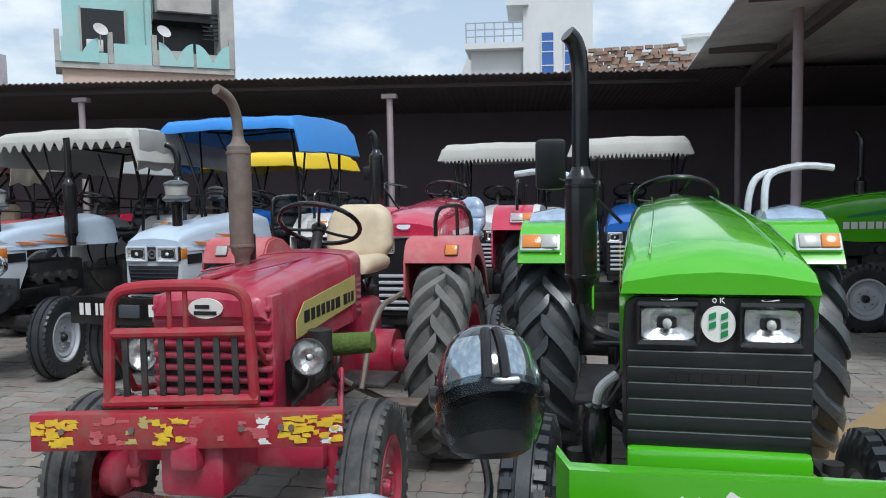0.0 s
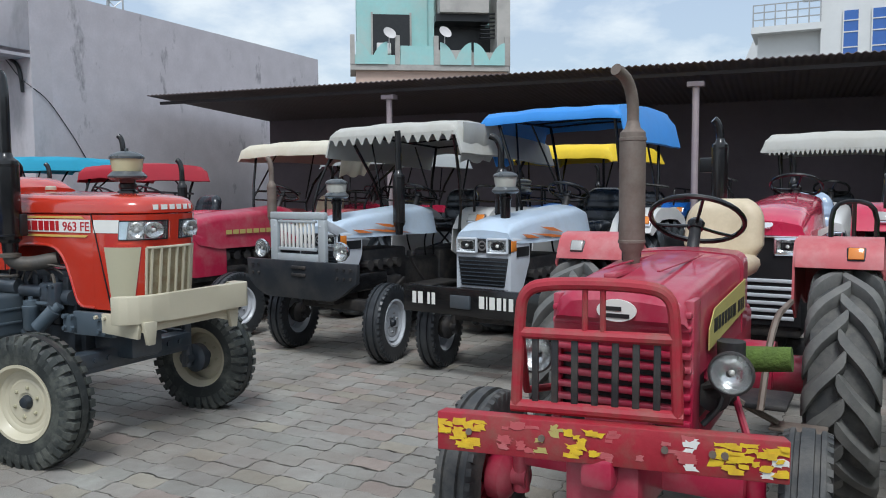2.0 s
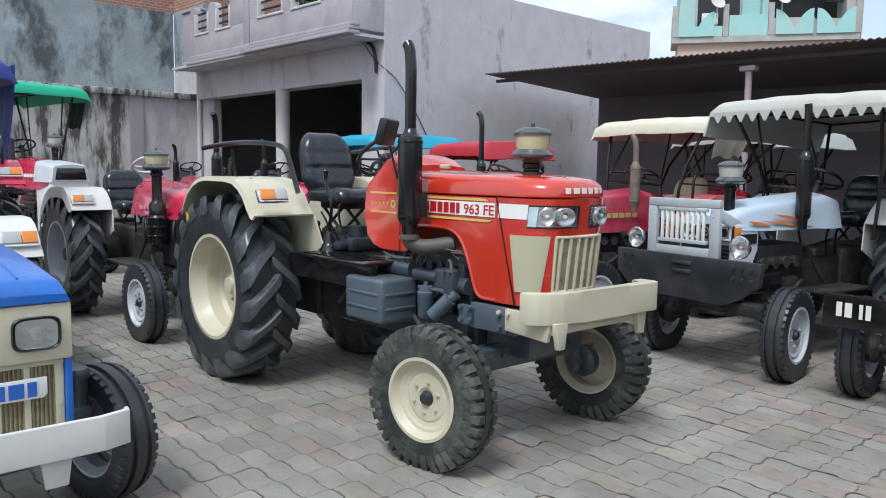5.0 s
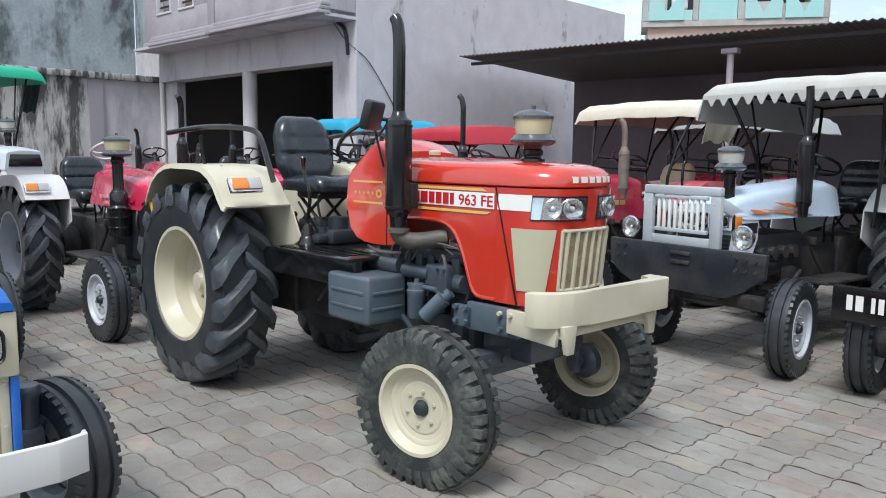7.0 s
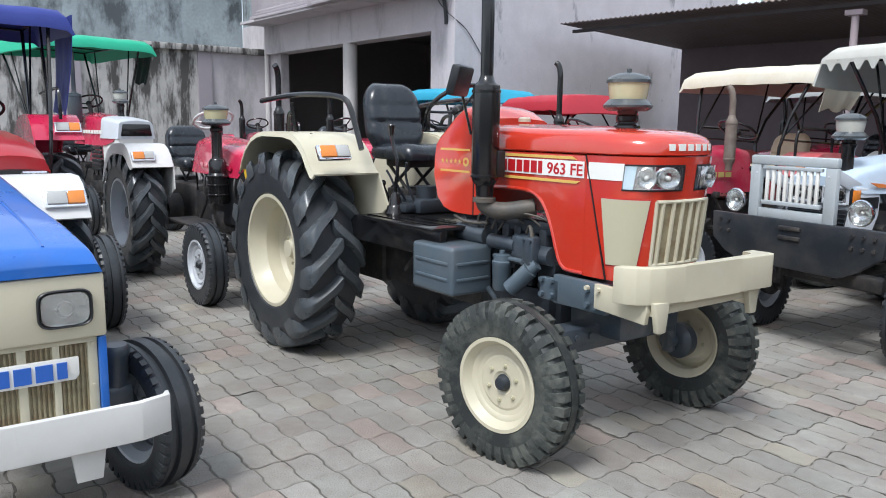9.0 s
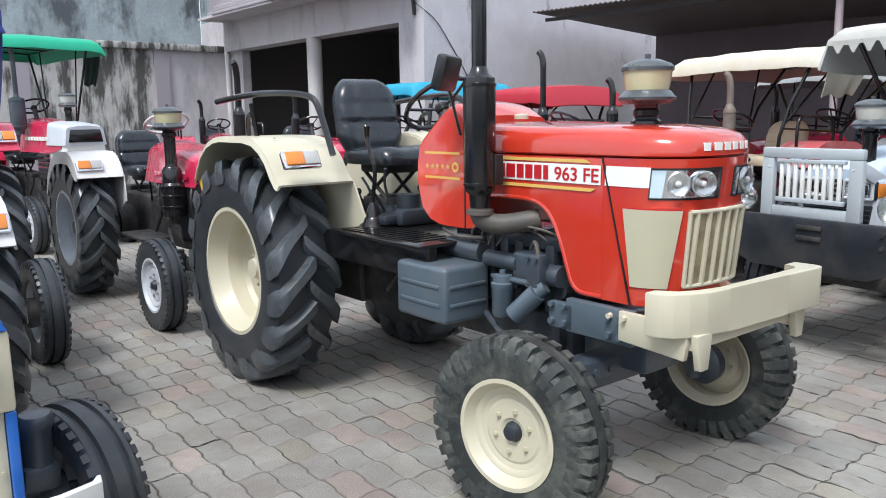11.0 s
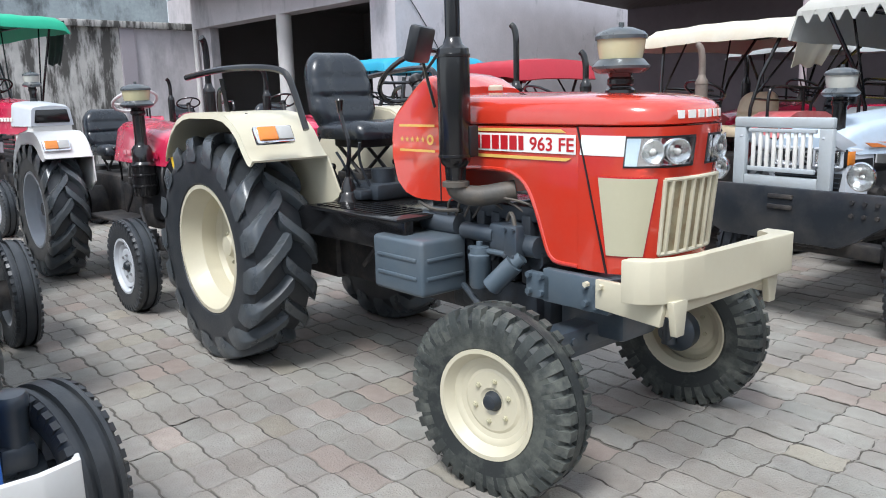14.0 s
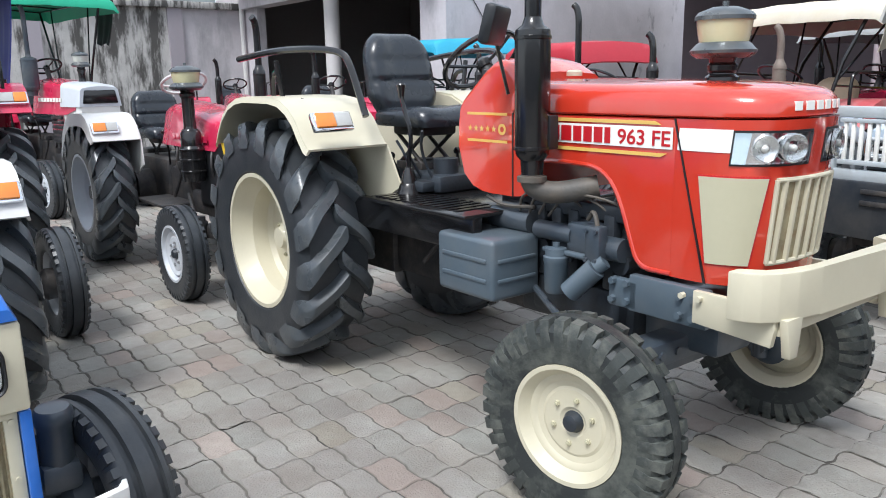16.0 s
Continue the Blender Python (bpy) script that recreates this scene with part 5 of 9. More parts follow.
mast = thing("lattice_mast", "thin grey lattice mast beyond the grey building", "mast", pose(-3.6, 45.0, 0))
for k in range(3):
    bm = bmesh.new()
    a = 2 * math.pi * k / 3
    cyl(bm, (0.7 * math.cos(a), 0.7 * math.sin(a), 0), (0.28 * math.cos(a), 0.28 * math.sin(a), 24), 0.05, 0.04, 6)
    part("leg", bm, STEEL, mast)
bm = bmesh.new()
for j in range(30):
    z, r = 0.8 * j, 0.7 - 0.42 * 0.8 * j / 24
    for k in range(3):
        a, b = 2 * math.pi * k / 3, 2 * math.pi * (k + 1) / 3
        cyl(bm, (r * math.cos(a), r * math.sin(a), z), (r * math.cos(b), r * math.sin(b), z + 0.8), 0.022, seg=4)
        cyl(bm, (r * math.cos(a), r * math.sin(a), z), (r * math.cos(b), r * math.sin(b), z), 0.022, seg=4)
tagged(part("bracing", bm, STEEL, mast), kind="stuff")

# ---- tree behind the roofs ----
LEAF = mat("tree_leaves", (0.055, 0.10, 0.03), 0.6, vary=0.4, scale=3)
BARK = mat("grey_brown_bark", (0.14, 0.11, 0.085), 0.9, vary=0.3, scale=5, bump=0.5)


def tree(x, y, height, spread, seed):
    t = thing("tree", "leafy green tree rising behind the flat roofs", "tree", pose(x, y, 0))
    r = random.Random(seed)
    bm = bmesh.new()
    tube(bm, [(0, 0, 0), (0.15, 0.1, height * 0.35), (-0.1, 0.05, height * 0.62)], 0.22, 10)
    tips = []
    for k in range(11):
        a, h = r.uniform(0, 6.28), r.uniform(0.45, 0.62) * height
        tip = (spread * r.uniform(0.3, 0.85) * math.cos(a), spread * r.uniform(0.3, 0.85) * math.sin(a), height * r.uniform(0.68, 0.97))
        tube(bm, [(0, 0, h), (tip[0] * 0.45, tip[1] * 0.45, h + (tip[2] - h) * 0.5), tip], 0.07, 6)
        tips.append(tip)
    part("trunk", bm, BARK, t)
    verts, faces = [], []
    for tip in tips:
        for k in range(420):
            c = Vector(tip) + Vector((r.gauss(0, 0.34), r.gauss(0, 0.34), r.gauss(0, 0.26))) * spread * 0.5
            u = Vector((r.uniform(-1, 1), r.uniform(-1, 1), r.uniform(-0.6, 0.6))).normalized()
            v = u.cross(Vector((r.uniform(-1, 1), r.uniform(-1, 1), 1))).normalized()
            n = len(verts)
            verts += [c - u * 0.11, c + v * 0.05, c + u * 0.11, c - v * 0.05]
            faces.append((n, n + 1, n + 2, n + 3))
    me = bpy.data.meshes.new("crown")
    me.from_pydata([tuple(q) for q in verts], [], faces)
    me.materials.append(LEAF)
    ob = new("crown", me)
    ob.parent = t
    tagged(ob, "loose crown of small leaves", kind="stuff")


tree(-8.4, 28.2, 9.8, 2.6, 2)

# unseen wall added behind the path; it closes the yard and darkens reflections
bm = bmesh.new()
box(bm, (-22, -13.3, 0), (26, -13.0, 4.2))
structure("wall_unseen_south", bm, STAINEDBLUE, "unseen plain wall added behind the path to darken reflections")


BOXGREY = mat("blue_grey_sheet_metal", (0.080, 0.108, 0.132), 0.4, coat=0.25, vary=0.08, grime=DUST, grime_amt=0.1)


# ---- the red and cream tractor in the middle of the yard ----
def red_tractor():
    t, s = chassis("tractor", "glossy orange-red tractor with cream wheels, fenders and bumper", -1.776, 6.03, -44.5, Rr=0.715, Wr=0.42, rr=0.385, yr=0.64, Rf=0.397, Wf=0.19, rf=0.216, yf=0.70, xf=2.435, steer=9, rim=CREAM, dish=-0.06, dish_f=0.005, hub=ENGINE, bolt=PANEL, blocks=36, tyre_f=MUDRUBBER, engine=ENGINE, axle=NAVY, boards=False, hub_rear=CREAM, ind_w=0.20, ind_y=0.075)
    # bonnet sides with the cut-out over the exhaust elbow
    bm = bmesh.new()
    secs = [(1.655, 0.300, 1.09), (1.735, 0.303, 1.10), (1.76, 0.303, 1.18), (1.80, 0.303, 1.245), (1.85, 0.303, 1.262), (2.08, 0.303, 1.262), (2.15, 0.303, 1.25), (2.205, 0.303, 1.22), (2.25, 0.303, 1.165), (2.29, 0.303, 1.08), (2.335, 0.303, 0.955), (2.355, 0.303, 0.91), (2.385, 0.303, 0.885), (2.42, 0.303, 0.878), (2.52, 0.302, 0.878)]
    loft(bm, [ring_of(x, w, z0, 1.468, 0.012, w, 0.0) for x, w, z0 in secs])
    hood = part("bonnet", bm, RED, t)
    for k in (-1, 1):
        bm = bmesh.new()
        tube(bm, [(x + 0.004, k * 0.299, z0 + 0.010) for x, w, z0 in secs[1:]], 0.011, 8, 1)
        part("arch_lip", bm, RED, hood, "rolled edge of the bonnet cut-out")
    # blunt rounded nose: the outline is the same at every height, leaning a little
    outline = [(2.525, 0.302), (2.62, 0.302), (2.68, 0.299), (2.73, 0.288), (2.775, 0.268), (2.815, 0.242), (2.846, 0.208), (2.868, 0.16), (2.881, 0.09), (2.886, 0.0)]
    lengths = [0.0]
    for a, b in zip(outline, outline[1:]):
        lengths.append(lengths[-1] + math.hypot(b[0] - a[0], b[1] - a[1]))
    def at(s, z, k=1, out=0.0):
        """A place on the nose, s metres along its outline from the back, k for the side."""
        i = max(q for q in range(len(outline) - 1) if lengths[q] <= max(s, 0.0))
        g = (s - lengths[i]) / (lengths[i + 1] - lengths[i])
        (xa, ya), (xb, yb) = outline[i], outline[i + 1]
        d = math.hypot(xb - xa, yb - ya)
        nx, ny = (ya - yb) / d, (xb - xa) / d
        return Vector((xa + (xb - xa) * g + nx * out + 0.1 * (z - 1.3), k * (ya + (yb - ya) * g + ny * out), z))
    def patch(bm, k, z0, z1, s0, s1, t0, t1, out, thick, n=8):
        """A curved plate on the nose: s0 to s1 along its top edge, t0 to t1 along its foot."""
        rings = []
        for q in range(n + 1):
            a, b = s0 + (s1 - s0) * q / n, t0 + (t1 - t0) * q / n
            rings.append([at(a, z1, k, out), at(b, z0, k, out), at(b, z0, k, out - thick), at(a, z1, k, out - thick)])
        loft(bm, rings)
    total = lengths[-1]
    def footprint(z, grow=0.0, back=2.5205):
        half = [(x + grow if x > 2.53 else back, y + grow * (1 if x < 2.86 else 0.6)) for x, y in outline]
        pts = [(x + (0.1 * (z - 1.3) if x > 2.53 else 0), y, z) for x, y in half] + [(x + (0.1 * (z - 1.3) if x > 2.53 else 0), -y, z) for x, y in half[-2::-1]]
        return pts
    bm = bmesh.new()
    loft(bm, [footprint(z) for z in (0.878, 1.05, 1.25, 1.40, 1.468)])
    nose = part("nose_cowl", bm, RED, t, "blunt orange-red nose cowl")
    bm = bmesh.new()
    rings = []
    for z, g in ((1.472, -0.002), (1.48, 0.008), (1.53, 0.007), (1.558, -0.003), (1.580, -0.018), (1.596, -0.042), (1.608, -0.085), (1.616, -0.15)):
        ring = []
        for x, y, zz in footprint(1.3, g, 1.655 - g * 0.2):
            f = max(0.0, min(1.0, (x - 1.655) / 1.2))
            ring.append((x, y, 1.472 + (z - 1.472) * (1.0 - 0.2 * f * f)))
        rings.append(ring)
    loft(bm, rings)
    top = part("bonnet_top", bm, RED, t, "domed orange-red bonnet lid")
    bm = bmesh.new()
    loft(bm, [ring_of(1.222, 0.265, 1.40, 1.50, 0.03, 0.255), ring_of(1.24, 0.282, 1.30, 1.535, 0.035, 0.25), ring_of(1.30, 0.298, 1.17, 1.60, 0.04, 0.235), ring_of(1.37, 0.302, 1.115, 1.665, 0.04, 0.225), ring_of(1.44, 0.302, 1.095, 1.705, 0.04, 0.225), ring_of(1.50, 0.302, 1.09, 1.708, 0.04, 0.235), ring_of(1.57, 0.302, 1.09, 1.685, 0.045, 0.26), ring_of(1.648, 0.302, 1.09, 1.635, 0.06, 0.288)])
    part("dash_cowl", bm, RED, t)
    bm = bmesh.new()
    box(bm, (1.30, -0.19, 1.60), (1.36, 0.19, 1.665), 0.015, m=pose(0, 0, 0, 0, 0, 0))
    part("dashboard", bm, BLACKMATT, t, "black instrument panel")
    bm = bmesh.new()
    revolve(bm, [(0, 0), (0.036, 0), (0.036, 0.018), (0.028, 0.026), (0, 0.028)], pose(1.74, 0.0, 1.625), 18)
    part("fuel_cap", bm, CREAM, t, "cream fuel filler cap")
    # seams, white stripe, gold lines, lettering on both sides
    for k in (-1, 1):
        m = pose(0, k * 0.3065, 0, 90, 0, 0 if k < 0 else 180)
        sx = 1 if k < 0 else -1
        def quad(bm, x0, x1, z0, z1, d=0.002, slant=0.0):
            pts = [(sx * x0, z0), (sx * x1, z0), (sx * (x1 + slant), z1), (sx * x0, z1)]
            prism(bm, pts if sx > 0 else pts[::-1], m, d)
        bm = bmesh.new()
        quad(bm, 1.68, 2.512, 1.355, 1.435)
        part("stripe", bm, DECALWHITE, hood, "white side stripe")
        bm = bmesh.new()
        patch(bm, k, 1.355, 1.435, 0.0, 0.207, 0.0, 0.207, 0.003, 0.002)
        part("stripe", bm, DECALWHITE, nose, "white side stripe")
        for z, sl in ((1.443, -0.03), (1.325, 0.03)):
            bm = bmesh.new()
            quad(bm, 1.70, 2.46, z, z + 0.014, slant=sl)
            part("gold_line", bm, GOLD, hood)
        bm = bmesh.new()
        pts = [(sx * 2.668, 0.88), (sx * 2.674, 0.88), (sx * 2.520, 1.468), (sx * 2.514, 1.468)]
        prism(bm, pts if sx > 0 else pts[::-1], m @ pose(0, 0, -0.008), 0.0092)
        part("panel_seam", bm, BLACKMATT, hood)
        bm = bmesh.new()
        pts = [(sx * 1.649, 1.09), (sx * 1.655, 1.09), (sx * 1.655, 1.47), (sx * 1.649, 1.47)]
        prism(bm, pts if sx > 0 else pts[::-1], m @ pose(0, 0, -0.008), 0.006)
        part("panel_seam", bm, BLACKMATT, hood)
        bm = bmesh.new()
        mm = pose(1.905, -0.3085, 1.364, 90, 0, 0) if k < 0 else pose(2.49, 0.3085, 1.368, 90, 0, 180)
        brand_bars(bm, mm, (0.042, 0.055, 0.043, 0.043, 0.043, 0.028), 0.062, gap=0.20)
        part("maker_mark", bm, DECALRED, hood, "red maker lettering shown as plain blocks")
        lettering("963 FE", 0.080, pose(2.256, -0.3085, 1.366, 90, 0, 0) @ Matrix.Diagonal((1.13, 1, 1, 1)) if k < 0 else pose(2.27, 0.3085, 1.372, 90, 0, 180), DECALRED, hood, "model_number", "red model number on the white stripe")
        bm = bmesh.new()
        for z in (1.33, 1.455):
            x0, x1 = 1.34, 1.62
            pts = [(sx * x0, z), (sx * x1, z), (sx * x1, z + 0.012), (sx * x0, z + 0.012)]
            prism(bm, pts if sx > 0 else pts[::-1], m, 0.002)
        for q in range(5):
            c = 1.36 + q * 0.042
            star = [(sx * c + (0.016 if j % 2 == 0 else 0.0065) * math.cos(math.pi / 2 + j * math.pi / 5), 1.392 + (0.016 if j % 2 == 0 else 0.0065) * math.sin(math.pi / 2 + j * math.pi / 5)) for j in range(10)]
            prism(bm, star, m, 0.002)
        revolve(bm, [(0.014, 0), (0.026, 0), (0.026, 0.002), (0.014, 0.002)], m @ Matrix.Translation((sx * 1.585, 1.392, 0)), 18, True)
        part("star_decal", bm, GOLD, hood, "five gold stars and ring between gold lines")
        # cream corner panel and the headlamp that wraps round the nose
        bm = bmesh.new()
        patch(bm, k, 0.955, 1.268, 0.105, 0.345, 0.175, 0.32, 0.007, 0.012)
        part("nose_panel", bm, PANEL, nose, "cream tapered nose panel")
        bm = bmesh.new()
        patch(bm, k, 0.949, 1.274, 0.099, 0.351, 0.169, 0.326, 0.0025, 0.006)
        part("panel_gap", bm, DECALRED, nose)
        s0, s1, z0, z1 = 0.215, total - 0.050, 1.318, 1.425
        bm = bmesh.new()
        patch(bm, k, z0 - 0.008, z1 + 0.008, s0 - 0.008, s1 + 0.006, s0 - 0.008, s1 + 0.006, 0.003, 0.02)
        lamp = part("headlight", bm, BLACKMATT, t, "wide clear headlamp cluster wrapping the nose")
        bm = bmesh.new()
        patch(bm, k, z0, z1, s0, s1, s0, s1, 0.005, 0.004)
        part("lamp_bed", bm, CHROME, lamp, "silvered lamp bed")
        bm = bmesh.new()
        patch(bm, k, z0, z1, s0, s0 + 0.052, s0, s0 + 0.045, 0.012, 0.006, 3)
        part("side_marker", bm, MARKER, lamp, "pale blue marker lens")
        for sc, rw, rh in ((s0 + 0.098, 0.046, 0.048), (s0 + 0.196, 0.066, 0.050)):
            c, e = at(sc, 1.3715, k, 0.006), at(sc + 0.01, 1.3715, k, 0.006) - at(sc, 1.3715, k, 0.006)
            u = Vector((e.x, e.y, 0)).normalized()
            nrm = u.cross(Vector((0, 0, 1))) * (1 if k < 0 else -1)
            fr = Matrix(((u.x, 0, nrm.x, c.x), (u.y, 0, nrm.y, c.y), (0, 1, 0, c.z), (0, 0, 0, 1)))
            bm = bmesh.new()
            revolve(bm, [(0.90, 0.0), (1.0, 0.012), (0.94, 0.014), (0.70, 0.004), (0.30, -0.002), (0, -0.002)], fr @ Matrix.Diagonal((rw, rh, 1, 1)), 24)
            part("reflector", bm, LAMPSILVER, lamp, "silvered reflector bowl")
            bm = bmesh.new()
            bmesh.ops.create_uvsphere(bm, u_segments=10, v_segments=6, radius=0.014, matrix=fr @ pose(0, 0, 0.006))
            part("bulb", bm, CLEARLENS, lamp)
        bm = bmesh.new()
        patch(bm, k, z0, z1, s0, s1, s0, s1, 0.024, 0.004, 12)
        part("lens", bm, GLASS, lamp, "clear lamp cover")
    # grille of upright bars, curved with the nose
    half = 0.188
    bm = bmesh.new()
    for k in (-1, 1):
        patch(bm, k, 0.962, 1.262, total - half, total, total - half + 0.008, total, 0.003, 0.004)
    gr = part("grille_backing", bm, GRILLE, nose, "dusty olive radiator screen")
    bm = bmesh.new()
    for k in (-1, 1):
        tube(bm, [at(total - half * (1 - q / 6), 1.262, k, 0.008) for q in range(7)], 0.009, 8, 0)
        tube(bm, [at(total - (half - 0.008) * (1 - q / 6), 0.962, k, 0.008) for q in range(7)], 0.009, 8, 0)
        tube(bm, [at(total - half, 1.262, k, 0.008), at(total - half + 0.008, 0.962, k, 0.008)], 0.009, 8, 0)
    part("grille_frame", bm, CREAM, gr, "cream grille frame")
    for q in range(6):
        y = -0.155 + 0.062 * q
        k = 1 if y > 0 else -1
        bm = bmesh.new()
        loft(bm, [[at(total - abs(y) - 0.0075, z, k, 0.002), at(total - abs(y) - 0.005, z, k, 0.017), at(total - abs(y) + 0.005, z, k, 0.017), at(total - abs(y) + 0.0075, z, k, 0.002)] for z in (0.966, 1.06, 1.16, 1.258)])
        part("grille_bar", bm, CREAM, gr)
    bm = bmesh.new()
    y, xa = -0.145, 2.8935
    for wd in (0.034, 0.044, 0.036, 0.036, 0.036, 0.022):
        rows = []
        for q in range(4):
            yy = y + wd * q / 3
            bend = 0.019 * (yy / 0.16) ** 2
            rows.append([(xa - bend + 0.0035, yy, 1.497), (xa - bend + 0.0030, yy, 1.528), (xa - bend - 0.006, yy, 1.528), (xa - bend - 0.006, yy, 1.497)])
        loft(bm, rows)
        y += wd + 0.022
    part("maker_mark", bm, DECALWHITE, top, "white maker lettering shown as plain blocks")
    # bumper: straight front, swept near end, two tabs, side plates
    bm = bmesh.new()
    prism(bm, [(2.875, -0.485), (2.93, -0.475), (2.975, -0.445), (3.01, -0.395), (3.035, -0.32), (3.05, -0.20), (3.068, 0.20), (3.078, 0.45), (3.066, 0.478), (3.04, 0.488), (2.94, 0.488), (2.94, 0.40), (3.01, 0.38), (3.02, 0.34), (3.01, -0.20), (2.99, -0.32), (2.955, -0.39), (2.90, -0.425), (2.875, -0.43)], Matrix.Translation((0, 0, 0.83)), 0.165, 0.006)
    bump = part("bumper", bm, CREAM, t, "cream welded steel bumper")
    for k in (-1, 1):
        bm = bmesh.new()
        prism(bm, [(2.69, 0.875), (2.69, 0.757), (2.99, 0.738), (3.0, 0.80), (3.0, 0.833), (2.93, 0.85), (2.90, 0.875)][::-1], pose(0, k * 0.385 + 0.0125, 0, 90, 0, 0), 0.025, 0.003)
        part("bumper_bracket", bm, CREAM, bump)
    bm = bmesh.new()
    box(bm, (2.99, -0.37, 0.775), (3.008, 0.37, 0.832), 0.003)
    part("bumper_web", bm, CREAM, bump)
    for y in (-0.335, 0.37):
        bm = bmesh.new()
        prism(bm, [(y - 0.05, 0.84), (y + 0.05, 0.84), (y + 0.03, 0.70), (y - 0.02, 0.70)], pose(3.008, 0, 0, 90, 0, 90), 0.03, 0.004)
        part("bumper_tab", bm, CREAM, bump)
    for k in (-1, 1):
        bm = bmesh.new()
        y0, y1 = sorted((k * 0.30, k * 0.34))
        box(bm, (2.26, y0, 0.72), (2.40, y1 - (0.012 if k > 0 else 0), 0.835), 0.006)
        box(bm, (2.36, y0, 0.715), (2.71, y1, 0.862), 0.006)
        for x in (2.285, 2.355, 2.60, 2.66):
            for z in (0.75, 0.825):
                cyl(bm, (x, k * 0.33, z), (x, k * 0.36, z), 0.015, seg=6)
        part("side_plate", bm, BOXGREY, t, "dark blue-grey bolted frame plate")
        bm = bmesh.new()
        for x in (2.65, 2.72):
            cyl(bm, (x, k * 0.395, 0.85), (x, k * 0.415, 0.85), 0.012, seg=6)
        part("bumper_bolts", bm, CREAM, bump)
    bm = bmesh.new()
    box(bm, (2.36, -0.52, 0.50), (2.50, 0.52, 0.60), 0.015)
    for y in (-0.4, -0.3, -0.2, 0.2, 0.3, 0.4):
        cyl(bm, (2.49, y, 0.55), (2.51, y, 0.55), 0.018, seg=8)
    part("axle_beam", bm, NAVY, t, "dark blue-grey front axle beam")
    # tool box on the side, engine fittings
    bm = bmesh.new()
    box(bm, (1.41, -0.56, 0.66), (1.80, -0.27, 0.935), 0.022, seg=3)
    tb = part("battery_box", bm, BOXGREY, t, "blue-grey ribbed sheet-metal box")
    for z in (0.74, 0.83):
        for lo, hi in (((1.45, -0.567, z), (1.76, -0.552, z + 0.02)), ((1.792, -0.53, z), (1.807, -0.30, z + 0.02))):
            bm = bmesh.new()
            box(bm, lo, hi, 0.006)
            part("rib", bm, BOXGREY, tb)
    bm = bmesh.new()
    revolve(bm, [(0, 0.712), (0.040, 0.715), (0.050, 0.73), (0.052, 0.85), (0.055, 0.855), (0.055, 0.875), (0.047, 0.88), (0.045, 0.91), (0.015, 0.915), (0.015, 0.935), (0, 0.935)], pose(1.985, -0.36, 0), 20)
    box(bm, (1.90, -0.36, 0.885), (2.14, -0.33, 0.905), 0.006)
    part("fuel_filter", bm, BOXGREY, t, "blue-grey fuel filter can")
    bm = bmesh.new()
    cyl(bm, (2.10, -0.40, 0.745), (2.20, -0.35, 0.86), 0.046, seg=18)
    cyl(bm, (2.20, -0.35, 0.86), (2.23, -0.33, 0.89), 0.032, seg=16)
    part("oil_filter", bm, BOXGREY, t, "blue-grey oil filter can")
    bm = bmesh.new()
    cyl(bm, (1.80, -0.28, 0.96), (2.02, -0.28, 0.96), 0.042, seg=14)
    box(bm, (1.99, -0.31, 0.86), (2.13, -0.2, 1.02), 0.02)
    cyl(bm, (2.12, -0.27, 0.93), (2.28, -0.27, 0.93), 0.05, seg=14)
    box(bm, (2.14, -0.36, 0.87), (2.22, -0.30, 1.03), 0.012)
    for z in (0.89, 1.01):
        for x in (2.155, 2.205):
            cyl(bm, (x, -0.36, z), (x, -0.372, z), 0.010, seg=6)
    part("injection_pump", bm, NAVY, t)
    bm = bmesh.new()
    cyl(bm, (1.50, -0.27, 0.98), (1.76, -0.27, 0.98), 0.055, seg=14)
    box(bm, (1.55, -0.30, 0.90), (1.70, -0.2, 1.06), 0.02)
    part("starter_motor", bm, NAVY, t)
    bm = bmesh.new()
    for k in range(5):
        box(bm, (1.74 + 0.10 * k, -0.245, 0.74), (1.80 + 0.10 * k, -0.18, 1.06), 0.012)
    box(bm, (1.5, -0.235, 1.03), (2.3, -0.16, 1.10), 0.012)
    part("cylinder_ribs", bm, ENGINE, t)
    lines = [([(1.70 + 0.06 * k, -0.30, 1.03), (1.74 + 0.09 * k, -0.33, 1.12 + 0.01 * k), (1.82 + 0.13 * k, -0.27, 1.13), (1.9 + 0.13 * k, -0.22, 1.06)], 0.006) for k in range(4)]
    lines += [([(1.45, -0.28, 1.07), (1.6, -0.31, 1.04), (1.8, -0.31, 1.06)], 0.009), ([(2.1, -0.29, 1.04), (2.17, -0.33, 1.10), (2.2, -0.33, 0.95), (2.12, -0.33, 0.88)], 0.010)]
    for path, r in lines:
        bm = bmesh.new()
        tube(bm, path, r, 6)
        part("fuel_line", bm, ELBOW, t)
    exhaust(t, 1.908, -0.43, 1.205, 1.83, 2.36, 0.074, (-0.7, 0.0), BLACK, 0.034, 0.05, elbow=(0.20, 0.19))
    bm = bmesh.new()
    box(bm, (1.962, -0.405, 1.33), (1.984, -0.352, 1.47), 0.006)
    part("heat_shield", bm, BLACKMATT, t, "black bracket behind the muffler")
    precleaner(t, 2.50, 0.0, 1.59, 1.87, 0.108)
    steering(t, 1.09, 1.715, 40, 0.21, BLACK)
    seat(t, 0.585, 1.37, VINYL, 0.46, 0.52)
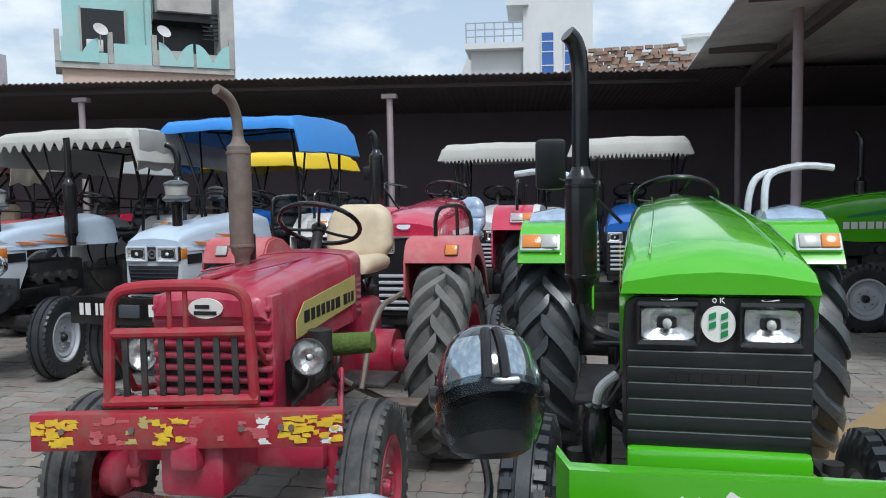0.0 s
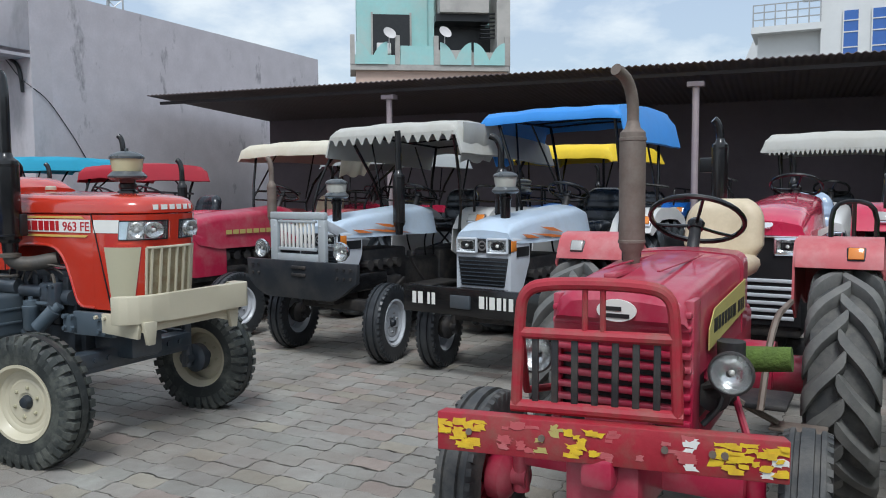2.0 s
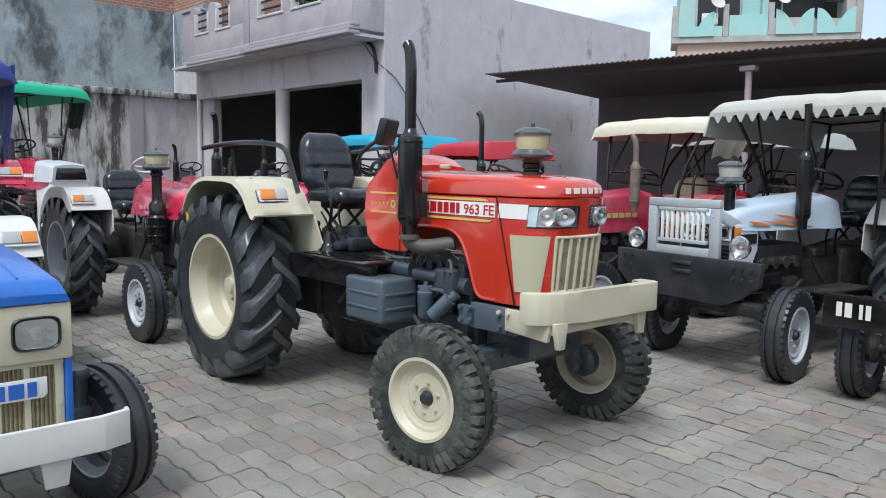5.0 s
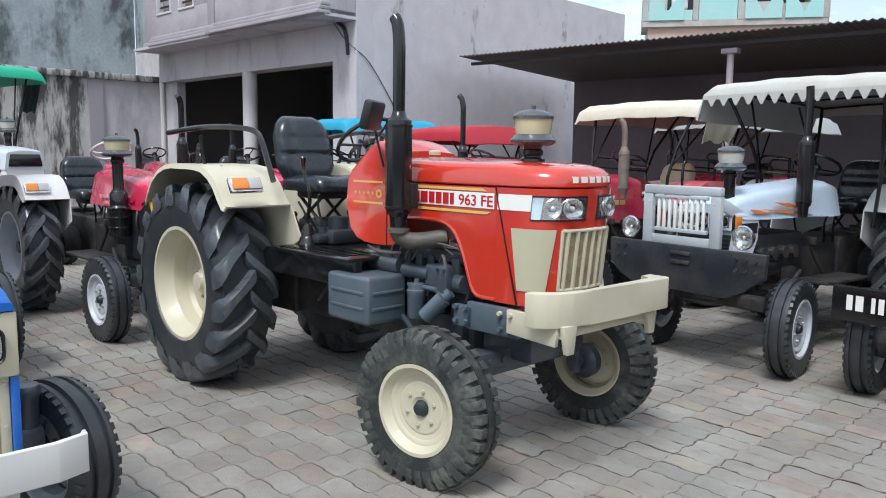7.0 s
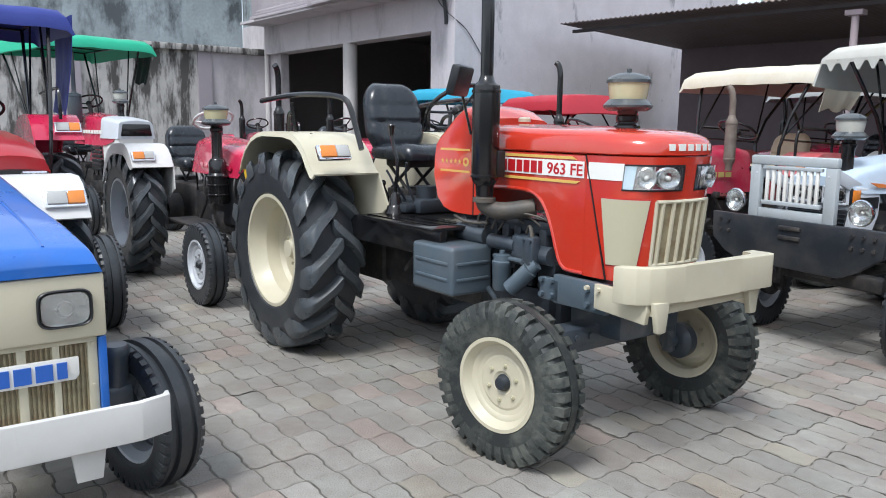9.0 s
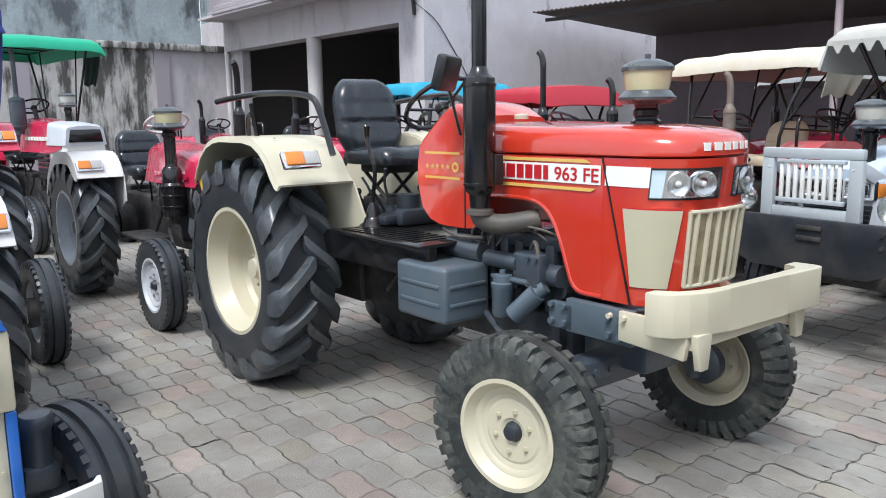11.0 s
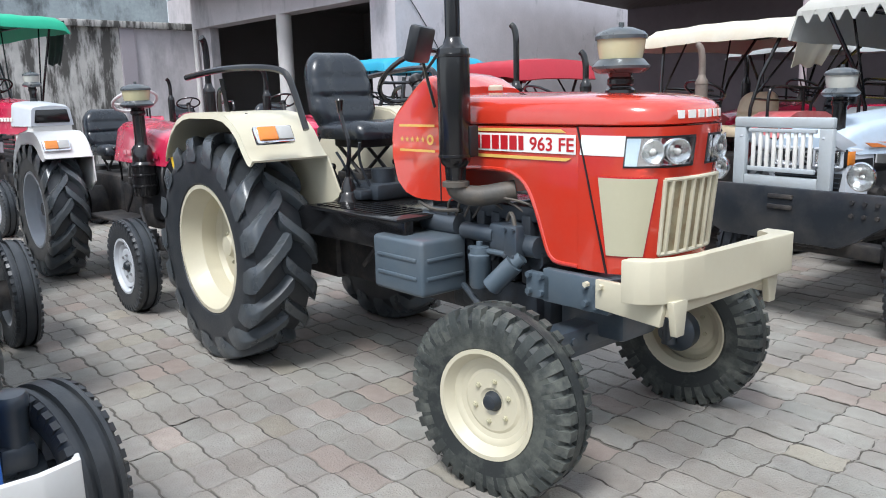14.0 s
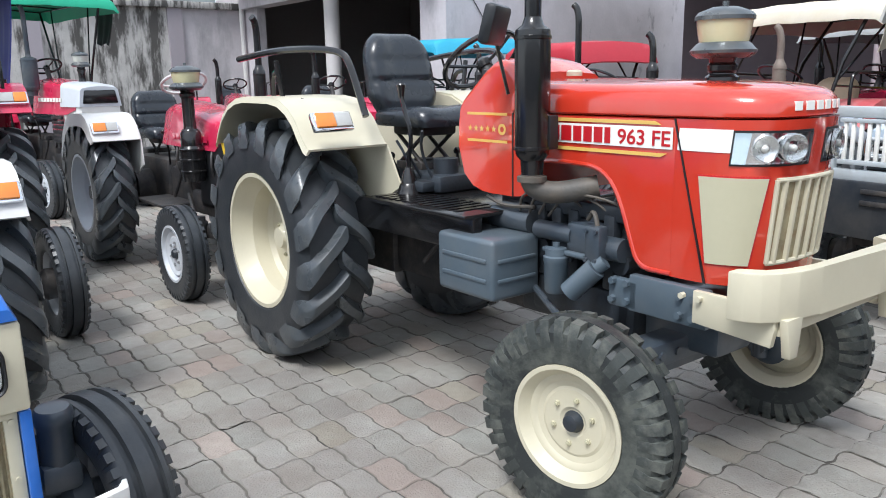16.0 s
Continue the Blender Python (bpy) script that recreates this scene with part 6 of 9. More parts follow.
    for left in (True, False):
        fe = fender(t, s, left, CREAM, front=0.68, top=1.525, rail=False, path=[(-0.50, 1.25), (-0.45, 1.33), (-0.37, 1.42), (-0.27, 1.485), (-0.16, 1.52), (-0.05, 1.532), (0.28, 1.53), (0.40, 1.515), (0.49, 1.475), (0.56, 1.42), (0.62, 1.34), (0.67, 1.285), (0.70, 1.272)])
        k = 1 if left else -1
        bm = bmesh.new()
        y = k * 0.66
        tube(bm, [(0.78, y * 0.80, 1.44), (0.74, y * 0.80, 1.52), (0.66, y * 0.82, 1.72), (0.60, y * 0.84, 1.775), (0.42, y * 0.95, 1.795), (0.1, y * 1.05, 1.795), (-0.34, y * 1.08, 1.76)], 0.019, 8)
        tube(bm, [(0.12, y * 1.0, 1.50), (0.12, y * 1.05, 1.74)], 0.015, 8)
        tube(bm, [(0.12, y * 1.05, 1.68), (0.02, y * 1.02, 1.66), (0.0, y * 1.0, 1.5)], 0.015, 8)
        part("grab_rail", bm, BLACK, fe)
        bm = bmesh.new()
        prism(bm, [(-0.495, 1.255), (-0.40, 1.255), (-0.43, 1.12)], pose(0, k * 0.80, 0, 90, 0, 0), 0.006)
        part("reflector_plate", bm, DECALYEL, fe, "small yellow reflector plate")
        for x, z in ((0.18, 1.45), (0.30, 1.45), (0.42, 1.44)):
            bm = bmesh.new()
            cyl(bm, (x, k * 0.70, 1.533), (x, k * 0.70, 1.537), 0.008, seg=8)
            part("rivet", bm, ELBOW, fe)
    # mirror on an arm
    bm = bmesh.new()
    mm = pose(1.665, -0.42, 1.845, 0, 15, 30)
    box(bm, (-0.03, -0.11, -0.085), (0.03, 0.11, 0.085), 0.02, m=mm)
    mir = part("mirror", bm, BLACKMATT, t, "black plastic wing mirror")
    bm = bmesh.new()
    tube(bm, [(1.62, -0.38, 1.80), (1.60, -0.33, 1.70), (1.62, -0.30, 1.55)], 0.008, 6)
    part("mirror_arm", bm, BLACK, mir)
    bm = bmesh.new()
    tube(bm, [(0.84, -0.30, 1.0), (0.82, -0.30, 1.17), (0.87, -0.30, 1.34), (0.80, -0.30, 1.47), (0.78, -0.30, 1.55)], 0.012, 8)
    revolve(bm, [(0.075, 1.02), (0.06, 1.05), (0.055, 1.07), (0.045, 1.08), (0.04, 1.11), (0.02, 1.16), (0, 1.16)], pose(0.83, -0.30, 0), 14)
    revolve(bm, [(0, 1.52), (0.014, 1.525), (0.022, 1.58), (0.026, 1.595), (0.02, 1.605), (0, 1.607)], pose(0.78, -0.30, 0), 12)
    part("gear_lever", bm, BLACK, t)
    bm = bmesh.new()
    box(bm, (0.75, -0.55, 1.00), (1.6, 0.55, 1.02), 0.006)
    box(bm, (0.5, -0.5, 0.84), (1.6, -0.44, 1.005), 0.01)
    plat = part("platform", bm, BLACK, t, "black ribbed driver platform")
    for k in range(12):
        bm = bmesh.new()
        box(bm, (0.80 + 0.06 * k, -0.5, 1.02), (0.83 + 0.06 * k, -0.25, 1.026))
        part("tread_rib", bm, BLACK, plat)
    bm = bmesh.new()
    box(bm, (0.62, -0.22, 1.02), (1.0, 0.22, 1.12), 0.03)
    box(bm, (0.70, -0.30, 1.03), (0.95, -0.18, 1.09), 0.02)
    cyl(bm, (0.9, -0.1, 1.1), (0.9, -0.1, 1.2), 0.07, seg=14)
    for k, h in enumerate((0.20, 0.12, 0.26)):
        tube(bm, [(0.72 + 0.1 * k, -0.2, 1.08), (0.76 + 0.07 * k, -0.27, 1.12 + h * 0.5), (0.72 + 0.12 * k, -0.30, 1.1 + h)], 0.008, 6)
    part("gear_housing", bm, ENGINE, t)
    return t


red_tractor()


# ---- old red tractor with the guard ----
def old_red_tractor():
    t, s = chassis("tractor", "old faded red tractor with pipe guard and chipped bumper", 3.17, 2.51, -137, Rr=0.60, Wr=0.33, rr=0.325, yr=0.70, Rf=0.375, Wf=0.165, rf=0.205, yf=0.64, xf=1.53, steer=3, rim=OLDRED, tyre=OLDRUBBER, tyre_f=OLDRUBBER, hub=OLDRED, bolt=RUST, engine=OLDRED, gear=OLDRED, axle=OLDRED, fend_out=0.95, dish=-0.04)
    bm = bmesh.new()
    loft(bm, [ring_of(x, w, z0, z1, 0.06, w * 0.96, 0.012) for x, w, z0, z1 in ((0.645, 0.275, 0.92, 1.285), (1.0, 0.272, 0.92, 1.275), (1.6, 0.265, 0.9, 1.235), (1.64, 0.262, 0.9, 1.225), (1.70, 0.255, 1.10, 1.205), (1.72, 0.24, 1.12, 1.18))])
    hood = part("bonnet", bm, OLDRED, t)
    bm = bmesh.new()
    loft(bm, [ring_of(0.40, 0.25, 0.95, 1.27, 0.06), ring_of(0.44, 0.27, 0.93, 1.295, 0.06), ring_of(0.632, 0.278, 0.92, 1.29, 0.06)])
    part("dash_cowl", bm, OLDRED, t)
    bm = bmesh.new()
    box(bm, (1.18, -0.10, 1.255), (1.58, -0.05, 1.275), 0.006)
    box(bm, (0.6, 0.10, 1.285), (1.55, 0.115, 1.292), 0.003)
    box(bm, (0.6, -0.115, 1.285), (1.55, -0.10, 1.292), 0.003)
    part("bonnet_ridge", bm, OLDRED, hood)
    bm = bmesh.new()
    box(bm, (1.0, -0.25, 0.70), (1.66, 0.25, 1.12), 0.02)
    part("radiator_core", bm, BLACKMATT, t)
    for k in range(9):
        z = 0.735 + 0.05 * k
        bm = bmesh.new()
        box(bm, (1.60, -0.265, z), (1.70, 0.265, z + 0.024), 0.008)
        part("grille_bar", bm, OLDRED, t)
    for k in (-1, 1):
        bm = bmesh.new()
        y0, y1 = sorted((k * 0.235, k * 0.27))
        box(bm, (1.56, y0, 0.70), (1.68, y1, 1.2), 0.008)
        part("grille_side", bm, OLDRED, t)
        m = pose(0, k * 0.277, 0, 90, 0, 0 if k < 0 else 180)
        sx = 1 if k < 0 else -1
        bm = bmesh.new()
        pts = [(sx * 0.58, 1.02), (sx * 1.45, 0.98), (sx * 1.45, 1.06), (sx * 1.35, 1.13), (sx * 0.58, 1.17)]
        prism(bm, pts if sx > 0 else pts[::-1], m, 0.004)
        de = part("name_plate", bm, DECALPALE, hood, "faded gold side badge")
        bm = bmesh.new()
        mm = m @ Matrix.Translation((0, 0, 0.004))
        for a, b in ((0.62, 0.66), (0.68, 0.71), (0.73, 0.79), (0.85, 0.92), (0.94, 0.99), (1.01, 1.06), (1.08, 1.13), (1.15, 1.20), (1.22, 1.27), (1.29, 1.36)):
            a, b = (sx * a, sx * b) if sx > 0 else (sx * b, sx * a)
            prism(bm, [(a, 1.035), (b, 1.035), (b, 1.09), (a, 1.09)], mm, 0.002)
        part("maker_mark", bm, BLACKMATT, de)
        round_lamp(t, 1.585, k * 0.385, 0.93, 0.078, 0, DIRTYBLACK)
        bm = bmesh.new()
        tube(bm, [(1.55, k * 0.38, 0.93), (1.48, k * 0.33, 0.86), (1.42, k * 0.24, 0.82)], 0.016, 8)
        part("lamp_bracket", bm, DIRTYBLACK, t)
    bm = bmesh.new()
    prism(bm, [(0.075 * math.cos(a), 0.042 * math.sin(a)) for a in (2 * math.pi * k / 24 for k in range(24))], pose(1.725, 0.0, 1.155, 90, 0, 90), 0.01)
    lg = part("badge", bm, DECALWHITE, t, "white oval badge")
    bm = bmesh.new()
    for a, b, z in ((-0.045, 0.02, 0.008), (-0.05, 0.05, -0.018)):
        prism(bm, [(a, z - 0.009), (b, z - 0.009), (b, z + 0.007), (a, z + 0.007)], pose(1.736, 0.0, 1.155, 90, 0, 90), 0.002)
    part("badge_mark", bm, BLACKMATT, lg)
    # guard of bent pipe
    bm = bmesh.new()
    X = 1.96
    tube(bm, [(X, -0.32, 0.83), (X, -0.305, 1.15), (X, -0.29, 1.25), (X, -0.2, 1.285), (X, 0.2, 1.285), (X, 0.29, 1.25), (X, 0.305, 1.15), (X, 0.32, 0.83)], 0.024, 10)
    gd = part("front_guard", bm, RUSTRED, t, "rusting red pipe guard")
    for hw, z, r in ((0.31, 1.10, 0.022), (0.34, 0.83, 0.024)):
        bm = bmesh.new()
        tube(bm, [(X, -hw, z), (X, hw, z)], r, 10, 0)
        part("guard_rail", bm, RUSTRED, gd)
    for y in (-0.04, 0.03):
        bm = bmesh.new()
        tube(bm, [(X, y, 1.28), (X, y, 1.08)], 0.012, 8, 0)
        part("guard_bar", bm, RUSTRED, gd)
    for k in range(7):
        y = -0.24 + 0.08 * k
        bm = bmesh.new()
        box(bm, (X - 0.008, y - 0.014, 0.84), (X + 0.008, y + 0.014, 1.10), 0.004)
        part("guard_bar", bm, DIRTYBLACK, gd)
    for k in (-1, 1):
        bm = bmesh.new()
        tube(bm, [(X - 0.01, k * 0.30, 1.08), (1.62, k * 0.36, 0.80), (1.35, k * 0.3, 0.75)], 0.016, 8, 0)
        part("guard_stay", bm, RUSTRED, gd)
    # bumper and guard sit askew on the nose
    gd.matrix_basis = pose(1.90, -0.025, -0.015, 0, 0, 11) @ Matrix.Diagonal((1, 0.89, 1, 1)) @ pose(-1.96, 0, 0)
    bump = bull_bumper(t, 2.02, 1.26, 0.655, 0.80, RUSTRED, 0.06)
    bump.matrix_basis = pose(1.955, 0.02, -0.015, 0, 0, 11) @ Matrix.Diagonal((1, 0.96, 1, 1)) @ pose(-2.02, 0, 0)
    chips = random.Random(3)
    for y, mm, wd, n in ((-0.56, DECALYEL, 0.11, 7), (-0.48, DECALYEL, 0.10, 6), (-0.30, PINK, 0.14, 5), (-0.07, DECALYEL, 0.12, 8), (0.06, PINK, 0.16, 3), (-0.2, DECALPALE, 0.12, 3), (0.27, PINK, 0.10, 5), (0.30, DECALWHITE, 0.03, 3), (0.42, DECALYEL, 0.06, 5), (0.53, DECALYEL, 0.18, 12), (0.58, DECALWHITE, 0.06, 3)):
        bm = bmesh.new()
        for q in range(2 * n):
            cy, cz = y + chips.uniform(-wd / 2, wd / 2), 0.7275 + chips.uniform(-0.05, 0.05)
            long, tall, lean = chips.uniform(0.012, 0.032), chips.uniform(0.006, 0.015), chips.uniform(-0.5, 0.5)
            rim = []
            for a, b in ((-1, -0.8), (-0.3, -1), (0.4, -0.9), (1, -1), (0.9, 0.1), (1.05, 0.9), (0.2, 1), (-0.5, 0.8), (-1, 1), (-0.85, 0)):
                a, b = a * chips.uniform(0.75, 1.15), b * chips.uniform(0.6, 1.2)
                rim.append((max(-0.625, min(0.625, cy + long * a + lean * tall * b)), max(0.662, min(0.793, cz + tall * b))))
            prism(bm, rim, pose(2.0203 + 0.0004 * q, 0, 0, 90, 0, 90), 0.0008)
        part("worn_paint_patch", bm, mm, bump, "worn remnant of bumper lettering")
    for y in (-0.5, -0.22, 0.22, 0.38, 0.42):
        bm = bmesh.new()
        cyl(bm, (2.018, y, 0.735), (2.03, y, 0.735), 0.013, seg=8)
        part("bumper_bolt", bm, RUST, bump)
    bm = bmesh.new()
    box(bm, (1.42, -0.14, 0.42), (1.90, 0.14, 0.66), 0.03)
    box(bm, (1.84, -0.06, 0.55), (1.96, 0.06, 0.665), 0.02)
    part("front_weight", bm, OLDRED, t)
    exhaust(t, 1.12, -0.12, 1.24, 1.87, 2.11, 0.057, (1.0, -0.3), RUST, 0.026, 0.13)
    bm = bmesh.new()
    cyl(bm, (0.98, -0.16, 1.25), (0.98, -0.16, 1.42), 0.045, seg=14)
    part("air_intake", bm, BLACKMATT, t)
    steering(t, 0.34, 1.44, 32, 0.235, BLACK)
    seat(t, -0.22, 1.12, BEIGE, 0.46, 0.42, False)
    for left in (True, False):
        fe = fender(t, s, left, PINK, front=0.0, ind=False, rail=False, drop=1.0, path=[(-0.62, 0.91), (-0.52, 1.09), (-0.38, 1.22), (-0.2, 1.31), (-0.06, 1.335), (0.03, 1.325), (0.075, 1.295), (0.11, 1.24), (0.125, 1.19)])
        k = 1 if left else -1
        bm = bmesh.new()
        y0, y1 = k * 0.55, k * 0.85
        if left:
            tube(bm, [(-0.04, y0 + k * 0.06, 1.31), (-0.04, y0 + k * 0.06, 1.47), (-0.06, y0 + k * 0.1, 1.53), (-0.10, y1 - k * 0.08, 1.53), (-0.12, y1 - k * 0.03, 1.47), (-0.12, y1 - k * 0.03, 1.32)], 0.013, 8, 1)
            tube(bm, [(-0.16, y0 + k * 0.16, 1.53), (-0.24, y0 + k * 0.16, 1.52), (-0.26, y0 + k * 0.16, 1.33)], 0.012, 8, 1)
        else:
            tube(bm, [(-0.36, y0 + k * 0.04, 1.33), (-0.36, y0 + k * 0.04, 1.56), (-0.42, y0 + k * 0.04, 1.60), (-0.66, y0 + k * 0.04, 1.60)], 0.012, 8, 1)
        part("grab_rail", bm, BLACK, fe)
        m = pose(0.085, k * 0.735, 1.255, 90, 0, 90) @ pose(0, 0, 0, -25, 0, 0)
        bm = bmesh.new()
        prism(bm, [(-0.045, -0.04), (0.045, -0.04), (0.045, 0.04), (-0.045, 0.04)], m, 0.03, 0.01)
        ic = part("indicator_lamp", bm, BLACKMATT, fe)
        bm = bmesh.new()
        prism(bm, [(-0.036, -0.032), (0.036, -0.032), (0.036, 0.032), (-0.036, 0.032)], m @ pose(0, 0, 0.028), 0.015, 0.006)
        part("lens", bm, AMBER if left else CLEARLENS, ic)
    bm = bmesh.new()
    cyl(bm, (1.18, 0.32, 0.90), (1.18, 0.55, 0.92), 0.055, 0.05, 18)
    part("air_filter_sock", bm, ALGAE, t, "mossy green cloth-wrapped hose")
    bm = bmesh.new()
    cyl(bm, (1.32, 0.34, 0.86), (1.32, 0.34, 1.0), 0.055, seg=14)
    cyl(bm, (1.25, 0.3, 0.80), (1.45, 0.3, 0.80), 0.06, seg=14)
    for k in range(5):
        tube(bm, [(1.5 - 0.1 * k, 0.27, 0.7), (1.45 - 0.1 * k, 0.34, 0.78), (1.4 - 0.1 * k, 0.3, 0.9)], 0.012, 6)
    part("injector_pump", bm, DIRTYBLACK, t)
    bm = bmesh.new()
    box(bm, (0.62, 0.42, 0.495), (0.76, 0.66, 0.51), 0.006)
    tube(bm, [(0.7, 0.45, 0.52), (0.8, 0.3, 0.62), (0.9, 0.25, 0.7)], 0.015, 6)
    tube(bm, [(0.2, 0.45, 1.02), (0.7, 0.42, 1.0), (0.9, 0.40, 0.62)], 0.016, 6)
    part("foot_step", bm, RUST, t, "rusty brown foot step")
    return t


old_red_tractor()


# ---- bright green tractor ----
def green_tractor(x, y, yaw, label, full=True):
    t, s = chassis("tractor", label, x, y, yaw, Rr=0.67, Wr=0.36, rr=0.355, yr=0.70, Rf=0.38, Wf=0.19, rf=0.215, yf=0.62, xf=2.02, rim=SILVER, blocks=32, dish=-0.04, fend_out=0.85)
    bm = bmesh.new()
    secs = [(0.70, 0.22, 1.05, 1.49, 0.19), (0.95, 0.27, 1.0, 1.53, 0.235), (1.3, 0.30, 0.95, 1.515, 0.27), (1.8, 0.315, 0.95, 1.47, 0.295), (2.15, 0.32, 0.98, 1.41, 0.31), (2.29, 0.322, 1.15, 1.375, 0.315), (2.345, 0.322, 1.265, 1.345, 0.316), (2.375, 0.32, 1.275, 1.312, 0.312)]
    loft(bm, [ring_of(a, w, z0, z1, min(0.06, (z1 - z0) * 0.4), tw, 0.03) for a, w, z0, z1, tw in secs])
    hood = part("bonnet", bm, GREEN, t)
    bm = bmesh.new()
    tube(bm, [(0.95, -0.15, 1.553), (1.8, -0.18, 1.488), (2.3, -0.22, 1.39)], 0.004, 6)
    tube(bm, [(0.95, 0.15, 1.553), (1.8, 0.18, 1.488), (2.3, 0.22, 1.39)], 0.004, 6)
    part("bonnet_crease", bm, GREEN, hood)
    bm = bmesh.new()
    loft(bm, [ring_of(1.7, 0.30, 0.80, 1.24, 0.04, 0.30, 0), ring_of(2.28, 0.312, 0.78, 1.275, 0.04, 0.312, 0), ring_of(2.36, 0.30, 0.78, 1.262, 0.04, 0.30, 0)])
    nose = part("nose_cowl", bm, BLACKMATT, t, "black plastic nose cowl")
    for k in range(6):
        z = 0.80 + 0.05 * k
        bm = bmesh.new()
        box(bm, (2.34, -0.297, z), (2.372, 0.297, z + 0.0465), 0.005)
        part("grille_slat", bm, BLACKMATT, nose)
        bm = bmesh.new()
        box(bm, (2.366, -0.292, z + 0.0455), (2.3745, 0.292, z + 0.0485), 0.001)
        part("slat_edge", bm, STEEL, nose)
    bm = bmesh.new()
    brand_bars(bm, pose(2.3705, -0.16, 1.006, 90, 0, 90), (0.02, 0.035, 0.035, 0.035, 0.0, 0.035, 0.035, 0.035, 0.04), 0.03, 0.004, 0.25)
    part("maker_mark", bm, BLACK, nose)
    lamps = []
    for k in (-1, 1):
        lamps.append(square_lamp(t, pose(2.375, k * 0.165, 1.185, 90, 0, 90), 0.17, 0.095, BLACK))
        bm = bmesh.new()
        m = pose(0, k * 0.318, 0, 90, 0, 0 if k < 0 else 180)
        sx = 1 if k < 0 else -1
        for q in range(7):
            a, b = sorted((sx * (1.42 + 0.085 * q), sx * (1.485 + 0.085 * q)))
            prism(bm, [(a, 1.10), (b, 1.10), (b, 1.18), (a, 1.18)], m, 0.004)
        part("maker_mark", bm, DECALWHITE, hood, "white side lettering shown as plain blocks")
        bm = bmesh.new()
        pts = [(sx * 1.3, 1.30), (sx * 1.95, 1.22), (sx * 1.95, 1.25), (sx * 1.3, 1.36)]
        prism(bm, pts if sx > 0 else pts[::-1], m, 0.003)
        part("swoosh_decal", bm, DECALYEL if full else DECALGREEN, hood)
    bm = bmesh.new()
    revolve(bm, [(0, 0), (0.055, 0), (0.055, 0.008), (0, 0.008)], pose(2.368, 0.0, 1.185, 90, 0, 90), 28)
    bd = part("badge", bm, DECALWHITE, t, "round white badge with green leaf shape")
    bm = bmesh.new()
    for a, b, c in ((-0.03, -0.008, 0.02), (-0.03, -0.008, -0.008), (0.008, 0.03, 0.02), (0.008, 0.03, -0.008), (0.008, 0.03, -0.034)):
        prism(bm, [(a, c - 0.008), (b, c), (b, c + 0.018), (a, c + 0.010)], pose(2.377, 0.0, 1.185, 90, 0, 90), 0.003)
    part("badge_leaf", bm, DECALGREEN, bd)
    bm = bmesh.new()
    for y in (-0.16, 0.16):
        tube(bm, [(2.372, y - 0.025, 1.258), (2.372, y - 0.01, 1.253), (2.372, y + 0.03, 1.260)], 0.002, 5)
    tube(bm, [(2.372, -0.02, 1.256), (2.372, -0.012, 1.248), (2.372, -0.005, 1.256), (2.372, -0.012, 1.264), (2.372, -0.02, 1.256)], 0.002, 5)
    tube(bm, [(2.372, 0.006, 1.265), (2.372, 0.006, 1.248)], 0.002, 5)
    tube(bm, [(2.372, 0.018, 1.265), (2.372, 0.008, 1.257), (2.372, 0.02, 1.248)], 0.002, 5)
    part("chalk_marks", bm, DECALWHITE, nose, "chalk ticks and the letters OK")
    bm = bmesh.new()
    box(bm, (2.05, -0.30, 0.66), (2.40, 0.30, 0.80), 0.02)
    ap = part("nose_apron", bm, GREEN, t)
    bm = bmesh.new()
    box(bm, (2.395, -0.08, 0.695), (2.408, 0.08, 0.725), 0.01)
    part("apron_slot", bm, BLACKMATT, ap)
    bm = bmesh.new()
    loft(bm, [[(2.44, -0.53, 0.54), (2.50, -0.53, 0.54), (2.50, -0.53, 0.81), (2.44, -0.53, 0.81)], [(2.51, -0.48, 0.52), (2.57, -0.48, 0.52), (2.57, -0.48, 0.785), (2.51, -0.48, 0.785)], [(2.51, 0.48, 0.52), (2.57, 0.48, 0.52), (2.57, 0.48, 0.785), (2.51, 0.48, 0.785)], [(2.44, 0.53, 0.54), (2.50, 0.53, 0.54), (2.50, 0.53, 0.81), (2.44, 0.53, 0.81)]])
    box(bm, (2.30, -0.25, 0.52), (2.53, 0.25, 0.60), 0.01)
    bump = part("bumper", bm, GREEN, t)
    bm = bmesh.new()
    blob = random.Random(8)
    for q in range(6):
        c = (-0.13 + 0.05 * q, 0.715 + blob.uniform(-0.02, 0.02))
        prism(bm, [(c[0] + 0.024 * blob.uniform(0.5, 1.2) * math.cos(2 * math.pi * j / 8), c[1] + 0.02 * blob.uniform(0.4, 1.2) * math.sin(2 * math.pi * j / 8)) for j in range(8)], pose(2.5705 + 0.0005 * q, 0, 0, 90, 0, 90), 0.001)
    part("torn_sticker", bm, DECALWHITE, bump, "torn white sticker")
    for y in (-0.22, 0.22):
        bm = bmesh.new()
        cyl(bm, (2.565, y, 0.68), (2.575, y, 0.68), 0.014, seg=12)
        part("bumper_hole", bm, BLACKMATT, bump)
    longer = pose(0, 0, 0.018) @ Matrix.Diagonal((1.06, 0.90, 1, 1))  # a longer, slimmer nose
    for q in (hood, nose, bd, ap, bump, *lamps):
        q.matrix_basis = longer @ q.matrix_basis
    exhaust(t, 1.60, -0.45, 1.13, 1.68, 2.26, 0.068, (0.35, -0.5), BLACK, 0.037, 0.10)
    bm = bmesh.new()
    tube(bm, [(1.60, -0.45, 1.16), (1.60, -0.43, 1.04), (1.62, -0.34, 0.99), (1.66, -0.22, 0.98)], 0.030, 10)
    box(bm, (1.50, -0.40, 0.96), (1.70, -0.20, 0.985), 0.006)
    part("exhaust_bracket", bm, BLACK, t)
    bm = bmesh.new()
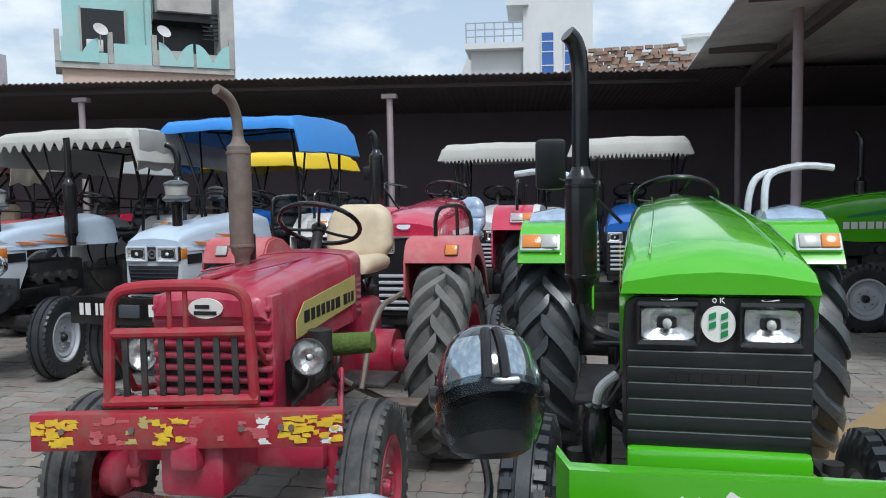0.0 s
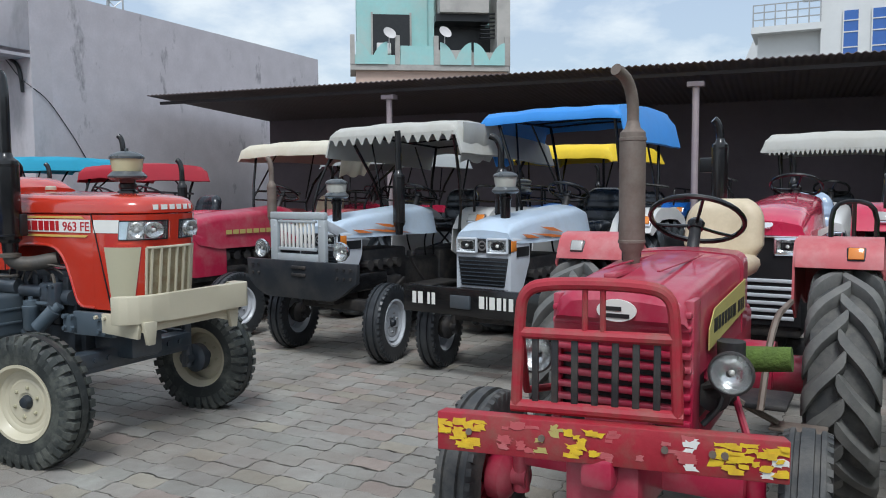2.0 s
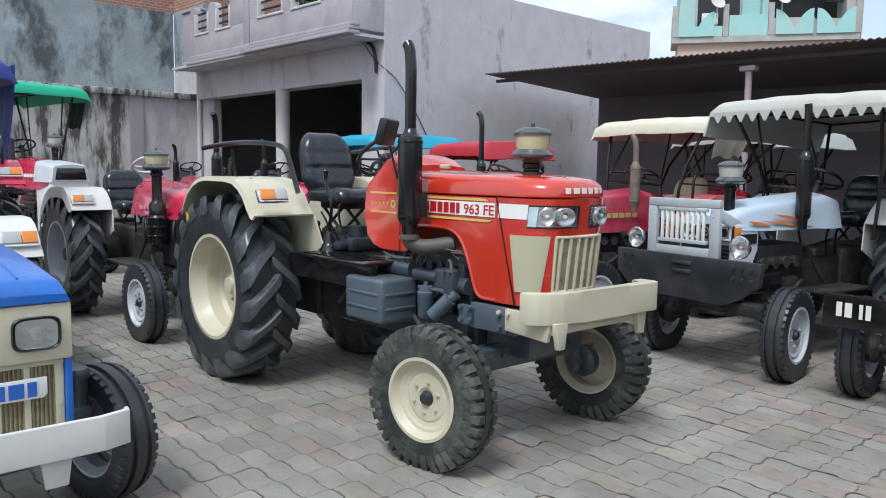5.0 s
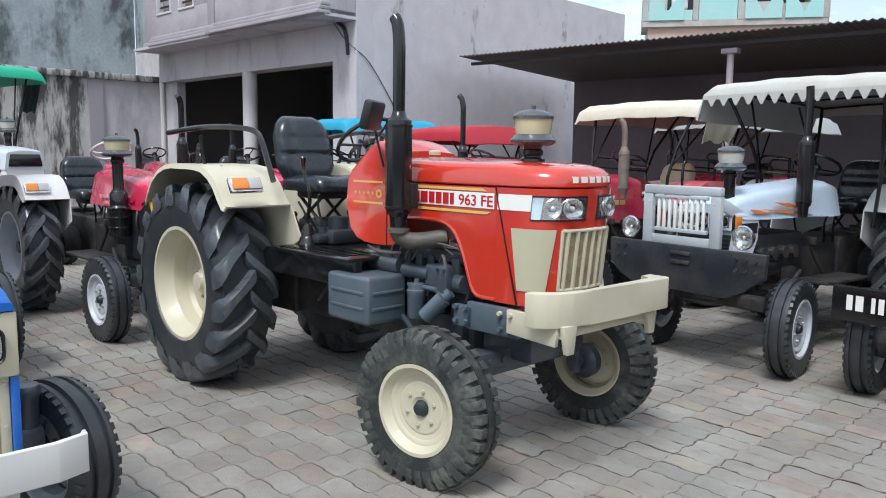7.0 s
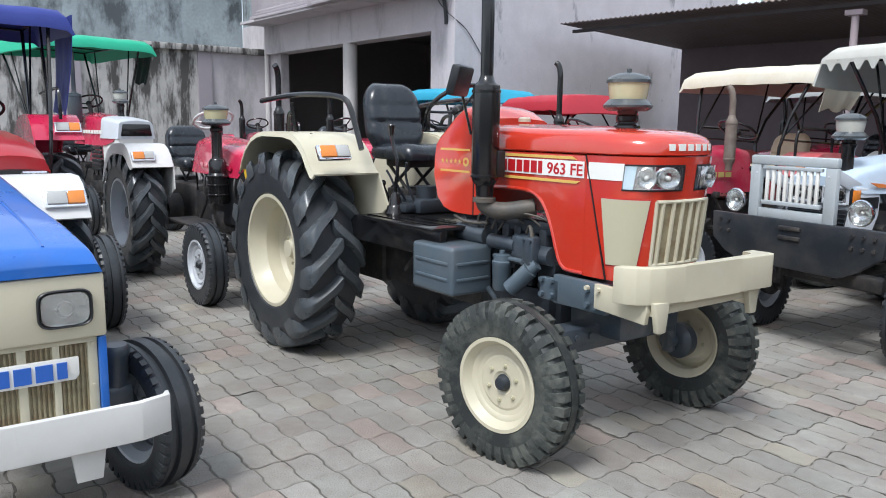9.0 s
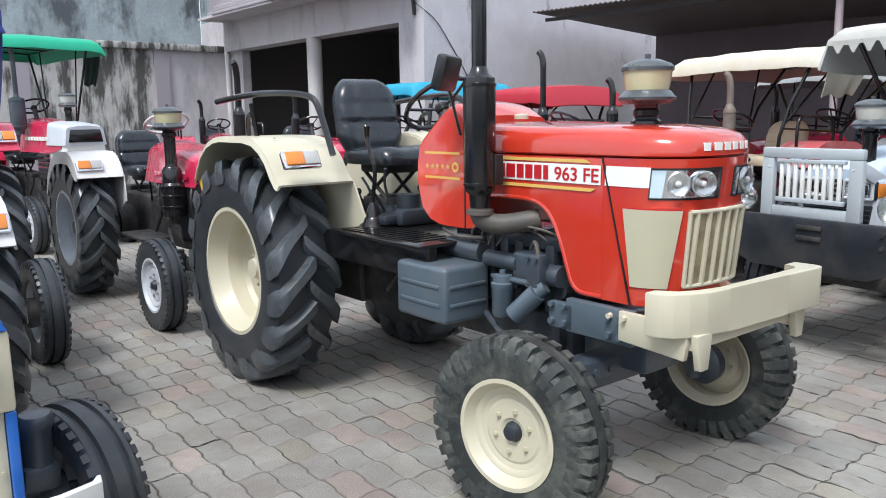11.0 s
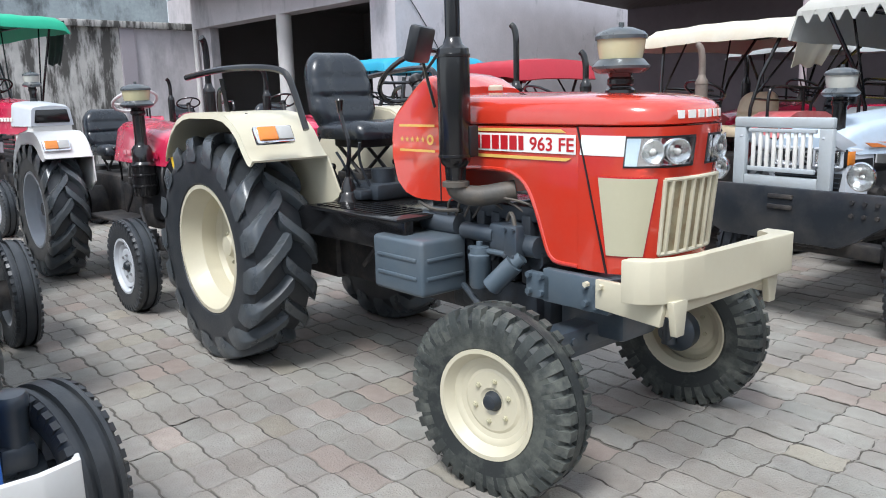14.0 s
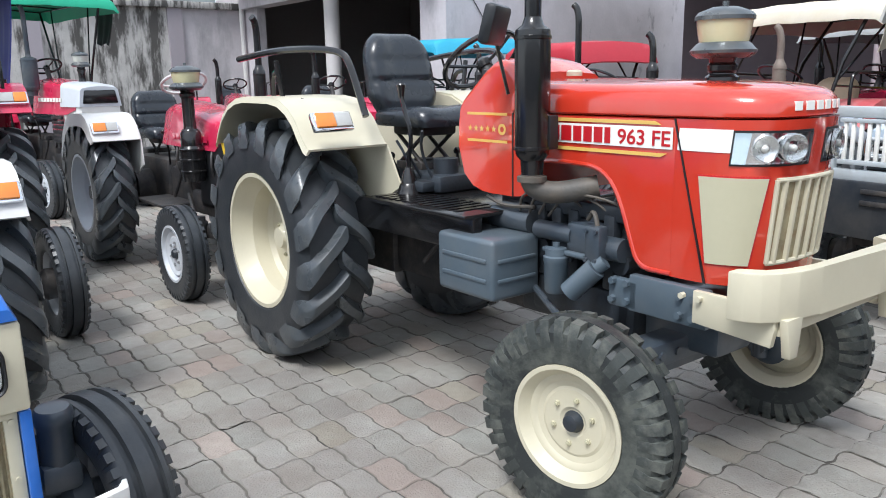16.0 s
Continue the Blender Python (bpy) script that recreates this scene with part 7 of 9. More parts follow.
    revolve(bm, [(0, 0.60), (0.05, 0.60), (0.054, 0.62), (0.054, 0.78), (0.044, 0.80), (0.044, 0.83), (0, 0.84)], pose(2.12, -0.37, 0), 16)
    part("fuel_filter", bm, BLACK, t, "black fuel filter canister")
    bm = bmesh.new()
    tube(bm, [(2.12, -0.37, 0.84), (2.13, -0.36, 0.90), (2.10, -0.30, 0.94)], 0.018, 10)
    part("filter_cap", bm, WHITE, t, "white filter hose elbow")
    bm = bmesh.new()
    for k in range(6):
        tube(bm, [(1.55 + 0.09 * k, -0.24, 0.62 + 0.05 * (k % 3)), (1.60 + 0.08 * k, -0.34 - 0.03 * (k % 2), 0.74), (1.52 + 0.10 * k, -0.26, 0.92)], 0.013, 6)
    part("fuel_line", bm, DIRTYBLACK, t)
    steering(t, 0.62, 1.57, 28, 0.21, BLACK)
    seat(t, 0.02, 1.02, VINYL, 0.46, 0.36)
    for left in (True, False):
        k = 1 if left else -1
        fe = fender(t, s, left, GREEN, front=0.46, top=1.42, rail=False, drop=0.95)
        bm = bmesh.new()
        rings = []
        for q, h in ((-0.22, 0.02), (-0.15, 0.075), (0.0, 0.09), (0.16, 0.075), (0.24, 0.02)):
            rings.append([(0.1 + q, k * 0.66 + yy, 1.42 + zz * h / 0.09) for yy, zz in ((-0.17, 0.0), (-0.15, 0.06), (0, 0.09), (0.15, 0.06), (0.17, 0.0))])
        loft(bm, rings)
        part("fender_cushion", bm, FILM, fe, "fender seat under clear plastic film")
        if full:
            bm = bmesh.new()
            prism(bm, [(0.034 * math.cos(a), 0.034 * math.sin(a)) for a in (2 * math.pi * q / 20 for q in range(20))], pose(0.525, k * 0.52, 1.29, 90, 0, 90) @ pose(0, 0, 0, -24, 0, 0), 0.006)
            de = part("round_sticker", bm, DECALYEL, fe, "round orange sticker with a dark flower")
            bm = bmesh.new()
            for q in range(5):
                cx, cy = 0.010 * math.cos(q * 1.2566), 0.010 * math.sin(q * 1.2566)
                prism(bm, [(cx + 0.005 * math.cos(a), cy + 0.005 * math.sin(a)) for a in (2 * math.pi * j / 8 for j in range(8))], pose(0.525, k * 0.52, 1.29, 90, 0, 90) @ pose(0, 0, 0, -24, 0, 0) @ pose(0, 0, 0.006), 0.001)
            tagged(part("flower", bm, RUST, de), kind="stuff")
        bm = bmesh.new()
        tube(bm, [(0.20, k * 0.52, 1.40), (0.18, k * 0.52, 1.60), (0.10, k * 0.56, 1.70), (-0.05, k * 0.78, 1.74), (-0.10, k * 0.95, 1.72)], 0.021, 8)
        tube(bm, [(-0.06, k * 0.46, 1.40), (-0.08, k * 0.48, 1.60), (-0.14, k * 0.54, 1.69), (-0.16, k * 0.66, 1.71), (-0.02, k * 0.74, 1.735)], 0.021, 8)
        part("grab_rail", bm, WRAP if full else BLACK, fe, "rail wrapped in pale film" if full else "")
    bm = bmesh.new()
    mm = pose(1.09, -0.62, 1.74, 0, 8, 10)
    box(bm, (-0.025, -0.075, -0.125), (0.025, 0.075, 0.125), 0.025, m=mm)
    mi = part("mirror", bm, BLACKMATT, t, "black wing mirror")
    bm = bmesh.new()
    tube(bm, [(1.09, -0.58, 1.67), (1.12, -0.43, 1.60), (1.05, -0.28, 1.45)], 0.009, 6)
    part("mirror_arm", bm, BLACK, mi)
    return t


green_tractor(4.755, 1.232, -139, "bright green tractor with black nose and green bumper")
green_tractor(11.5, 1.5, 140, "green tractor parked under the shed roof", False)


# ---- pale blue tractors with square noses ----
def pale_tractor(x, y, yaw, label, plate, guard):
    t, s = chassis("tractor", label, x, y, yaw, Rr=0.66, Wr=0.34, rr=0.35, yr=0.68, Rf=0.375, Wf=0.175, rf=0.21, yf=0.63, xf=1.95, rim=SILVER, steer=13, dish=-0.03)
    bm = bmesh.new()
    secs = [(0.65, 0.26, 1.14, 1.40, 0.22), (0.85, 0.285, 1.14, 1.44, 0.24), (1.1, 0.285, 1.15, 1.42, 0.25), (1.8, 0.285, 1.15, 1.37, 0.255), (2.1, 0.28, 1.16, 1.32, 0.25), (2.2, 0.275, 1.19, 1.25, 0.25)]
    loft(bm, [ring_of(a, w, z0, z1, min(0.07, (z1 - z0) * 0.4), tw, 0.02) for a, w, z0, z1, tw in secs])
    hood = part("bonnet", bm, PALEBLUE, t)
    bm = bmesh.new()
    loft(bm, [ring_of(1.90, 0.275, 1.0, 1.16, 0.02, 0.275, 0), ring_of(2.0, 0.275, 0.80, 1.20, 0.02, 0.275, 0), ring_of(2.16, 0.275, 0.70, 1.21, 0.02, 0.275, 0), ring_of(2.20, 0.268, 0.70, 1.20, 0.02, 0.268, 0)])
    nose = part("nose_cowl", bm, SILVER, t, "silver-white nose cowl")
    bm = bmesh.new()
    box(bm, (2.19, -0.27, 1.08), (2.215, 0.27, 1.20), 0.01)
    part("lamp_band", bm, BLACKMATT, nose)
    bm = bmesh.new()
    prism(bm, [(-0.21, 0.80), (0.21, 0.80), (0.245, 1.04), (-0.245, 1.04)], pose(2.195, 0, 0, 90, 0, 90), 0.02, 0.006)
    part("grille", bm, BLACKMATT, nose, "black mesh grille")
    for k in range(7):
        bm = bmesh.new()
        box(bm, (2.213, -0.215 - 0.004 * k, 0.815 + 0.032 * k), (2.222, 0.215 + 0.004 * k, 0.822 + 0.032 * k))
        part("grille_bar", bm, NAVY, nose)
    bm = bmesh.new()
    revolve(bm, [(0.028, 0), (0.042, 0), (0.042, 0.006), (0.028, 0.006)], pose(2.214, 0, 1.14, 90, 0, 90), 20, True)
    box(bm, (2.214, -0.016, 1.135), (2.22, 0.016, 1.146))
    part("badge", bm, STEEL, nose)
    for k in (-1, 1):
        square_lamp(t, pose(2.215, k * 0.150, 1.14, 90, 0, 90), 0.165, 0.09, SILVER)
        bm = bmesh.new()
        y0, y1 = sorted((k * 0.245, k * 0.279))
        box(bm, (2.12, y0, 1.095), (2.20, y1, 1.185), 0.006)
        part("side_lens", bm, AMBER, nose)
        m = pose(0, k * 0.288, 0, 90, 0, 0 if k < 0 else 180)
        sx = 1 if k < 0 else -1
        bm = bmesh.new()
        for pts in ([(1.15, 1.17), (1.5, 1.185), (1.9, 1.235), (1.55, 1.215)], [(1.3, 1.22), (1.55, 1.245), (1.72, 1.285), (1.5, 1.27)], [(1.75, 1.19), (1.95, 1.20), (2.04, 1.235), (1.9, 1.225)]):
            pts = [(sx * u, v) for u, v in pts]
            prism(bm, pts if sx > 0 else pts[::-1], m @ pose(0, 0, -0.006), 0.008)
        part("flame_decal", bm, DECALORANGE, hood, "orange flame decal")
        bm = bmesh.new()
        a, b = sorted((sx * 1.78, sx * 2.12))
        prism(bm, [(a + (0.14 if sx > 0 else 0), 1.05), (b - (0 if sx > 0 else 0.14), 1.05), (b - (0 if sx > 0 else 0.14), 1.13), (a + (0.14 if sx > 0 else 0), 1.13)], m @ pose(0, 0, -0.014), 0.008)
        part("side_grille", bm, BLACKMATT, nose)
    bm = bmesh.new()
    box(bm, (1.5, -0.26, 0.62), (2.2, 0.26, 0.8), 0.02)
    part("front_frame", bm, BLACK, t)
    if plate:
        bump = bull_bumper(t, 2.42, 1.36, 0.57, 0.80, BLACK, 0.05)
        for a, b in ((-0.58, -0.54), (-0.52, -0.47), (-0.42, -0.395), (-0.375, -0.34), (0.10, 0.15), (0.17, 0.18), (0.20, 0.25), (0.27, 0.31), (0.33, 0.355), (0.38, 0.42)):
            bm = bmesh.new()
            prism(bm, [(a, 0.645), (b, 0.645), (b, 0.745), (a, 0.745)], pose(2.42, 0, 0, 90, 0, 90), 0.003)
            part("plate_bar", bm, DECALWHITE, bump, "white painted bar")
        bm = bmesh.new()
        box(bm, (2.415, -0.18, 0.63), (2.44, 0.02, 0.74), 0.01)
        part("tow_slot", bm, NAVY, bump)
    if guard:
        bm = bmesh.new()
        prism(bm, [(-0.72, 0.76), (-0.60, 0.66), (-0.45, 0.60), (0.40, 0.60), (0.52, 0.66), (0.70, 0.78), (0.71, 0.955), (-0.73, 0.955)], pose(2.42, 0, 0, 90, 0, 90), 0.05, 0.008)
        bump = part("bumper", bm, DEEPNAVY, t, "blackened navy plate bumper")
        bm = bmesh.new()
        for y in (-0.64, -0.56, 0.48, 0.56, 0.64):
            for z in (0.82, 0.90):
                cyl(bm, (2.46, y, z), (2.485, y, z), 0.014, seg=6)
        box(bm, (2.465, -0.1, 0.88), (2.485, 0.08, 0.91), 0.006)
        box(bm, (2.465, -0.1, 0.81), (2.485, 0.08, 0.84), 0.006)
        part("bumper_bolts", bm, DIRTYBLACK, bump)
        bm = bmesh.new()
        box(bm, (2.40, -0.41, 1.34), (2.45, 0.31, 1.41), 0.012)
        gd = part("front_guard", bm, GUARDGREY, t, "pale grey welded radiator guard")
        for lo, hi in (((2.402, -0.41, 0.95), (2.448, -0.32, 1.341)), ((2.402, 0.22, 0.95), (2.448, 0.31, 1.341)), ((2.401, -0.321, 0.95), (2.447, 0.221, 1.02))):
            bm = bmesh.new()
            box(bm, lo, hi, 0.008)
            part("guard_post", bm, GUARDGREY, gd)
        bm = bmesh.new()
        box(bm, (2.43, -0.29, 1.05), (2.46, 0.20, 1.08), 0.004)
        part("guard_rail", bm, GUARDGREY, gd)
        bm = bmesh.new()
        box(bm, (2.43, -0.29, 1.31), (2.46, 0.20, 1.335), 0.004)
        part("guard_rail", bm, GUARDGREY, gd)
        for k in range(9):
            bm = bmesh.new()
            y = -0.255 + 0.052 * k
            box(bm, (2.432, y - 0.012, 1.08), (2.452, y + 0.012, 1.32), 0.004)
            part("guard_bar", bm, DECALWHITE, gd)
        for k in (-1, 1):
            bm = bmesh.new()
            box(bm, (2.05, k * 0.30 - 0.05 - 0.012, 1.18), (2.42, k * 0.30 - 0.05 + 0.012, 1.27), 0.006, m=pose(2.42, 0, 1.36, 0, -22, 0) @ pose(-2.42, 0, -1.27))
            part("guard_stay", bm, SILVER, gd)
            round_lamp(t, 2.46, k * 0.52 - 0.0, 1.06, 0.085)
    exhaust(t, 1.43 if guard else 1.25, 0.36 if guard else -0.40, 1.16 if guard else 1.28, 1.78, 2.20 if guard else 2.12, 0.062, (0.1, -0.1) if guard else (0.3, -0.6), BLACK, 0.032, 0.05 if guard else 0.16)
    precleaner(t, 2.08 if guard else 1.92, 0.12 if guard else 0.05, 1.28, 1.72 if guard else 1.76, 0.105, BOWLGREY)
    steering(t, 0.62, 1.58, 28, 0.2, BLACK)
    seat(t, 0.0, 1.18, VINYL, 0.46, 0.44)
    for left in (True, False):
        fender(t, s, left, WHITE, front=0.46, top=1.40, rail=True, drop=0.95)
    return t


hr = pale_tractor(4.46, 6.21, -143, "pale blue tractor under a bright blue canopy", True, False)
canopy(hr, -0.62, 0.78, 0.83, 2.42, CLOTHBLUE, droop=0.13, z_rear=2.42, sides=0.36, curtain=(CLOTHBLUE, -1, 0.0, 0.6, 0.55), yo=-0.15)
gt = pale_tractor(3.3, 7.58, -143, "pale blue tractor with welded radiator guard and canopy", False, True)
canopy(gt, -0.80, 1.10, 0.92, 2.34, CLOTHWHITE, droop=0.15, scallop=1, z_rear=2.25, sides=0.34, curtain=(CLOTHWHITE, 1, 0.35, 1.1, 0.44))


# ---- plainer tractors further back ----
def plain_tractor(x, y, yaw, label, paint, fend, roof=None, nose=BLACKMATT, pre=None, muf_side=-1, scale=1.0, lamp=True, roofz=2.25, wide=0.84, text=None, bump=None, seat_mat=VINYL, roof_x=(-0.85, 0.95), scallop=0, ind=True, hood_z=1.32, side_mark=DECALWHITE, rim=SILVER, muf=BLACK, curtain=None, short=0.0, thin=0.36, canister=False, plate=False, ftop=None, steer_mat=BLACK, vents=False, muf_r=0.055, muf_x=1.2, muf_up=0.0, rails=True, steer_up=0.27, mirror=False, muf_top=0.38, badge=False, trim=None, stack=None, droop=0.18):
    t, s = chassis("tractor", label, x, y, yaw, Rr=0.655 * scale, Wr=0.34, rr=0.345 * scale, yr=0.68, Rf=0.37 * scale, Wf=0.17, rf=0.205 * scale, yf=0.62, xf=1.9, rim=rim, dish=-0.03)
    h = hood_z
    f = 2.22 - short
    bm = bmesh.new()
    secs = [(0.6, 0.25, h - thin, h + 0.06, 0.2), (0.8, 0.28, h - thin, h + 0.09, 0.23), (1.2, 0.28, h - thin, h + 0.06, 0.25), (f - 0.4, 0.28, h - thin, h + 0.02, 0.25), (f - 0.12, 0.275, h - min(thin, 0.30), h - 0.03, 0.245), (f - 0.02, 0.26, h - 0.18, h - 0.09, 0.235)]
    loft(bm, [ring_of(a, w, z0, z1, min(0.08, (z1 - z0) * 0.4), tw, 0.025) for a, w, z0, z1, tw in secs])
    hood = part("bonnet", bm, paint, t)
    bm = bmesh.new()
    loft(bm, [ring_of(f - 0.5, 0.265, 0.66, h - 0.3, 0.03), ring_of(f - 0.06, 0.265, 0.66, h - 0.16, 0.03), ring_of(f, 0.24, 0.68, h - 0.18, 0.03)])
    no = part("nose_cowl", bm, nose, t)
    for k in range(6):
        bm = bmesh.new()
        box(bm, (f - 0.03, -0.2, 0.72 + 0.05 * k), (f + 0.012, 0.2, 0.745 + 0.05 * k), 0.006)
        part("grille_bar", bm, BLACKMATT if nose is not BLACKMATT else SILVER, no)
    for k in (-1, 1):
        if lamp:
            square_lamp(t, pose(f + 0.002, k * 0.15, h - 0.235, 90, 0, 90), 0.13, 0.075, CHROME)
        m = pose(0, k * 0.282, 0, 90, 0, 0 if k < 0 else 180)
        sx = 1 if k < 0 else -1
        bm = bmesh.new()
        for q in range(8):
            a, b = sorted((sx * (0.95 + 0.10 * q), sx * (1.03 + 0.10 * q)))
            prism(bm, [(a, h - 0.20), (b, h - 0.20), (b, h - 0.15), (a, h - 0.15)], m, 0.003)
        part("maker_mark", bm, side_mark, hood)
    bm = bmesh.new()
    box(bm, (1.4, -0.24, 0.6), (f - 0.02, 0.24, 0.75), 0.02)
    part("front_frame", bm, DIRTYBLACK, t)
    if bump:
        bull_bumper(t, f + 0.2, 1.15, 0.60, 0.74, bump, 0.05, 0.06)
    exhaust(t, muf_x, muf_side * 0.36, h - 0.12, h + muf_top, h + 0.68 + muf_up, muf_r, (0.2, -0.4), muf, 0.03, 0.12)
    if canister:
        bm = bmesh.new()
        revolve(bm, [(0, 0.86), (0.09, 0.86), (0.095, 0.9), (0.095, 1.12), (0.08, 1.14), (0.08, 1.24), (0.06, 1.27), (0, 1.28)], pose(1.60, -0.36, 0), 20)
        for z in (0.93, 1.02, 1.10):
            revolve(bm, [(0.095, z), (0.102, z + 0.004), (0.102, z + 0.016), (0.095, z + 0.02)], pose(1.60, -0.36, 0), 20)
        part("air_cleaner", bm, BLACK, t, "tall black oil-bath air cleaner")
        precleaner(t, 1.60, -0.36, 1.24, 1.76, 0.115, BOWL)
        bm = bmesh.new()
        box(bm, (0.95, -0.23, 0.8), (1.9, 0.23, 1.18), 0.02)
        for k in range(6):
            tube(bm, [(1.0 + 0.15 * k, -0.24, 0.85), (1.06 + 0.15 * k, -0.30, 1.0), (1.0 + 0.15 * k, -0.24, 1.15)], 0.014, 6)
        part("bare_engine", bm, DIRTYBLACK, t)
    if plate:
        bm = bmesh.new()
        box(bm, (f + 0.18, -0.26, 0.86), (f + 0.20, 0.26, 1.02), 0.006)
        pl = part("number_plate", bm, WHITE, t, "white plate")
        for a, b, z in ((-0.1, 0.1, 0.95), (-0.06, 0.05, 0.90)):
            bm = bmesh.new()
            box(bm, (f + 0.20, a, z), (f + 0.203, b, z + 0.03))
            part("plate_bar", bm, BLACKMATT, pl)
    if vents:
        bm = bmesh.new()
        prism(bm, [(-0.22, h - 0.22), (0.22, h - 0.22), (0.19, h - 0.06), (-0.19, h - 0.06)], pose(f + 0.004, 0, 0, 90, 0, 90), 0.012, 0.01)
        part("nose_window", bm, BLACK, no, "black window-like nose opening")
        bm = bmesh.new()
        loft(bm, [ring_of(f - 0.55, 0.285, h - 0.26, h + 0.04, 0.06, 0.255, 0.02), ring_of(f - 0.1, 0.285, h - 0.26, h + 0.0, 0.06, 0.255, 0.02), ring_of(f + 0.004, 0.265, h - 0.26, h - 0.03, 0.05, 0.24, 0.02)])
        part("nose_cap", bm, SILVER, t, "silver-white nose cap")
        for k in (-1, 1):
            for q in range(6):
                bm = bmesh.new()
                y0, y1 = sorted((k * 0.26, k * 0.295))
                box(bm, (1.35, y0, 0.9 + 0.06 * q), (f - 0.55, y1, 0.94 + 0.06 * q), 0.008)
                part("vent_slat", bm, BLACKMATT, t)
    if mirror:
        bm = bmesh.new()
        box(bm, (-0.02, -0.10, -0.065), (0.02, 0.10, 0.065), 0.02, m=pose(0.95, -0.62, 1.80, 0, 8, 0))
        mi = part("mirror", bm, BLACKMATT, t, "black wing mirror")
        bm = bmesh.new()
        tube(bm, [(0.95, -0.62, 1.76), (0.93, -0.52, 1.66), (0.86, -0.40, 1.45), (0.84, -0.28, 1.35)], 0.010, 6)
        part("mirror_arm", bm, BLACK, mi)
    if pre:
        precleaner(t, 1.75, 0.0, h + 0.02, h + 0.42, 0.10, pre)
    steering(t, 0.58, h + steer_up, 28, 0.2, steer_mat)
    seat(t, -0.02, 1.12, seat_mat, 0.46, 0.44)
    if stack:
        # an extra black muffler, added to this tractor at a guess
        exhaust(t, *stack, 1.1, h + 0.38, h + 0.66, 0.055, (0.2, -0.4), BLACK, 0.03, 0.12, name="second_muffler")
    if badge:
        bm = bmesh.new()
        prism(bm, [(0.055 * math.cos(a), 0.026 * math.sin(a)) for a in (2 * math.pi * k / 20 for k in range(20))], pose(f - 0.03, 0, h - 0.10, 60, 0, 90), 0.02)
        part("badge", bm, CHROME, hood, "silver oval bonnet badge")
        bm = bmesh.new()
        box(bm, (f - 0.02, -0.262, h - 0.185), (f + 0.014, 0.262, h - 0.165), 0.005)
        part("nose_trim", bm, CHROME, no, "bright trim under the bonnet edge")
    for left in (True, False):
        fe = fender(t, s, left, fend, front=0.44, top=ftop or 1.36 * (0.4 + 0.6 * scale), rail=rails, drop=0.92, ind=ind)
        if trim:
            zt, k = ftop or 1.36, 1 if left else -1
            bm = bmesh.new()
            yo = k * (s["yr"] + s["Wr"] / 2 * s.get("fend_out", 0.9) + 0.02)
            path = [(-0.60, zt - 0.42), (-0.50, zt - 0.24), (-0.35, zt - 0.09), (-0.16, zt - 0.005), (0.1, zt + 0.01), (0.30, zt + 0.006), (0.40, zt - 0.03), (0.47, zt - 0.10), (0.55, zt - 0.22)]
            loft(bm, [[(a, yo - k * 0.05, b + 0.012), (a, yo + k * 0.012, b), (a, yo + k * 0.012, b - 0.075), (a, yo, b - 0.075)] for a, b in path])
            part("fender_trim", bm, trim, fe, "white fender edge")
    if roof:
        canopy(t, *roof_x, wide, roofz, roof, droop=droop, scallop=scallop, sides=0.22, curtain=curtain)
    return t


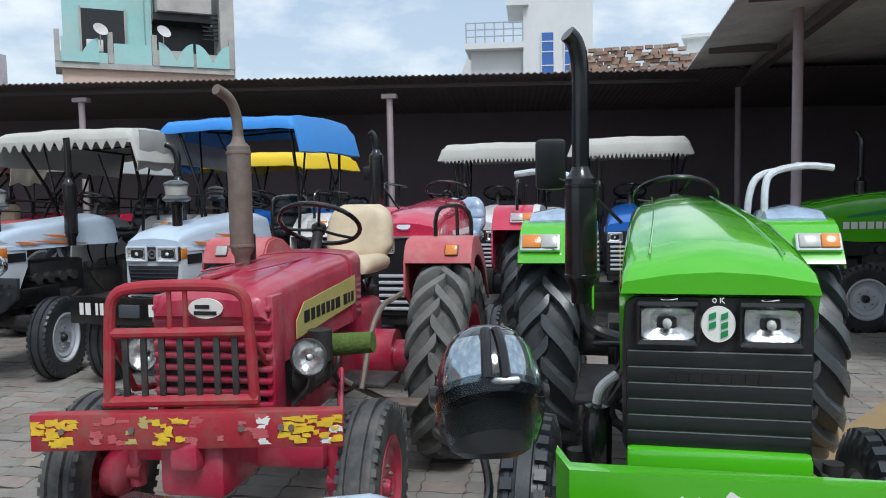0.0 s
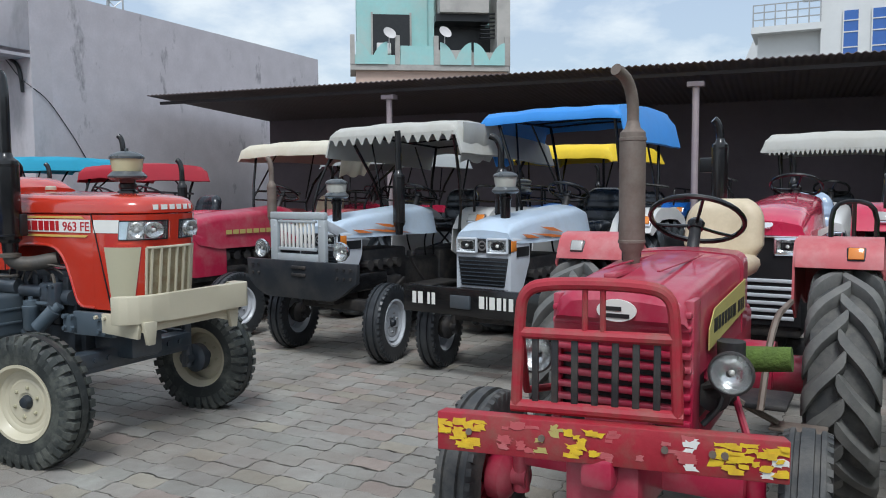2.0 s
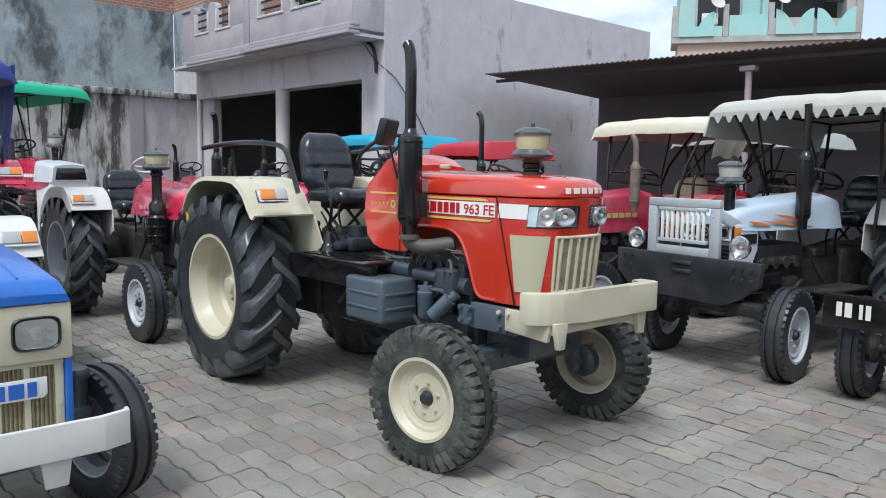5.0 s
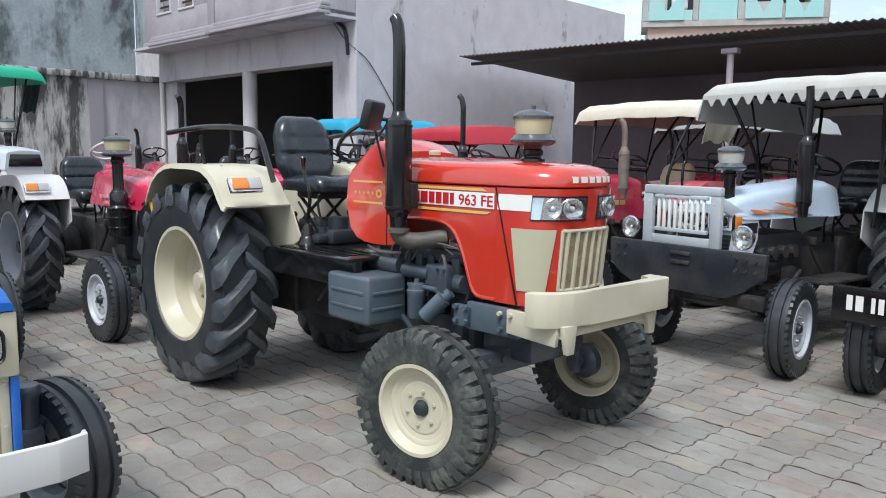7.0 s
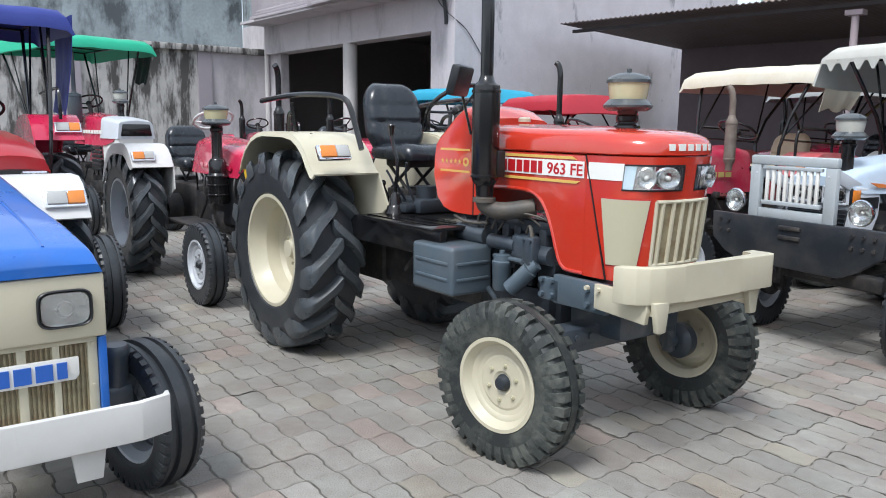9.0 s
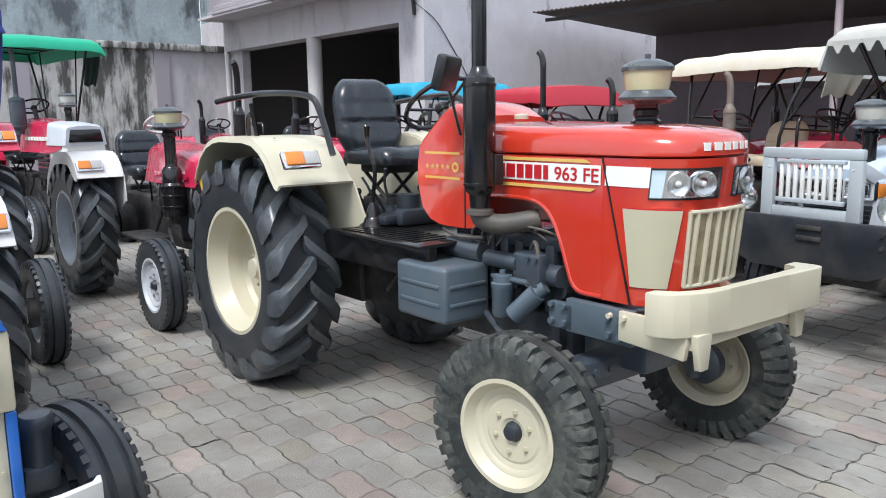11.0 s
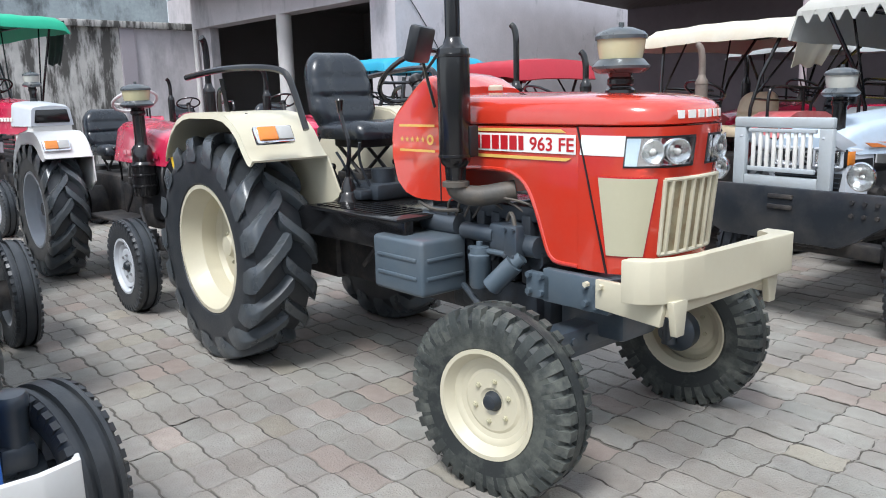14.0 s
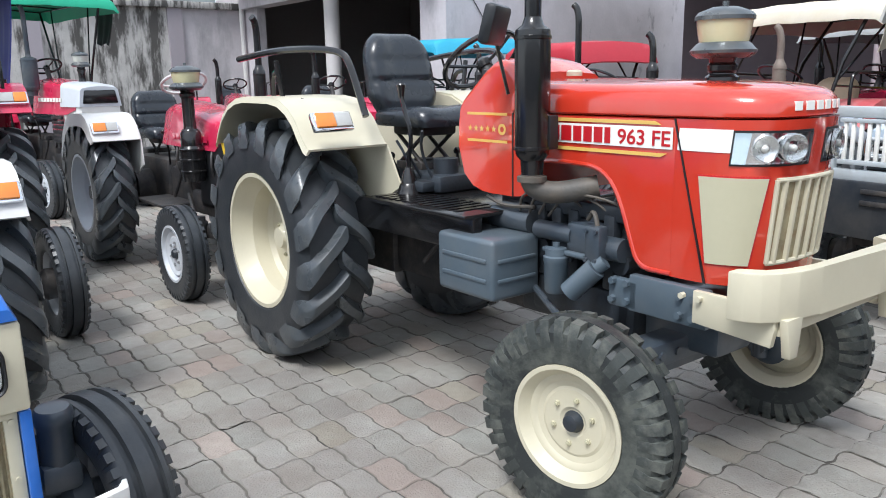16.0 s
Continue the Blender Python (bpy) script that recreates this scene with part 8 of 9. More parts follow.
def blue_tractor():
    """Blue and white tractor whose nose comes into view beside the path."""
    t, s = chassis("tractor", "royal blue and white tractor with white bumper", -3.90, 4.21, -44, Rr=0.62, Wr=0.34, rr=0.33, yr=0.56, Rf=0.335, Wf=0.19, rf=0.20, yf=0.575, xf=1.95, steer=14, rim=SILVER, engine=NAVY, axle=NAVY, dish=-0.03)
    bm = bmesh.new()
    loft(bm, [ring_of(a, w, z0, z1, r, tw, 0.012) for a, w, z0, z1, tw, r in ((0.6, 0.27, 0.98, 1.34, 0.25, 0.05), (1.2, 0.30, 0.98, 1.29, 0.26, 0.05), (1.62, 0.32, 1.0, 1.235, 0.27, 0.03), (2.0, 0.338, 1.03, 1.185, 0.30, 0.025), (2.26, 0.348, 1.042, 1.135, 0.318, 0.02), (2.295, 0.350, 1.042, 1.118, 0.325, 0.02), (2.325, 0.346, 1.044, 1.075, 0.335, 0.012))])
    hood = part("bonnet", bm, BLUE, t)
    bm = bmesh.new()
    for k in (-1, 1):
        tube(bm, [(1.2, k * 0.12, 1.300), (1.62, k * 0.13, 1.246), (2.0, k * 0.15, 1.194), (2.26, k * 0.16, 1.143)], 0.006, 6)
    part("bonnet_crease", bm, BLUE, hood)
    bm = bmesh.new()
    box(bm, (1.7, -0.352, 0.795), (2.318, 0.352, 1.040), 0.012)
    nose = part("lamp_panel", bm, CREAM, t, "white lamp panel")
    for k in (-1, 1):
        m = pose(2.318, k * 0.21, 0.918, 90, 0, 90)
        bm = bmesh.new()
        rings = []
        for d, g in ((-0.02, 1.08), (0.012, 1.08), (0.016, 1.03), (0.012, 0.98), (0.0, 0.96)):
            rings.append([m @ Vector((0.088 * g * abs(math.cos(a)) ** 0.45 * (1 if math.cos(a) > 0 else -1), 0.066 * g * abs(math.sin(a)) ** 0.45 * (1 if math.sin(a) > 0 else -1), d)) for a in (2 * math.pi * (q + 0.5) / 32 for q in range(32))])
        loft(bm, rings)
        lamp = part("headlight", bm, BLACKMATT, t, "rounded rectangular headlamp in a black gasket")
        for nm, mm, prof in (("reflector", LAMPSILVER, ((0.010, 0.95), (0.004, 0.80), (0.0035, 0.62), (0.002, 0.34), (0.0022, 0.1))), ("lens", GLASS, ((0.013, 0.95), (0.020, 0.86), (0.024, 0.6), (0.026, 0.2)))):
            bm = bmesh.new()
            loft(bm, [[m @ Vector((0.086 * g * abs(math.cos(a)) ** 0.5 * (1 if math.cos(a) > 0 else -1), 0.064 * g * abs(math.sin(a)) ** 0.5 * (1 if math.sin(a) > 0 else -1), d)) for a in (2 * math.pi * (q + 0.5) / 32 for q in range(32))] for d, g in prof])
            part(nm, bm, mm, lamp)
        bm = bmesh.new()
        revolve(bm, [(0.026, 0.004), (0.032, 0.008), (0.027, 0.011), (0.018, 0.007), (0, 0.008)], m, 20)
        part("bulb", bm, STEEL, lamp)
        bm = bmesh.new()
        y0, y1 = sorted((k * 0.322, k * 0.352))
        box(bm, (1.9, y0, 0.40), (2.305, y1, 0.792), 0.006)
        part("side_post", bm, BLUE, t)
    bm = bmesh.new()
    box(bm, (1.95, -0.318, 0.42), (2.27, 0.318, 0.79), 0.004)
    rc = part("radiator_screen", bm, GRILLE, t, "rusting ribbed radiator screen")
    for k in range(36):
        bm = bmesh.new()
        y = -0.30 + 0.0171 * k
        box(bm, (2.266, y - 0.0045, 0.43), (2.279, y + 0.0045, 0.775), 0.002)
        part("rib", bm, GRILLE, rc)
    for y, hw in ((-0.302, 0.018), (-0.15, 0.014), (-0.05, 0.014), (0.06, 0.016), (0.175, 0.013), (0.302, 0.018)):
        bm = bmesh.new()
        box(bm, (2.27, y - hw, 0.42), (2.289, y + hw, 0.79), 0.004)
        part("screen_bar", bm, CREAM, rc)
    bm = bmesh.new()
    box(bm, (2.27, -0.32, 0.772), (2.292, 0.32, 0.792), 0.004)
    part("screen_rail", bm, CREAM, rc)
    for y in (-0.302, 0.302):
        for z in (0.765, 0.60, 0.46):
            bm = bmesh.new()
            cyl(bm, (2.288, y, z), (2.295, y, z), 0.008, seg=8)
            part("screen_bolt", bm, CREAM, rc)
    bm = bmesh.new()
    prism(bm, [(-0.22, 0.638), (0.235, 0.638), (0.25, 0.655), (0.25, 0.726), (-0.205, 0.726), (-0.22, 0.71)], pose(2.289, 0, 0, 90, 0, 90), 0.014, 0.004)
    mk = part("name_plate", bm, DECALWHITE, t, "white name plate")
    bm = bmesh.new()
    brand_bars(bm, pose(2.303, -0.20, 0.650, 90, 0, 90), (0.055, 0.075, 0.058, 0.058, 0.058, 0.035), 0.062, 0.006, 0.22)
    part("maker_mark", bm, DECALBLUE, mk, "blue maker lettering shown as plain blocks")
    bm = bmesh.new()
    prism(bm, [(2.47, -0.50), (2.485, 0.0), (2.49, 0.42), (2.455, 0.535), (2.40, 0.545), (2.40, 0.53), (2.44, 0.515), (2.47, 0.41), (2.46, 0.0), (2.45, -0.50)], Matrix.Translation((0, 0, 0.415)), 0.15, 0.004)
    bump = part("bumper", bm, WHITE, t, "white angled steel bumper")
    bm = bmesh.new()
    prism(bm, [(0.17, 0.44), (0.30, 0.44), (0.28, 0.29), (0.19, 0.29)], pose(2.43, 0, 0, 90, 0, 90), 0.02, 0.003)
    box(bm, (2.2, -0.3, 0.41), (2.44, 0.3, 0.45), 0.006)
    part("bumper_bracket", bm, WHITE, bump)
    for k in (-1, 1):
        bm = bmesh.new()
        revolve(bm, [(0, 0.42), (0.05, 0.425), (0.052, 0.62), (0.058, 0.63), (0.058, 0.66), (0.048, 0.675), (0, 0.68)], pose(1.97, k * 0.45, 0, 0, 4, 0), 18)
        box(bm, (1.86, k * 0.45 - 0.06, 0.40), (2.06, k * 0.45 + 0.06, 0.50), 0.025)
        tube(bm, [(1.97, k * 0.45, 0.42), (1.96, k * 0.36, 0.42), (1.94, k * 0.25, 0.48)], 0.055, 10)
        part("king_pin", bm, NAVY, t)
    exhaust(t, 1.2, -0.4, 1.1, 1.6, 1.9, 0.055, (0.2, -0.4), BLACK, 0.03, 0.1)
    steering(t, 0.55, 1.48, 28, 0.2, BLACK)
    seat(t, -0.05, 1.08, VINYL, 0.46, 0.44)
    for left in (True, False):
        fender(t, s, left, WHITE, front=0.44, top=1.26, rail=False, drop=0.9)
    return t


blue_tractor()
plain_tractor(-5.63, 6.585, -44, "dark red tractor with black nose and dark blue canopy", DEEPRED, CRIMSON, CLOTHNAVY, roofz=2.62, short=0.12, roof_x=(-1.2, 0.35), curtain=(CLOTHNAVY, 1, -0.5, 0.3, 0.95), hood_z=1.42, ftop=1.64, muf=CAPGREY, muf_r=0.065)
plain_tractor(-4.36, 8.37, -44, "red tractor with white fenders and black air cleaner", CRIMSON, WHITE, None, nose=BLACKMATT, pre=None, short=0.25, bump=None, hood_z=1.36, muf_side=1.4, muf_x=1.09, muf_up=0.14, thin=0.26, canister=True, steer_mat=WHITE, rails=False, side_mark=CRIMSON)
plain_tractor(-8.0, 11.65, -36, "red tractor with silver-white nose and green canopy", CRIMSON, CRIMSON, CLOTHGREEN, nose=WHITE, roofz=2.84, hood_z=1.62, side_mark=DECALWHITE, pre=BOWLGREY, roof_x=(-1.3, 1.1), muf=NAVY, lamp=False, muf_r=0.10, muf_x=1.0, muf_up=0.35, vents=True, curtain=(BLACKMATT, 1, 0.35, 1.0, 0.66))
plain_tractor(5.72, 4.60, -138.5, "crimson tractor with sun-faded rounded bonnet", CRIMSON, CRIMSON, None, mirror=True, nose=BLACKMATT, seat_mat=FILM, hood_z=1.45, bump=None, steer_up=0.17, muf_x=1.31, muf_side=-1.33, muf_top=0.52, muf_up=0.02, muf_r=0.062, badge=True, ftop=1.46, trim=WHITE)
plain_tractor(8.3, 6.9, -138, "white tractor under an off-white canopy", WHITE, WHITE, CLOTHWHITE, nose=BLACKMATT, roofz=2.28, scallop=2, droop=0.22, wide=0.76, curtain=(BLACKMATT, 1, -0.75, -0.1, 0.5))
plain_tractor(9.2, 5.3, -140, "blue tractor under an off-white canopy", BLUE, BLUE, CLOTHWHITE, nose=BLACKMATT, roofz=2.28, scallop=2, droop=0.22, wide=0.76, curtain=(BLACKMATT, 1, -0.75, -0.1, 0.5))
plain_tractor(5.7, 8.8, -143, "dark blue tractor under a yellow canopy", BLUE, BLUE, CLOTHYEL, nose=SILVER, roofz=2.2, pre=BOWLGREY)
plain_tractor(1.95, 9.25, -143, "old red tractor under a cream canopy", OLDRED, PINK, CLOTHCREAM, nose=OLDRED, roofz=2.25, pre=None, side_mark=DECALPALE, seat_mat=BEIGE, muf=RUST, muf_side=1.3, stack=(1.80, -0.40), wide=0.92, roof_x=(-1.25, 0.5), curtain=(CLOTHCREAM, 1, -0.15, 0.5, 0.46))
plain_tractor(-0.3, 11.0, -143, "red tractor under a red canopy", CRIMSON, CRIMSON, CLOTHRED, nose=BLACKMATT, roofz=2.0, pre=None, wide=0.7, roof_x=(-0.6, 0.6))
plain_tractor(-2.0, 13.8, -143, "grey tractor under a teal canopy", SILVER, SILVER, CLOTHTEAL, nose=BLACKMATT, roofz=2.2)
plain_tractor(0.36, 9.75, -143, "red tractor with a tall black muffler", CRIMSON, CRIMSON, None, nose=BLACKMATT, muf_side=1, muf_up=0.27, rails=False)
plain_tractor(3.6, 11.2, -143, "red tractor with a grey canopy deep in the yard", CRIMSON, CRIMSON, CLOTHGREY, nose=BLACKMATT, roofz=2.2)
plain_tractor(7.9, 10.7, -143, "dark blue tractor deep under the shed roof", BLUE, BLUE, None, nose=SILVER)
plain_tractor(-6.5, 15.2, -60, "red tractor standing before the open bays", CRIMSON, CRIMSON, None, nose=BLACKMATT)
plain_tractor(-3.9, 12.2, -60, "crimson tractor standing before the open bays", CRIMSON, CRIMSON, None, nose=BLACKMATT)
plain_tractor(9.9, -0.3, 138, "red tractor with chrome lamps and white plate", DEEPRED, DEEPRED, None, nose=DEEPRED, plate=True, hood_z=1.36)


HELMETBLACK = mat("glossy_black_lacquer", (0.012, 0.014, 0.018), 0.13, coat=1.0, vary=0.1)


# ---- motorcycle with a helmet ----
def motorcycle():
    t = thing("motorcycle", "black motorcycle with pale blue tank beside the green tractor", "motorcycle", pose(1.73, 0.0, -0.05, 0, 0, -58))
    bm = bmesh.new()
    for x in (-0.62, 0.66):
        revolve(bm, [(0.22, -0.03), (0.26, -0.05), (0.30, -0.04), (0.31, 0), (0.30, 0.04), (0.26, 0.05), (0.22, 0.03)], pose(x, 0, 0.31, 90, 0, 0), 32, True)
    part("tyres", bm, RUBBER, t)
    bm = bmesh.new()
    for x in (-0.62, 0.66):
        revolve(bm, [(0.0, -0.05), (0.06, -0.05), (0.05, 0), (0.06, 0.05), (0, 0.05)], pose(x, 0, 0.31, 90, 0, 0), 16)
        for k in range(12):
            a = 2 * math.pi * k / 12
            tube(bm, [(x, 0, 0.31), (x + 0.23 * math.cos(a), 0, 0.31 + 0.23 * math.sin(a))], 0.004, 5, 0)
    part("spoked_rims", bm, CHROME, t)
    bm = bmesh.new()
    loft(bm, [[(0.38 - 0.5 * q, w * math.cos(a), 0.74 + 0.04 * q + h * math.sin(a)) for a in (2 * math.pi * j / 14 for j in range(14))] for q, w, h in ((0, 0.06, 0.05), (0.12, 0.13, 0.11), (0.5, 0.14, 0.13), (0.85, 0.10, 0.08), (1.0, 0.05, 0.03))])
    part("tank", bm, PALEBLUE, t, "pale blue fuel tank")
    bm = bmesh.new()
    box(bm, (-0.75, -0.12, 0.69), (-0.10, 0.12, 0.76), 0.03)
    part("saddle", bm, VINYL, t)
    bm = bmesh.new()
    box(bm, (-0.12, -0.12, 0.28), (0.3, 0.12, 0.62), 0.04)
    tube(bm, [(0.4, 0, 0.75), (0.3, 0, 0.3), (-0.2, 0, 0.28), (-0.62, 0.06, 0.31)], 0.025, 8)
    tube(bm, [(-0.7, 0.1, 0.72), (-0.3, 0.1, 0.7), (-0.62, 0.09, 0.31)], 0.02, 8)
    part("engine_frame", bm, DIRTYBLACK, t)
    bm = bmesh.new()
    for k in (-1, 1):
        tube(bm, [(0.66, k * 0.09, 0.31), (0.46, k * 0.09, 0.86)], 0.024, 10, 0)
    part("fork", bm, BLACK, t)
    bm = bmesh.new()
    tube(bm, [(0.28, -0.36, 0.97), (0.36, -0.24, 0.99), (0.45, -0.08, 0.90), (0.45, 0.08, 0.90), (0.36, 0.24, 0.99), (0.28, 0.36, 0.97)], 0.012, 8)
    hb = part("handlebar", bm, BLACK, t)
    for k in (-1, 1):
        bm = bmesh.new()
        cyl(bm, (0.27, k * 0.38, 0.97), (0.33, k * 0.27, 0.985), 0.019, seg=12)
        part("grip", bm, RUBBER, hb)
        bm = bmesh.new()
        tube(bm, [(0.37, k * 0.24, 0.98), (0.42, k * 0.30, 0.99), (0.36, k * 0.40, 0.965)], 0.007, 6)
        part("brake_lever", bm, BLACK, hb)
        bm = bmesh.new()
        cyl(bm, (0.52, k * 0.13, 0.84), (0.56, k * 0.2, 0.84), 0.028, seg=12)
        part("turn_lamp", bm, AMBER, hb, "orange turn lamp")
    round_lamp(t, 0.58, 0, 0.84, 0.09, 0, BLACK)
    bm = bmesh.new()
    loft(bm, [[(0.66 + 0.34 * math.cos(a), y, 0.31 + 0.34 * math.sin(a)) for y in (-0.06, 0.06)] + [(0.66 + 0.325 * math.cos(a), y, 0.31 + 0.325 * math.sin(a)) for y in (0.06, -0.06)] for a in (math.radians(q) for q in range(20, 160, 12))])
    part("front_mudguard", bm, BLACK, t)
    return t


motorcycle()


def helmet():
    m = pose(1.98, -0.40, 1.075, 0, -14, -122) @ Matrix.Diagonal((1.05, 1.03, 0.78, 1))
    t = thing("helmet", "glossy black motorcycle helmet with clear smoky visor on the handlebar", "helmet", m)
    n = 40
    def shell_point(a, f, grow=1.0):
        """f: 0 at the rim, 1 at the crown, below 0 on the visor; the rim hangs lower at the back."""
        back = min(1.0, 1.7 * (0.5 - 0.5 * math.cos(a)))
        zr = 0.085 - 0.10 * back
        z = zr + (0.285 - zr) * math.sin(f * math.pi / 2) if f >= 0 else zr + f * 0.30
        k = math.cos(f * math.pi / 2) ** 0.72 if 0 <= f < 1 else (0.0 if f > 0 else 1.0 - 0.9 * f * f)
        bulge = 1.0 - 0.10 * max(0.0, 0.25 - f) * 4 * back
        return (grow * 0.150 * k * bulge * math.cos(a) - 0.01, grow * 0.130 * k * bulge * math.sin(a), z)
    bm = bmesh.new()
    rings = [[shell_point(2 * math.pi * k / n, 0.0, 0.92) for k in range(n)]]
    rings += [[shell_point(2 * math.pi * k / n, f) for k in range(n)] for f in (0.0, 0.06, 0.13, 0.2, 0.3, 0.42, 0.55, 0.68, 0.8, 0.9, 0.97, 0.995)]
    loft(bm, rings)
    shell = part("shell", bm, HELMETBLACK, t)
    # pale blue side panels also carry the sky's reflection as colour
    bm = bmesh.new()
    for k, (q0, q1) in ((-1, (12, 62)), (1, (12, 62))):
        rings = []
        for f, g in ((0.10, 0.2), (0.2, 0.0), (0.34, 0.0), (0.48, 0.1), (0.60, 0.3)):
            lo, hi = q0 + (q1 - q0) * g * 0.5, q1 - (q1 - q0) * g * 0.4
            out = [shell_point(radians(k * (lo + (hi - lo) * j / 8)), f, 1.012) for j in range(9)]
            rings.append(out + [shell_point(radians(k * (lo + (hi - lo) * j / 8)), f, 0.99) for j in range(8, -1, -1)])
        loft(bm, rings)
    part("sky_reflection_graphic", bm, SKYREFLECT, shell, "blue-grey graphic with the sky's reflection put into its colour")
    bm = bmesh.new()
    for k in (-1, 1):
        tube(bm, [shell_point(radians(k * 9), f, 1.02) for f in (0.12, 0.25, 0.4, 0.55, 0.7)], 0.012, 8, 1)
    part("air_vent", bm, BLACK, shell, "black raised vent ridge")
    bm = bmesh.new()
    rings = []
    for f in (0.16, 0.06, -0.05, -0.15, -0.26, -0.36):
        wide = 88 if f > -0.2 else 88 - 120 * (-0.2 - f)
        ring = [shell_point(radians(wide * j / 14), f, 1.045) for j in range(-14, 15)]
        ring += [shell_point(radians(wide * j / 14), f, 1.03) for j in range(14, -15, -1)]
        rings.append(ring)
    loft(bm, rings)
    part("visor", bm, SMOKEGLASS, t, "smoky see-through visor hanging below the shell")
    for k in (-1, 1):
        bm = bmesh.new()
        cyl(bm, (0.0, k * 0.120, 0.075), (0.0, k * 0.138, 0.075), 0.030, 0.024, 18)
        part("visor_pivot", bm, BLACKMATT, t)
    bm = bmesh.new()
    rings = []
    for z, k in ((0.16, 0.70), (0.10, 0.84), (0.02, 0.88), (-0.05, 0.88), (-0.095, 0.80), (-0.115, 0.55)):
        rings.append([((0.112 if math.cos(a) > 0 else 0.140) * k * math.cos(a) - 0.02, 0.116 * k * math.sin(a), z) for a in (math.radians(12 * q) for q in range(30))])
    loft(bm, rings)
    part("lining", bm, BLACKMATT, t)
    bm = bmesh.new()
    prism(bm, [(-0.036, -0.002), (-0.026, -0.010), (0.026, -0.010), (0.03, 0.0), (0.026, 0.010), (-0.026, 0.010)], pose(0.140, 0.022, 0.112, 84, 0, 84), 0.006, 0.003)
    part("badge", bm, STEEL, t, "small silver badge bar")
    return t


helmet()

# ---- block paving ----
PAVER = mat("interlocking_paver", (0.289, 0.278, 0.252), 0.8, vary=0.34, scale=2.0, grime=(0.200, 0.170, 0.150), grime_amt=0.65, grime_at=0.50, spread=0.12, bump=0.8, bump_scale=95)


def vary_pieces(m, socket, amount):
    """Shifts a material's colour a little from piece to piece."""
    n, l = m.node_tree.nodes, m.node_tree.links
    b = n["Principled BSDF"]
    old = b.inputs["Base Color"].links[0].from_socket
    hsv = n.new("ShaderNodeHueSaturation")
    mr = n.new("ShaderNodeMapRange")
    mr.inputs["To Min"].default_value, mr.inputs["To Max"].default_value = 1 - amount, 1 + amount
    if socket == "island":
        src = n.new("ShaderNodeNewGeometry").outputs["Random Per Island"]
    else:
        src = n.new("ShaderNodeObjectInfo").outputs["Random"]
    l.new(src, mr.inputs["Value"])
    l.new(mr.outputs["Result"], hsv.inputs["Value"])
    tint = n.new("ShaderNodeValToRGB")
    tint.color_ramp.interpolation = "CONSTANT"
    for pos, col in ((0.0, (1.0, 0.99, 0.97, 1)), (0.3, (0.97, 0.99, 0.98, 1)), (0.55, (1.05, 0.945, 0.915, 1)), (0.66, (1.0, 1.0, 1.0, 1)), (0.86, (1.03, 1.0, 0.91, 1)), (0.92, (0.97, 0.97, 0.97, 1))):
        el = tint.color_ramp.elements[0] if pos == 0 else tint.color_ramp.elements.new(pos)
        el.color = col
    tint.color_ramp.elements[-1].color = (0.94, 0.94, 0.95, 1)
    mul = n.new("ShaderNodeMath")
    mul.operation, mul.inputs[1].default_value = "MULTIPLY", 7.0
    fr = n.new("ShaderNodeMath")
    fr.operation = "FRACT"
    l.new(src, mul.inputs[0])
    l.new(mul.outputs[0], fr.inputs[0])
    l.new(fr.outputs[0], tint.inputs["Fac"])
    tm = n.new("ShaderNodeMixRGB")
    tm.blend_type = "MULTIPLY"
    tm.inputs["Fac"].default_value = 1.0
    l.new(old, tm.inputs["Color1"])
    l.new(tint.outputs["Color"], tm.inputs["Color2"])
    l.new(tm.outputs["Color"], hsv.inputs["Color"])
    l.new(hsv.outputs["Color"], b.inputs["Base Color"])
    return m


vary_pieces(PAVER, "island", 0.10)
PL, PW = 0.25, 0.155  # length and width of a paver


def paver_outline(gap=0.0048):
    pts = []
    steps = (0.012, 0.075, 0.25, 0.425, 0.575, 0.75, 0.925, 0.988)
    wave = lambda f: 0.0075 * max(-1.0, min(1.0, 3.2 * (2 / math.pi) * math.asin(math.sin(2 * math.pi * f))))
    for f in steps:
        pts.append((f * PL, wave(f)))
    for g in (0.2, 0.4, 0.6, 0.8):
        pts.append((PL + 0.011 * (2 / math.pi) * math.asin(math.sin(2 * math.pi * g)), g * PW))
    for f in steps[::-1]:
        pts.append((f * PL, PW + wave(f)))
    for g in (0.8, 0.6, 0.4, 0.2):
        pts.append((0.011 * (2 / math.pi) * math.asin(math.sin(2 * math.pi * g)), g * PW))
    kx, ky = 1 - gap / PL, 1 - 2.2 * gap / PW
    return [((x - PL / 2) * kx, (y - PW / 2) * ky) for x, y in pts]


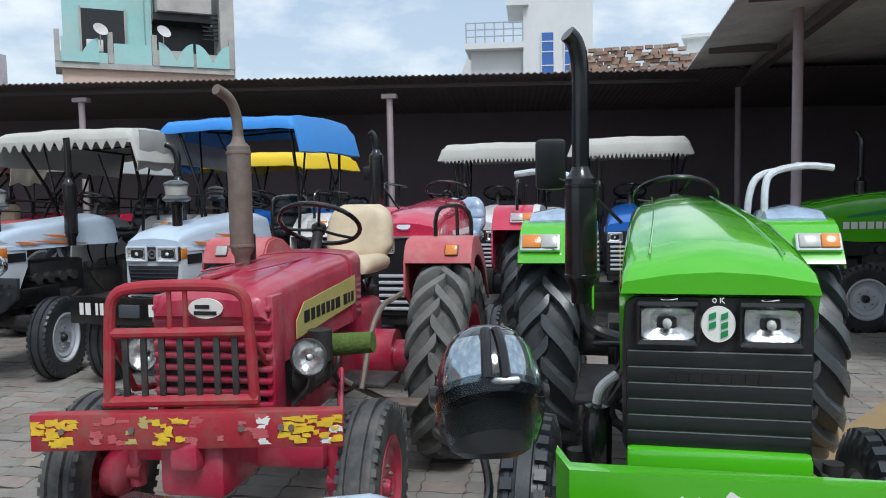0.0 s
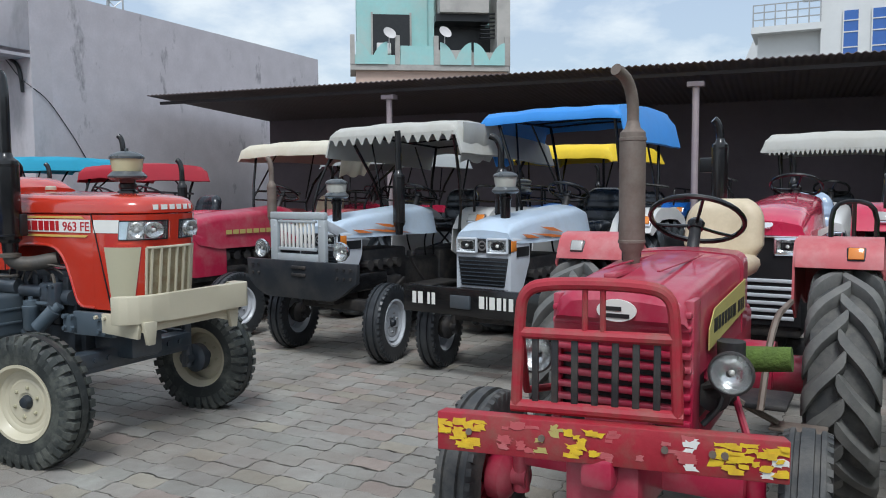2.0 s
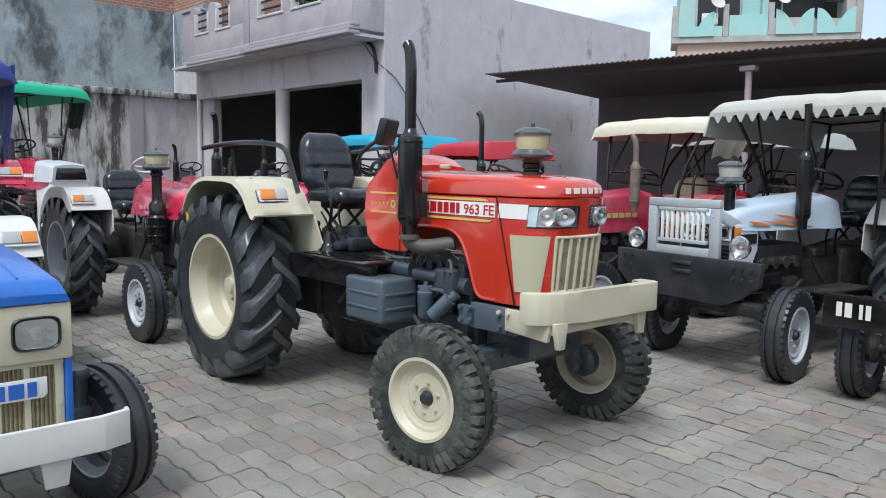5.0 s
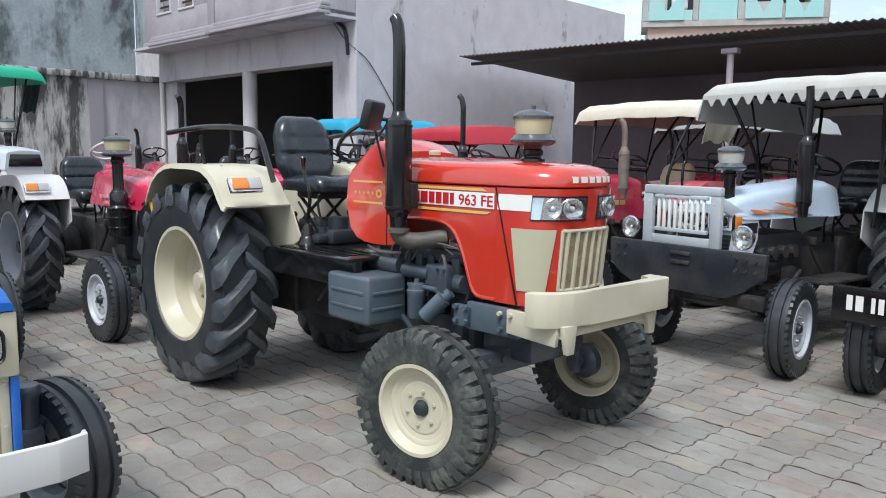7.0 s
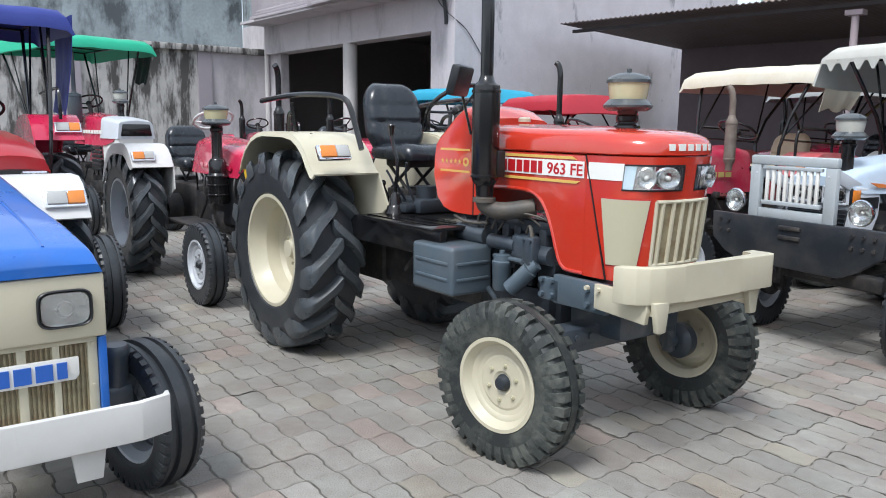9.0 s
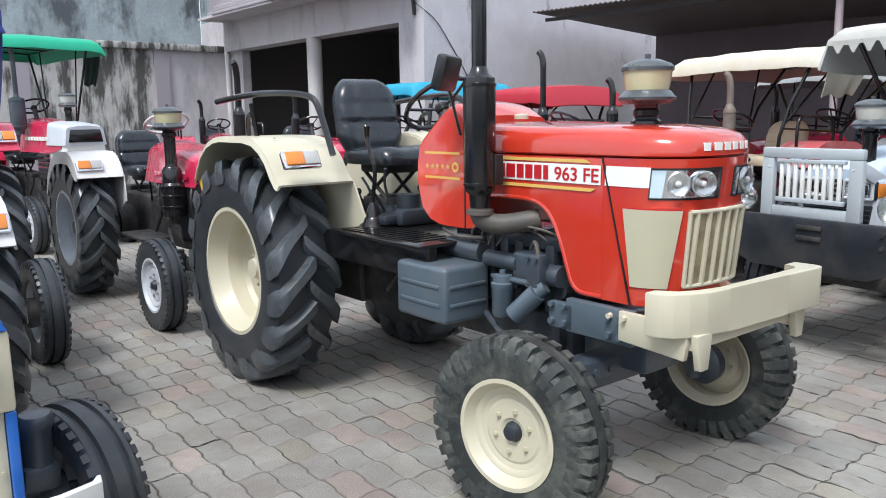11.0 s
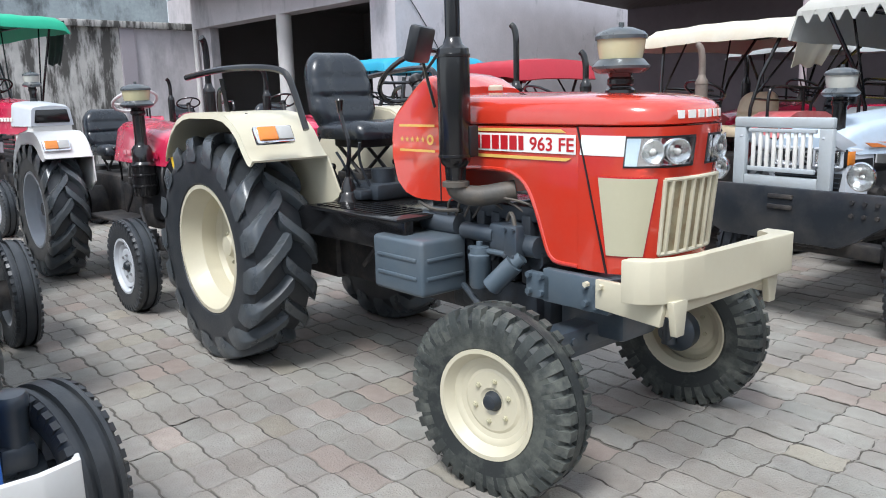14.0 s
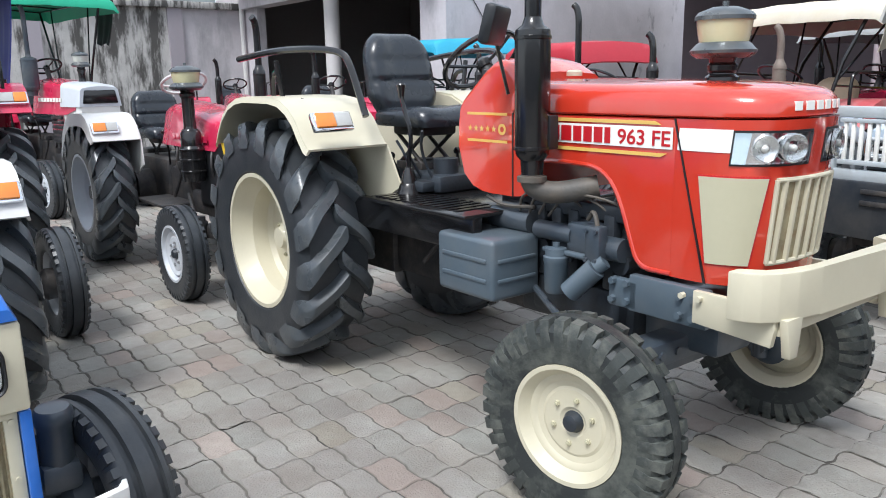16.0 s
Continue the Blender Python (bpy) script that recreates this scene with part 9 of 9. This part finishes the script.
def lay_pavers(turn, x0, x1, y0, y1, near):
    out = np.array(paver_outline())
    n = len(out)
    c, s = math.cos(radians(turn)), math.sin(radians(turn))
    rng = np.random.default_rng(4)
    cells = []
    for j in range(int(y0 / PW), int(y1 / PW)):
        for i in range(int(x0 / PL), int(x1 / PL)):
            cx, cy = i * PL, j * PW
            cells.append((cx * c - cy * s, cx * s + cy * c))
    cells = np.array(cells)
    pick = near(cells[:, 0], cells[:, 1])
    close, rest = cells[pick], cells[~pick]
    lim = 0.96 * out
    rot = np.array([[c, s], [-s, c]])
    def template():
        v = np.concatenate([np.c_[out @ rot, np.full(n, -0.02)], np.c_[out @ rot, np.full(n, -0.004)], np.c_[lim @ rot, np.zeros(n)]])
        faces = [(k, (k + 1) % n, n + (k + 1) % n, n + k) for k in range(n)] + [(n + k, n + (k + 1) % n, 2 * n + (k + 1) % n, 2 * n + k) for k in range(n)]
        return v, faces, tuple(range(2 * n, 3 * n))
    v, faces, top = template()
    floor = tagged(new("pavement"), "zigzag concrete block paving with dusty joints", kind="structure")
    quads, tops = np.array(faces[n:]), np.array(top)
    m = len(rest)
    dz = rng.normal(0, 0.0018, m).clip(-0.004, 0.004)
    vv = v[n:]
    verts = vv[None] + np.c_[rest, dz][:, None, :]
    verts = (verts + rng.normal(0, 1.0, verts.shape) * np.array([0.0022, 0.0022, 0.0007])).reshape(-1, 3)
    step = 2 * n
    q = (quads - n)[None] + (np.arange(m) * step)[:, None, None]
    tp = (tops - n)[None] + (np.arange(m) * step)[:, None]
    me = bpy.data.meshes.new("paving")
    me.from_pydata(verts.tolist(), [], q.reshape(-1, 4).tolist() + tp.tolist())
    me.materials.append(PAVER)
    ob = new("paving_field", me)
    ob.parent = floor
    tagged(ob, "grey and brown interlocking pavers", kind="stuff")
    pm = bpy.data.meshes.new("paver")
    pm.from_pydata(v.tolist(), [], faces + [top])
    pm.materials.append(PAVERONE)
    for x, y in close:
        p = new("paver", pm)
        p.parent = floor
        p.location = (x, y, float(rng.normal(0, 0.0014)))
        p.rotation_euler = [float(q) for q in rng.normal(0, 0.006, 3)]


PAVERONE = vary_pieces(mat("interlocking_paver_single", (0.289, 0.278, 0.252), 0.8, vary=0.34, scale=2.0, grime=(0.200, 0.170, 0.150), grime_amt=0.65, grime_at=0.50, spread=0.12, bump=0.8, bump_scale=95), "object", 0.10)
tree_of = PAVERONE.node_tree
spot = tree_of.nodes.new("ShaderNodeNewGeometry")
for link in [q for q in tree_of.links if q.from_node.bl_idname == "ShaderNodeTexCoord"]:
    tree_of.links.new(spot.outputs["Position"], link.to_socket)  # stains run on from paver to paver
lay_pavers(-44.1, -14, 11, -4, 13, lambda x, y: (x > -2.6) & (x < 0.2) & (y > 2.2) & (y < 5.2) & ((x + 1.2) ** 2 / 1.5 + (y - 3.6) ** 2 / 2.2 < 0.85))
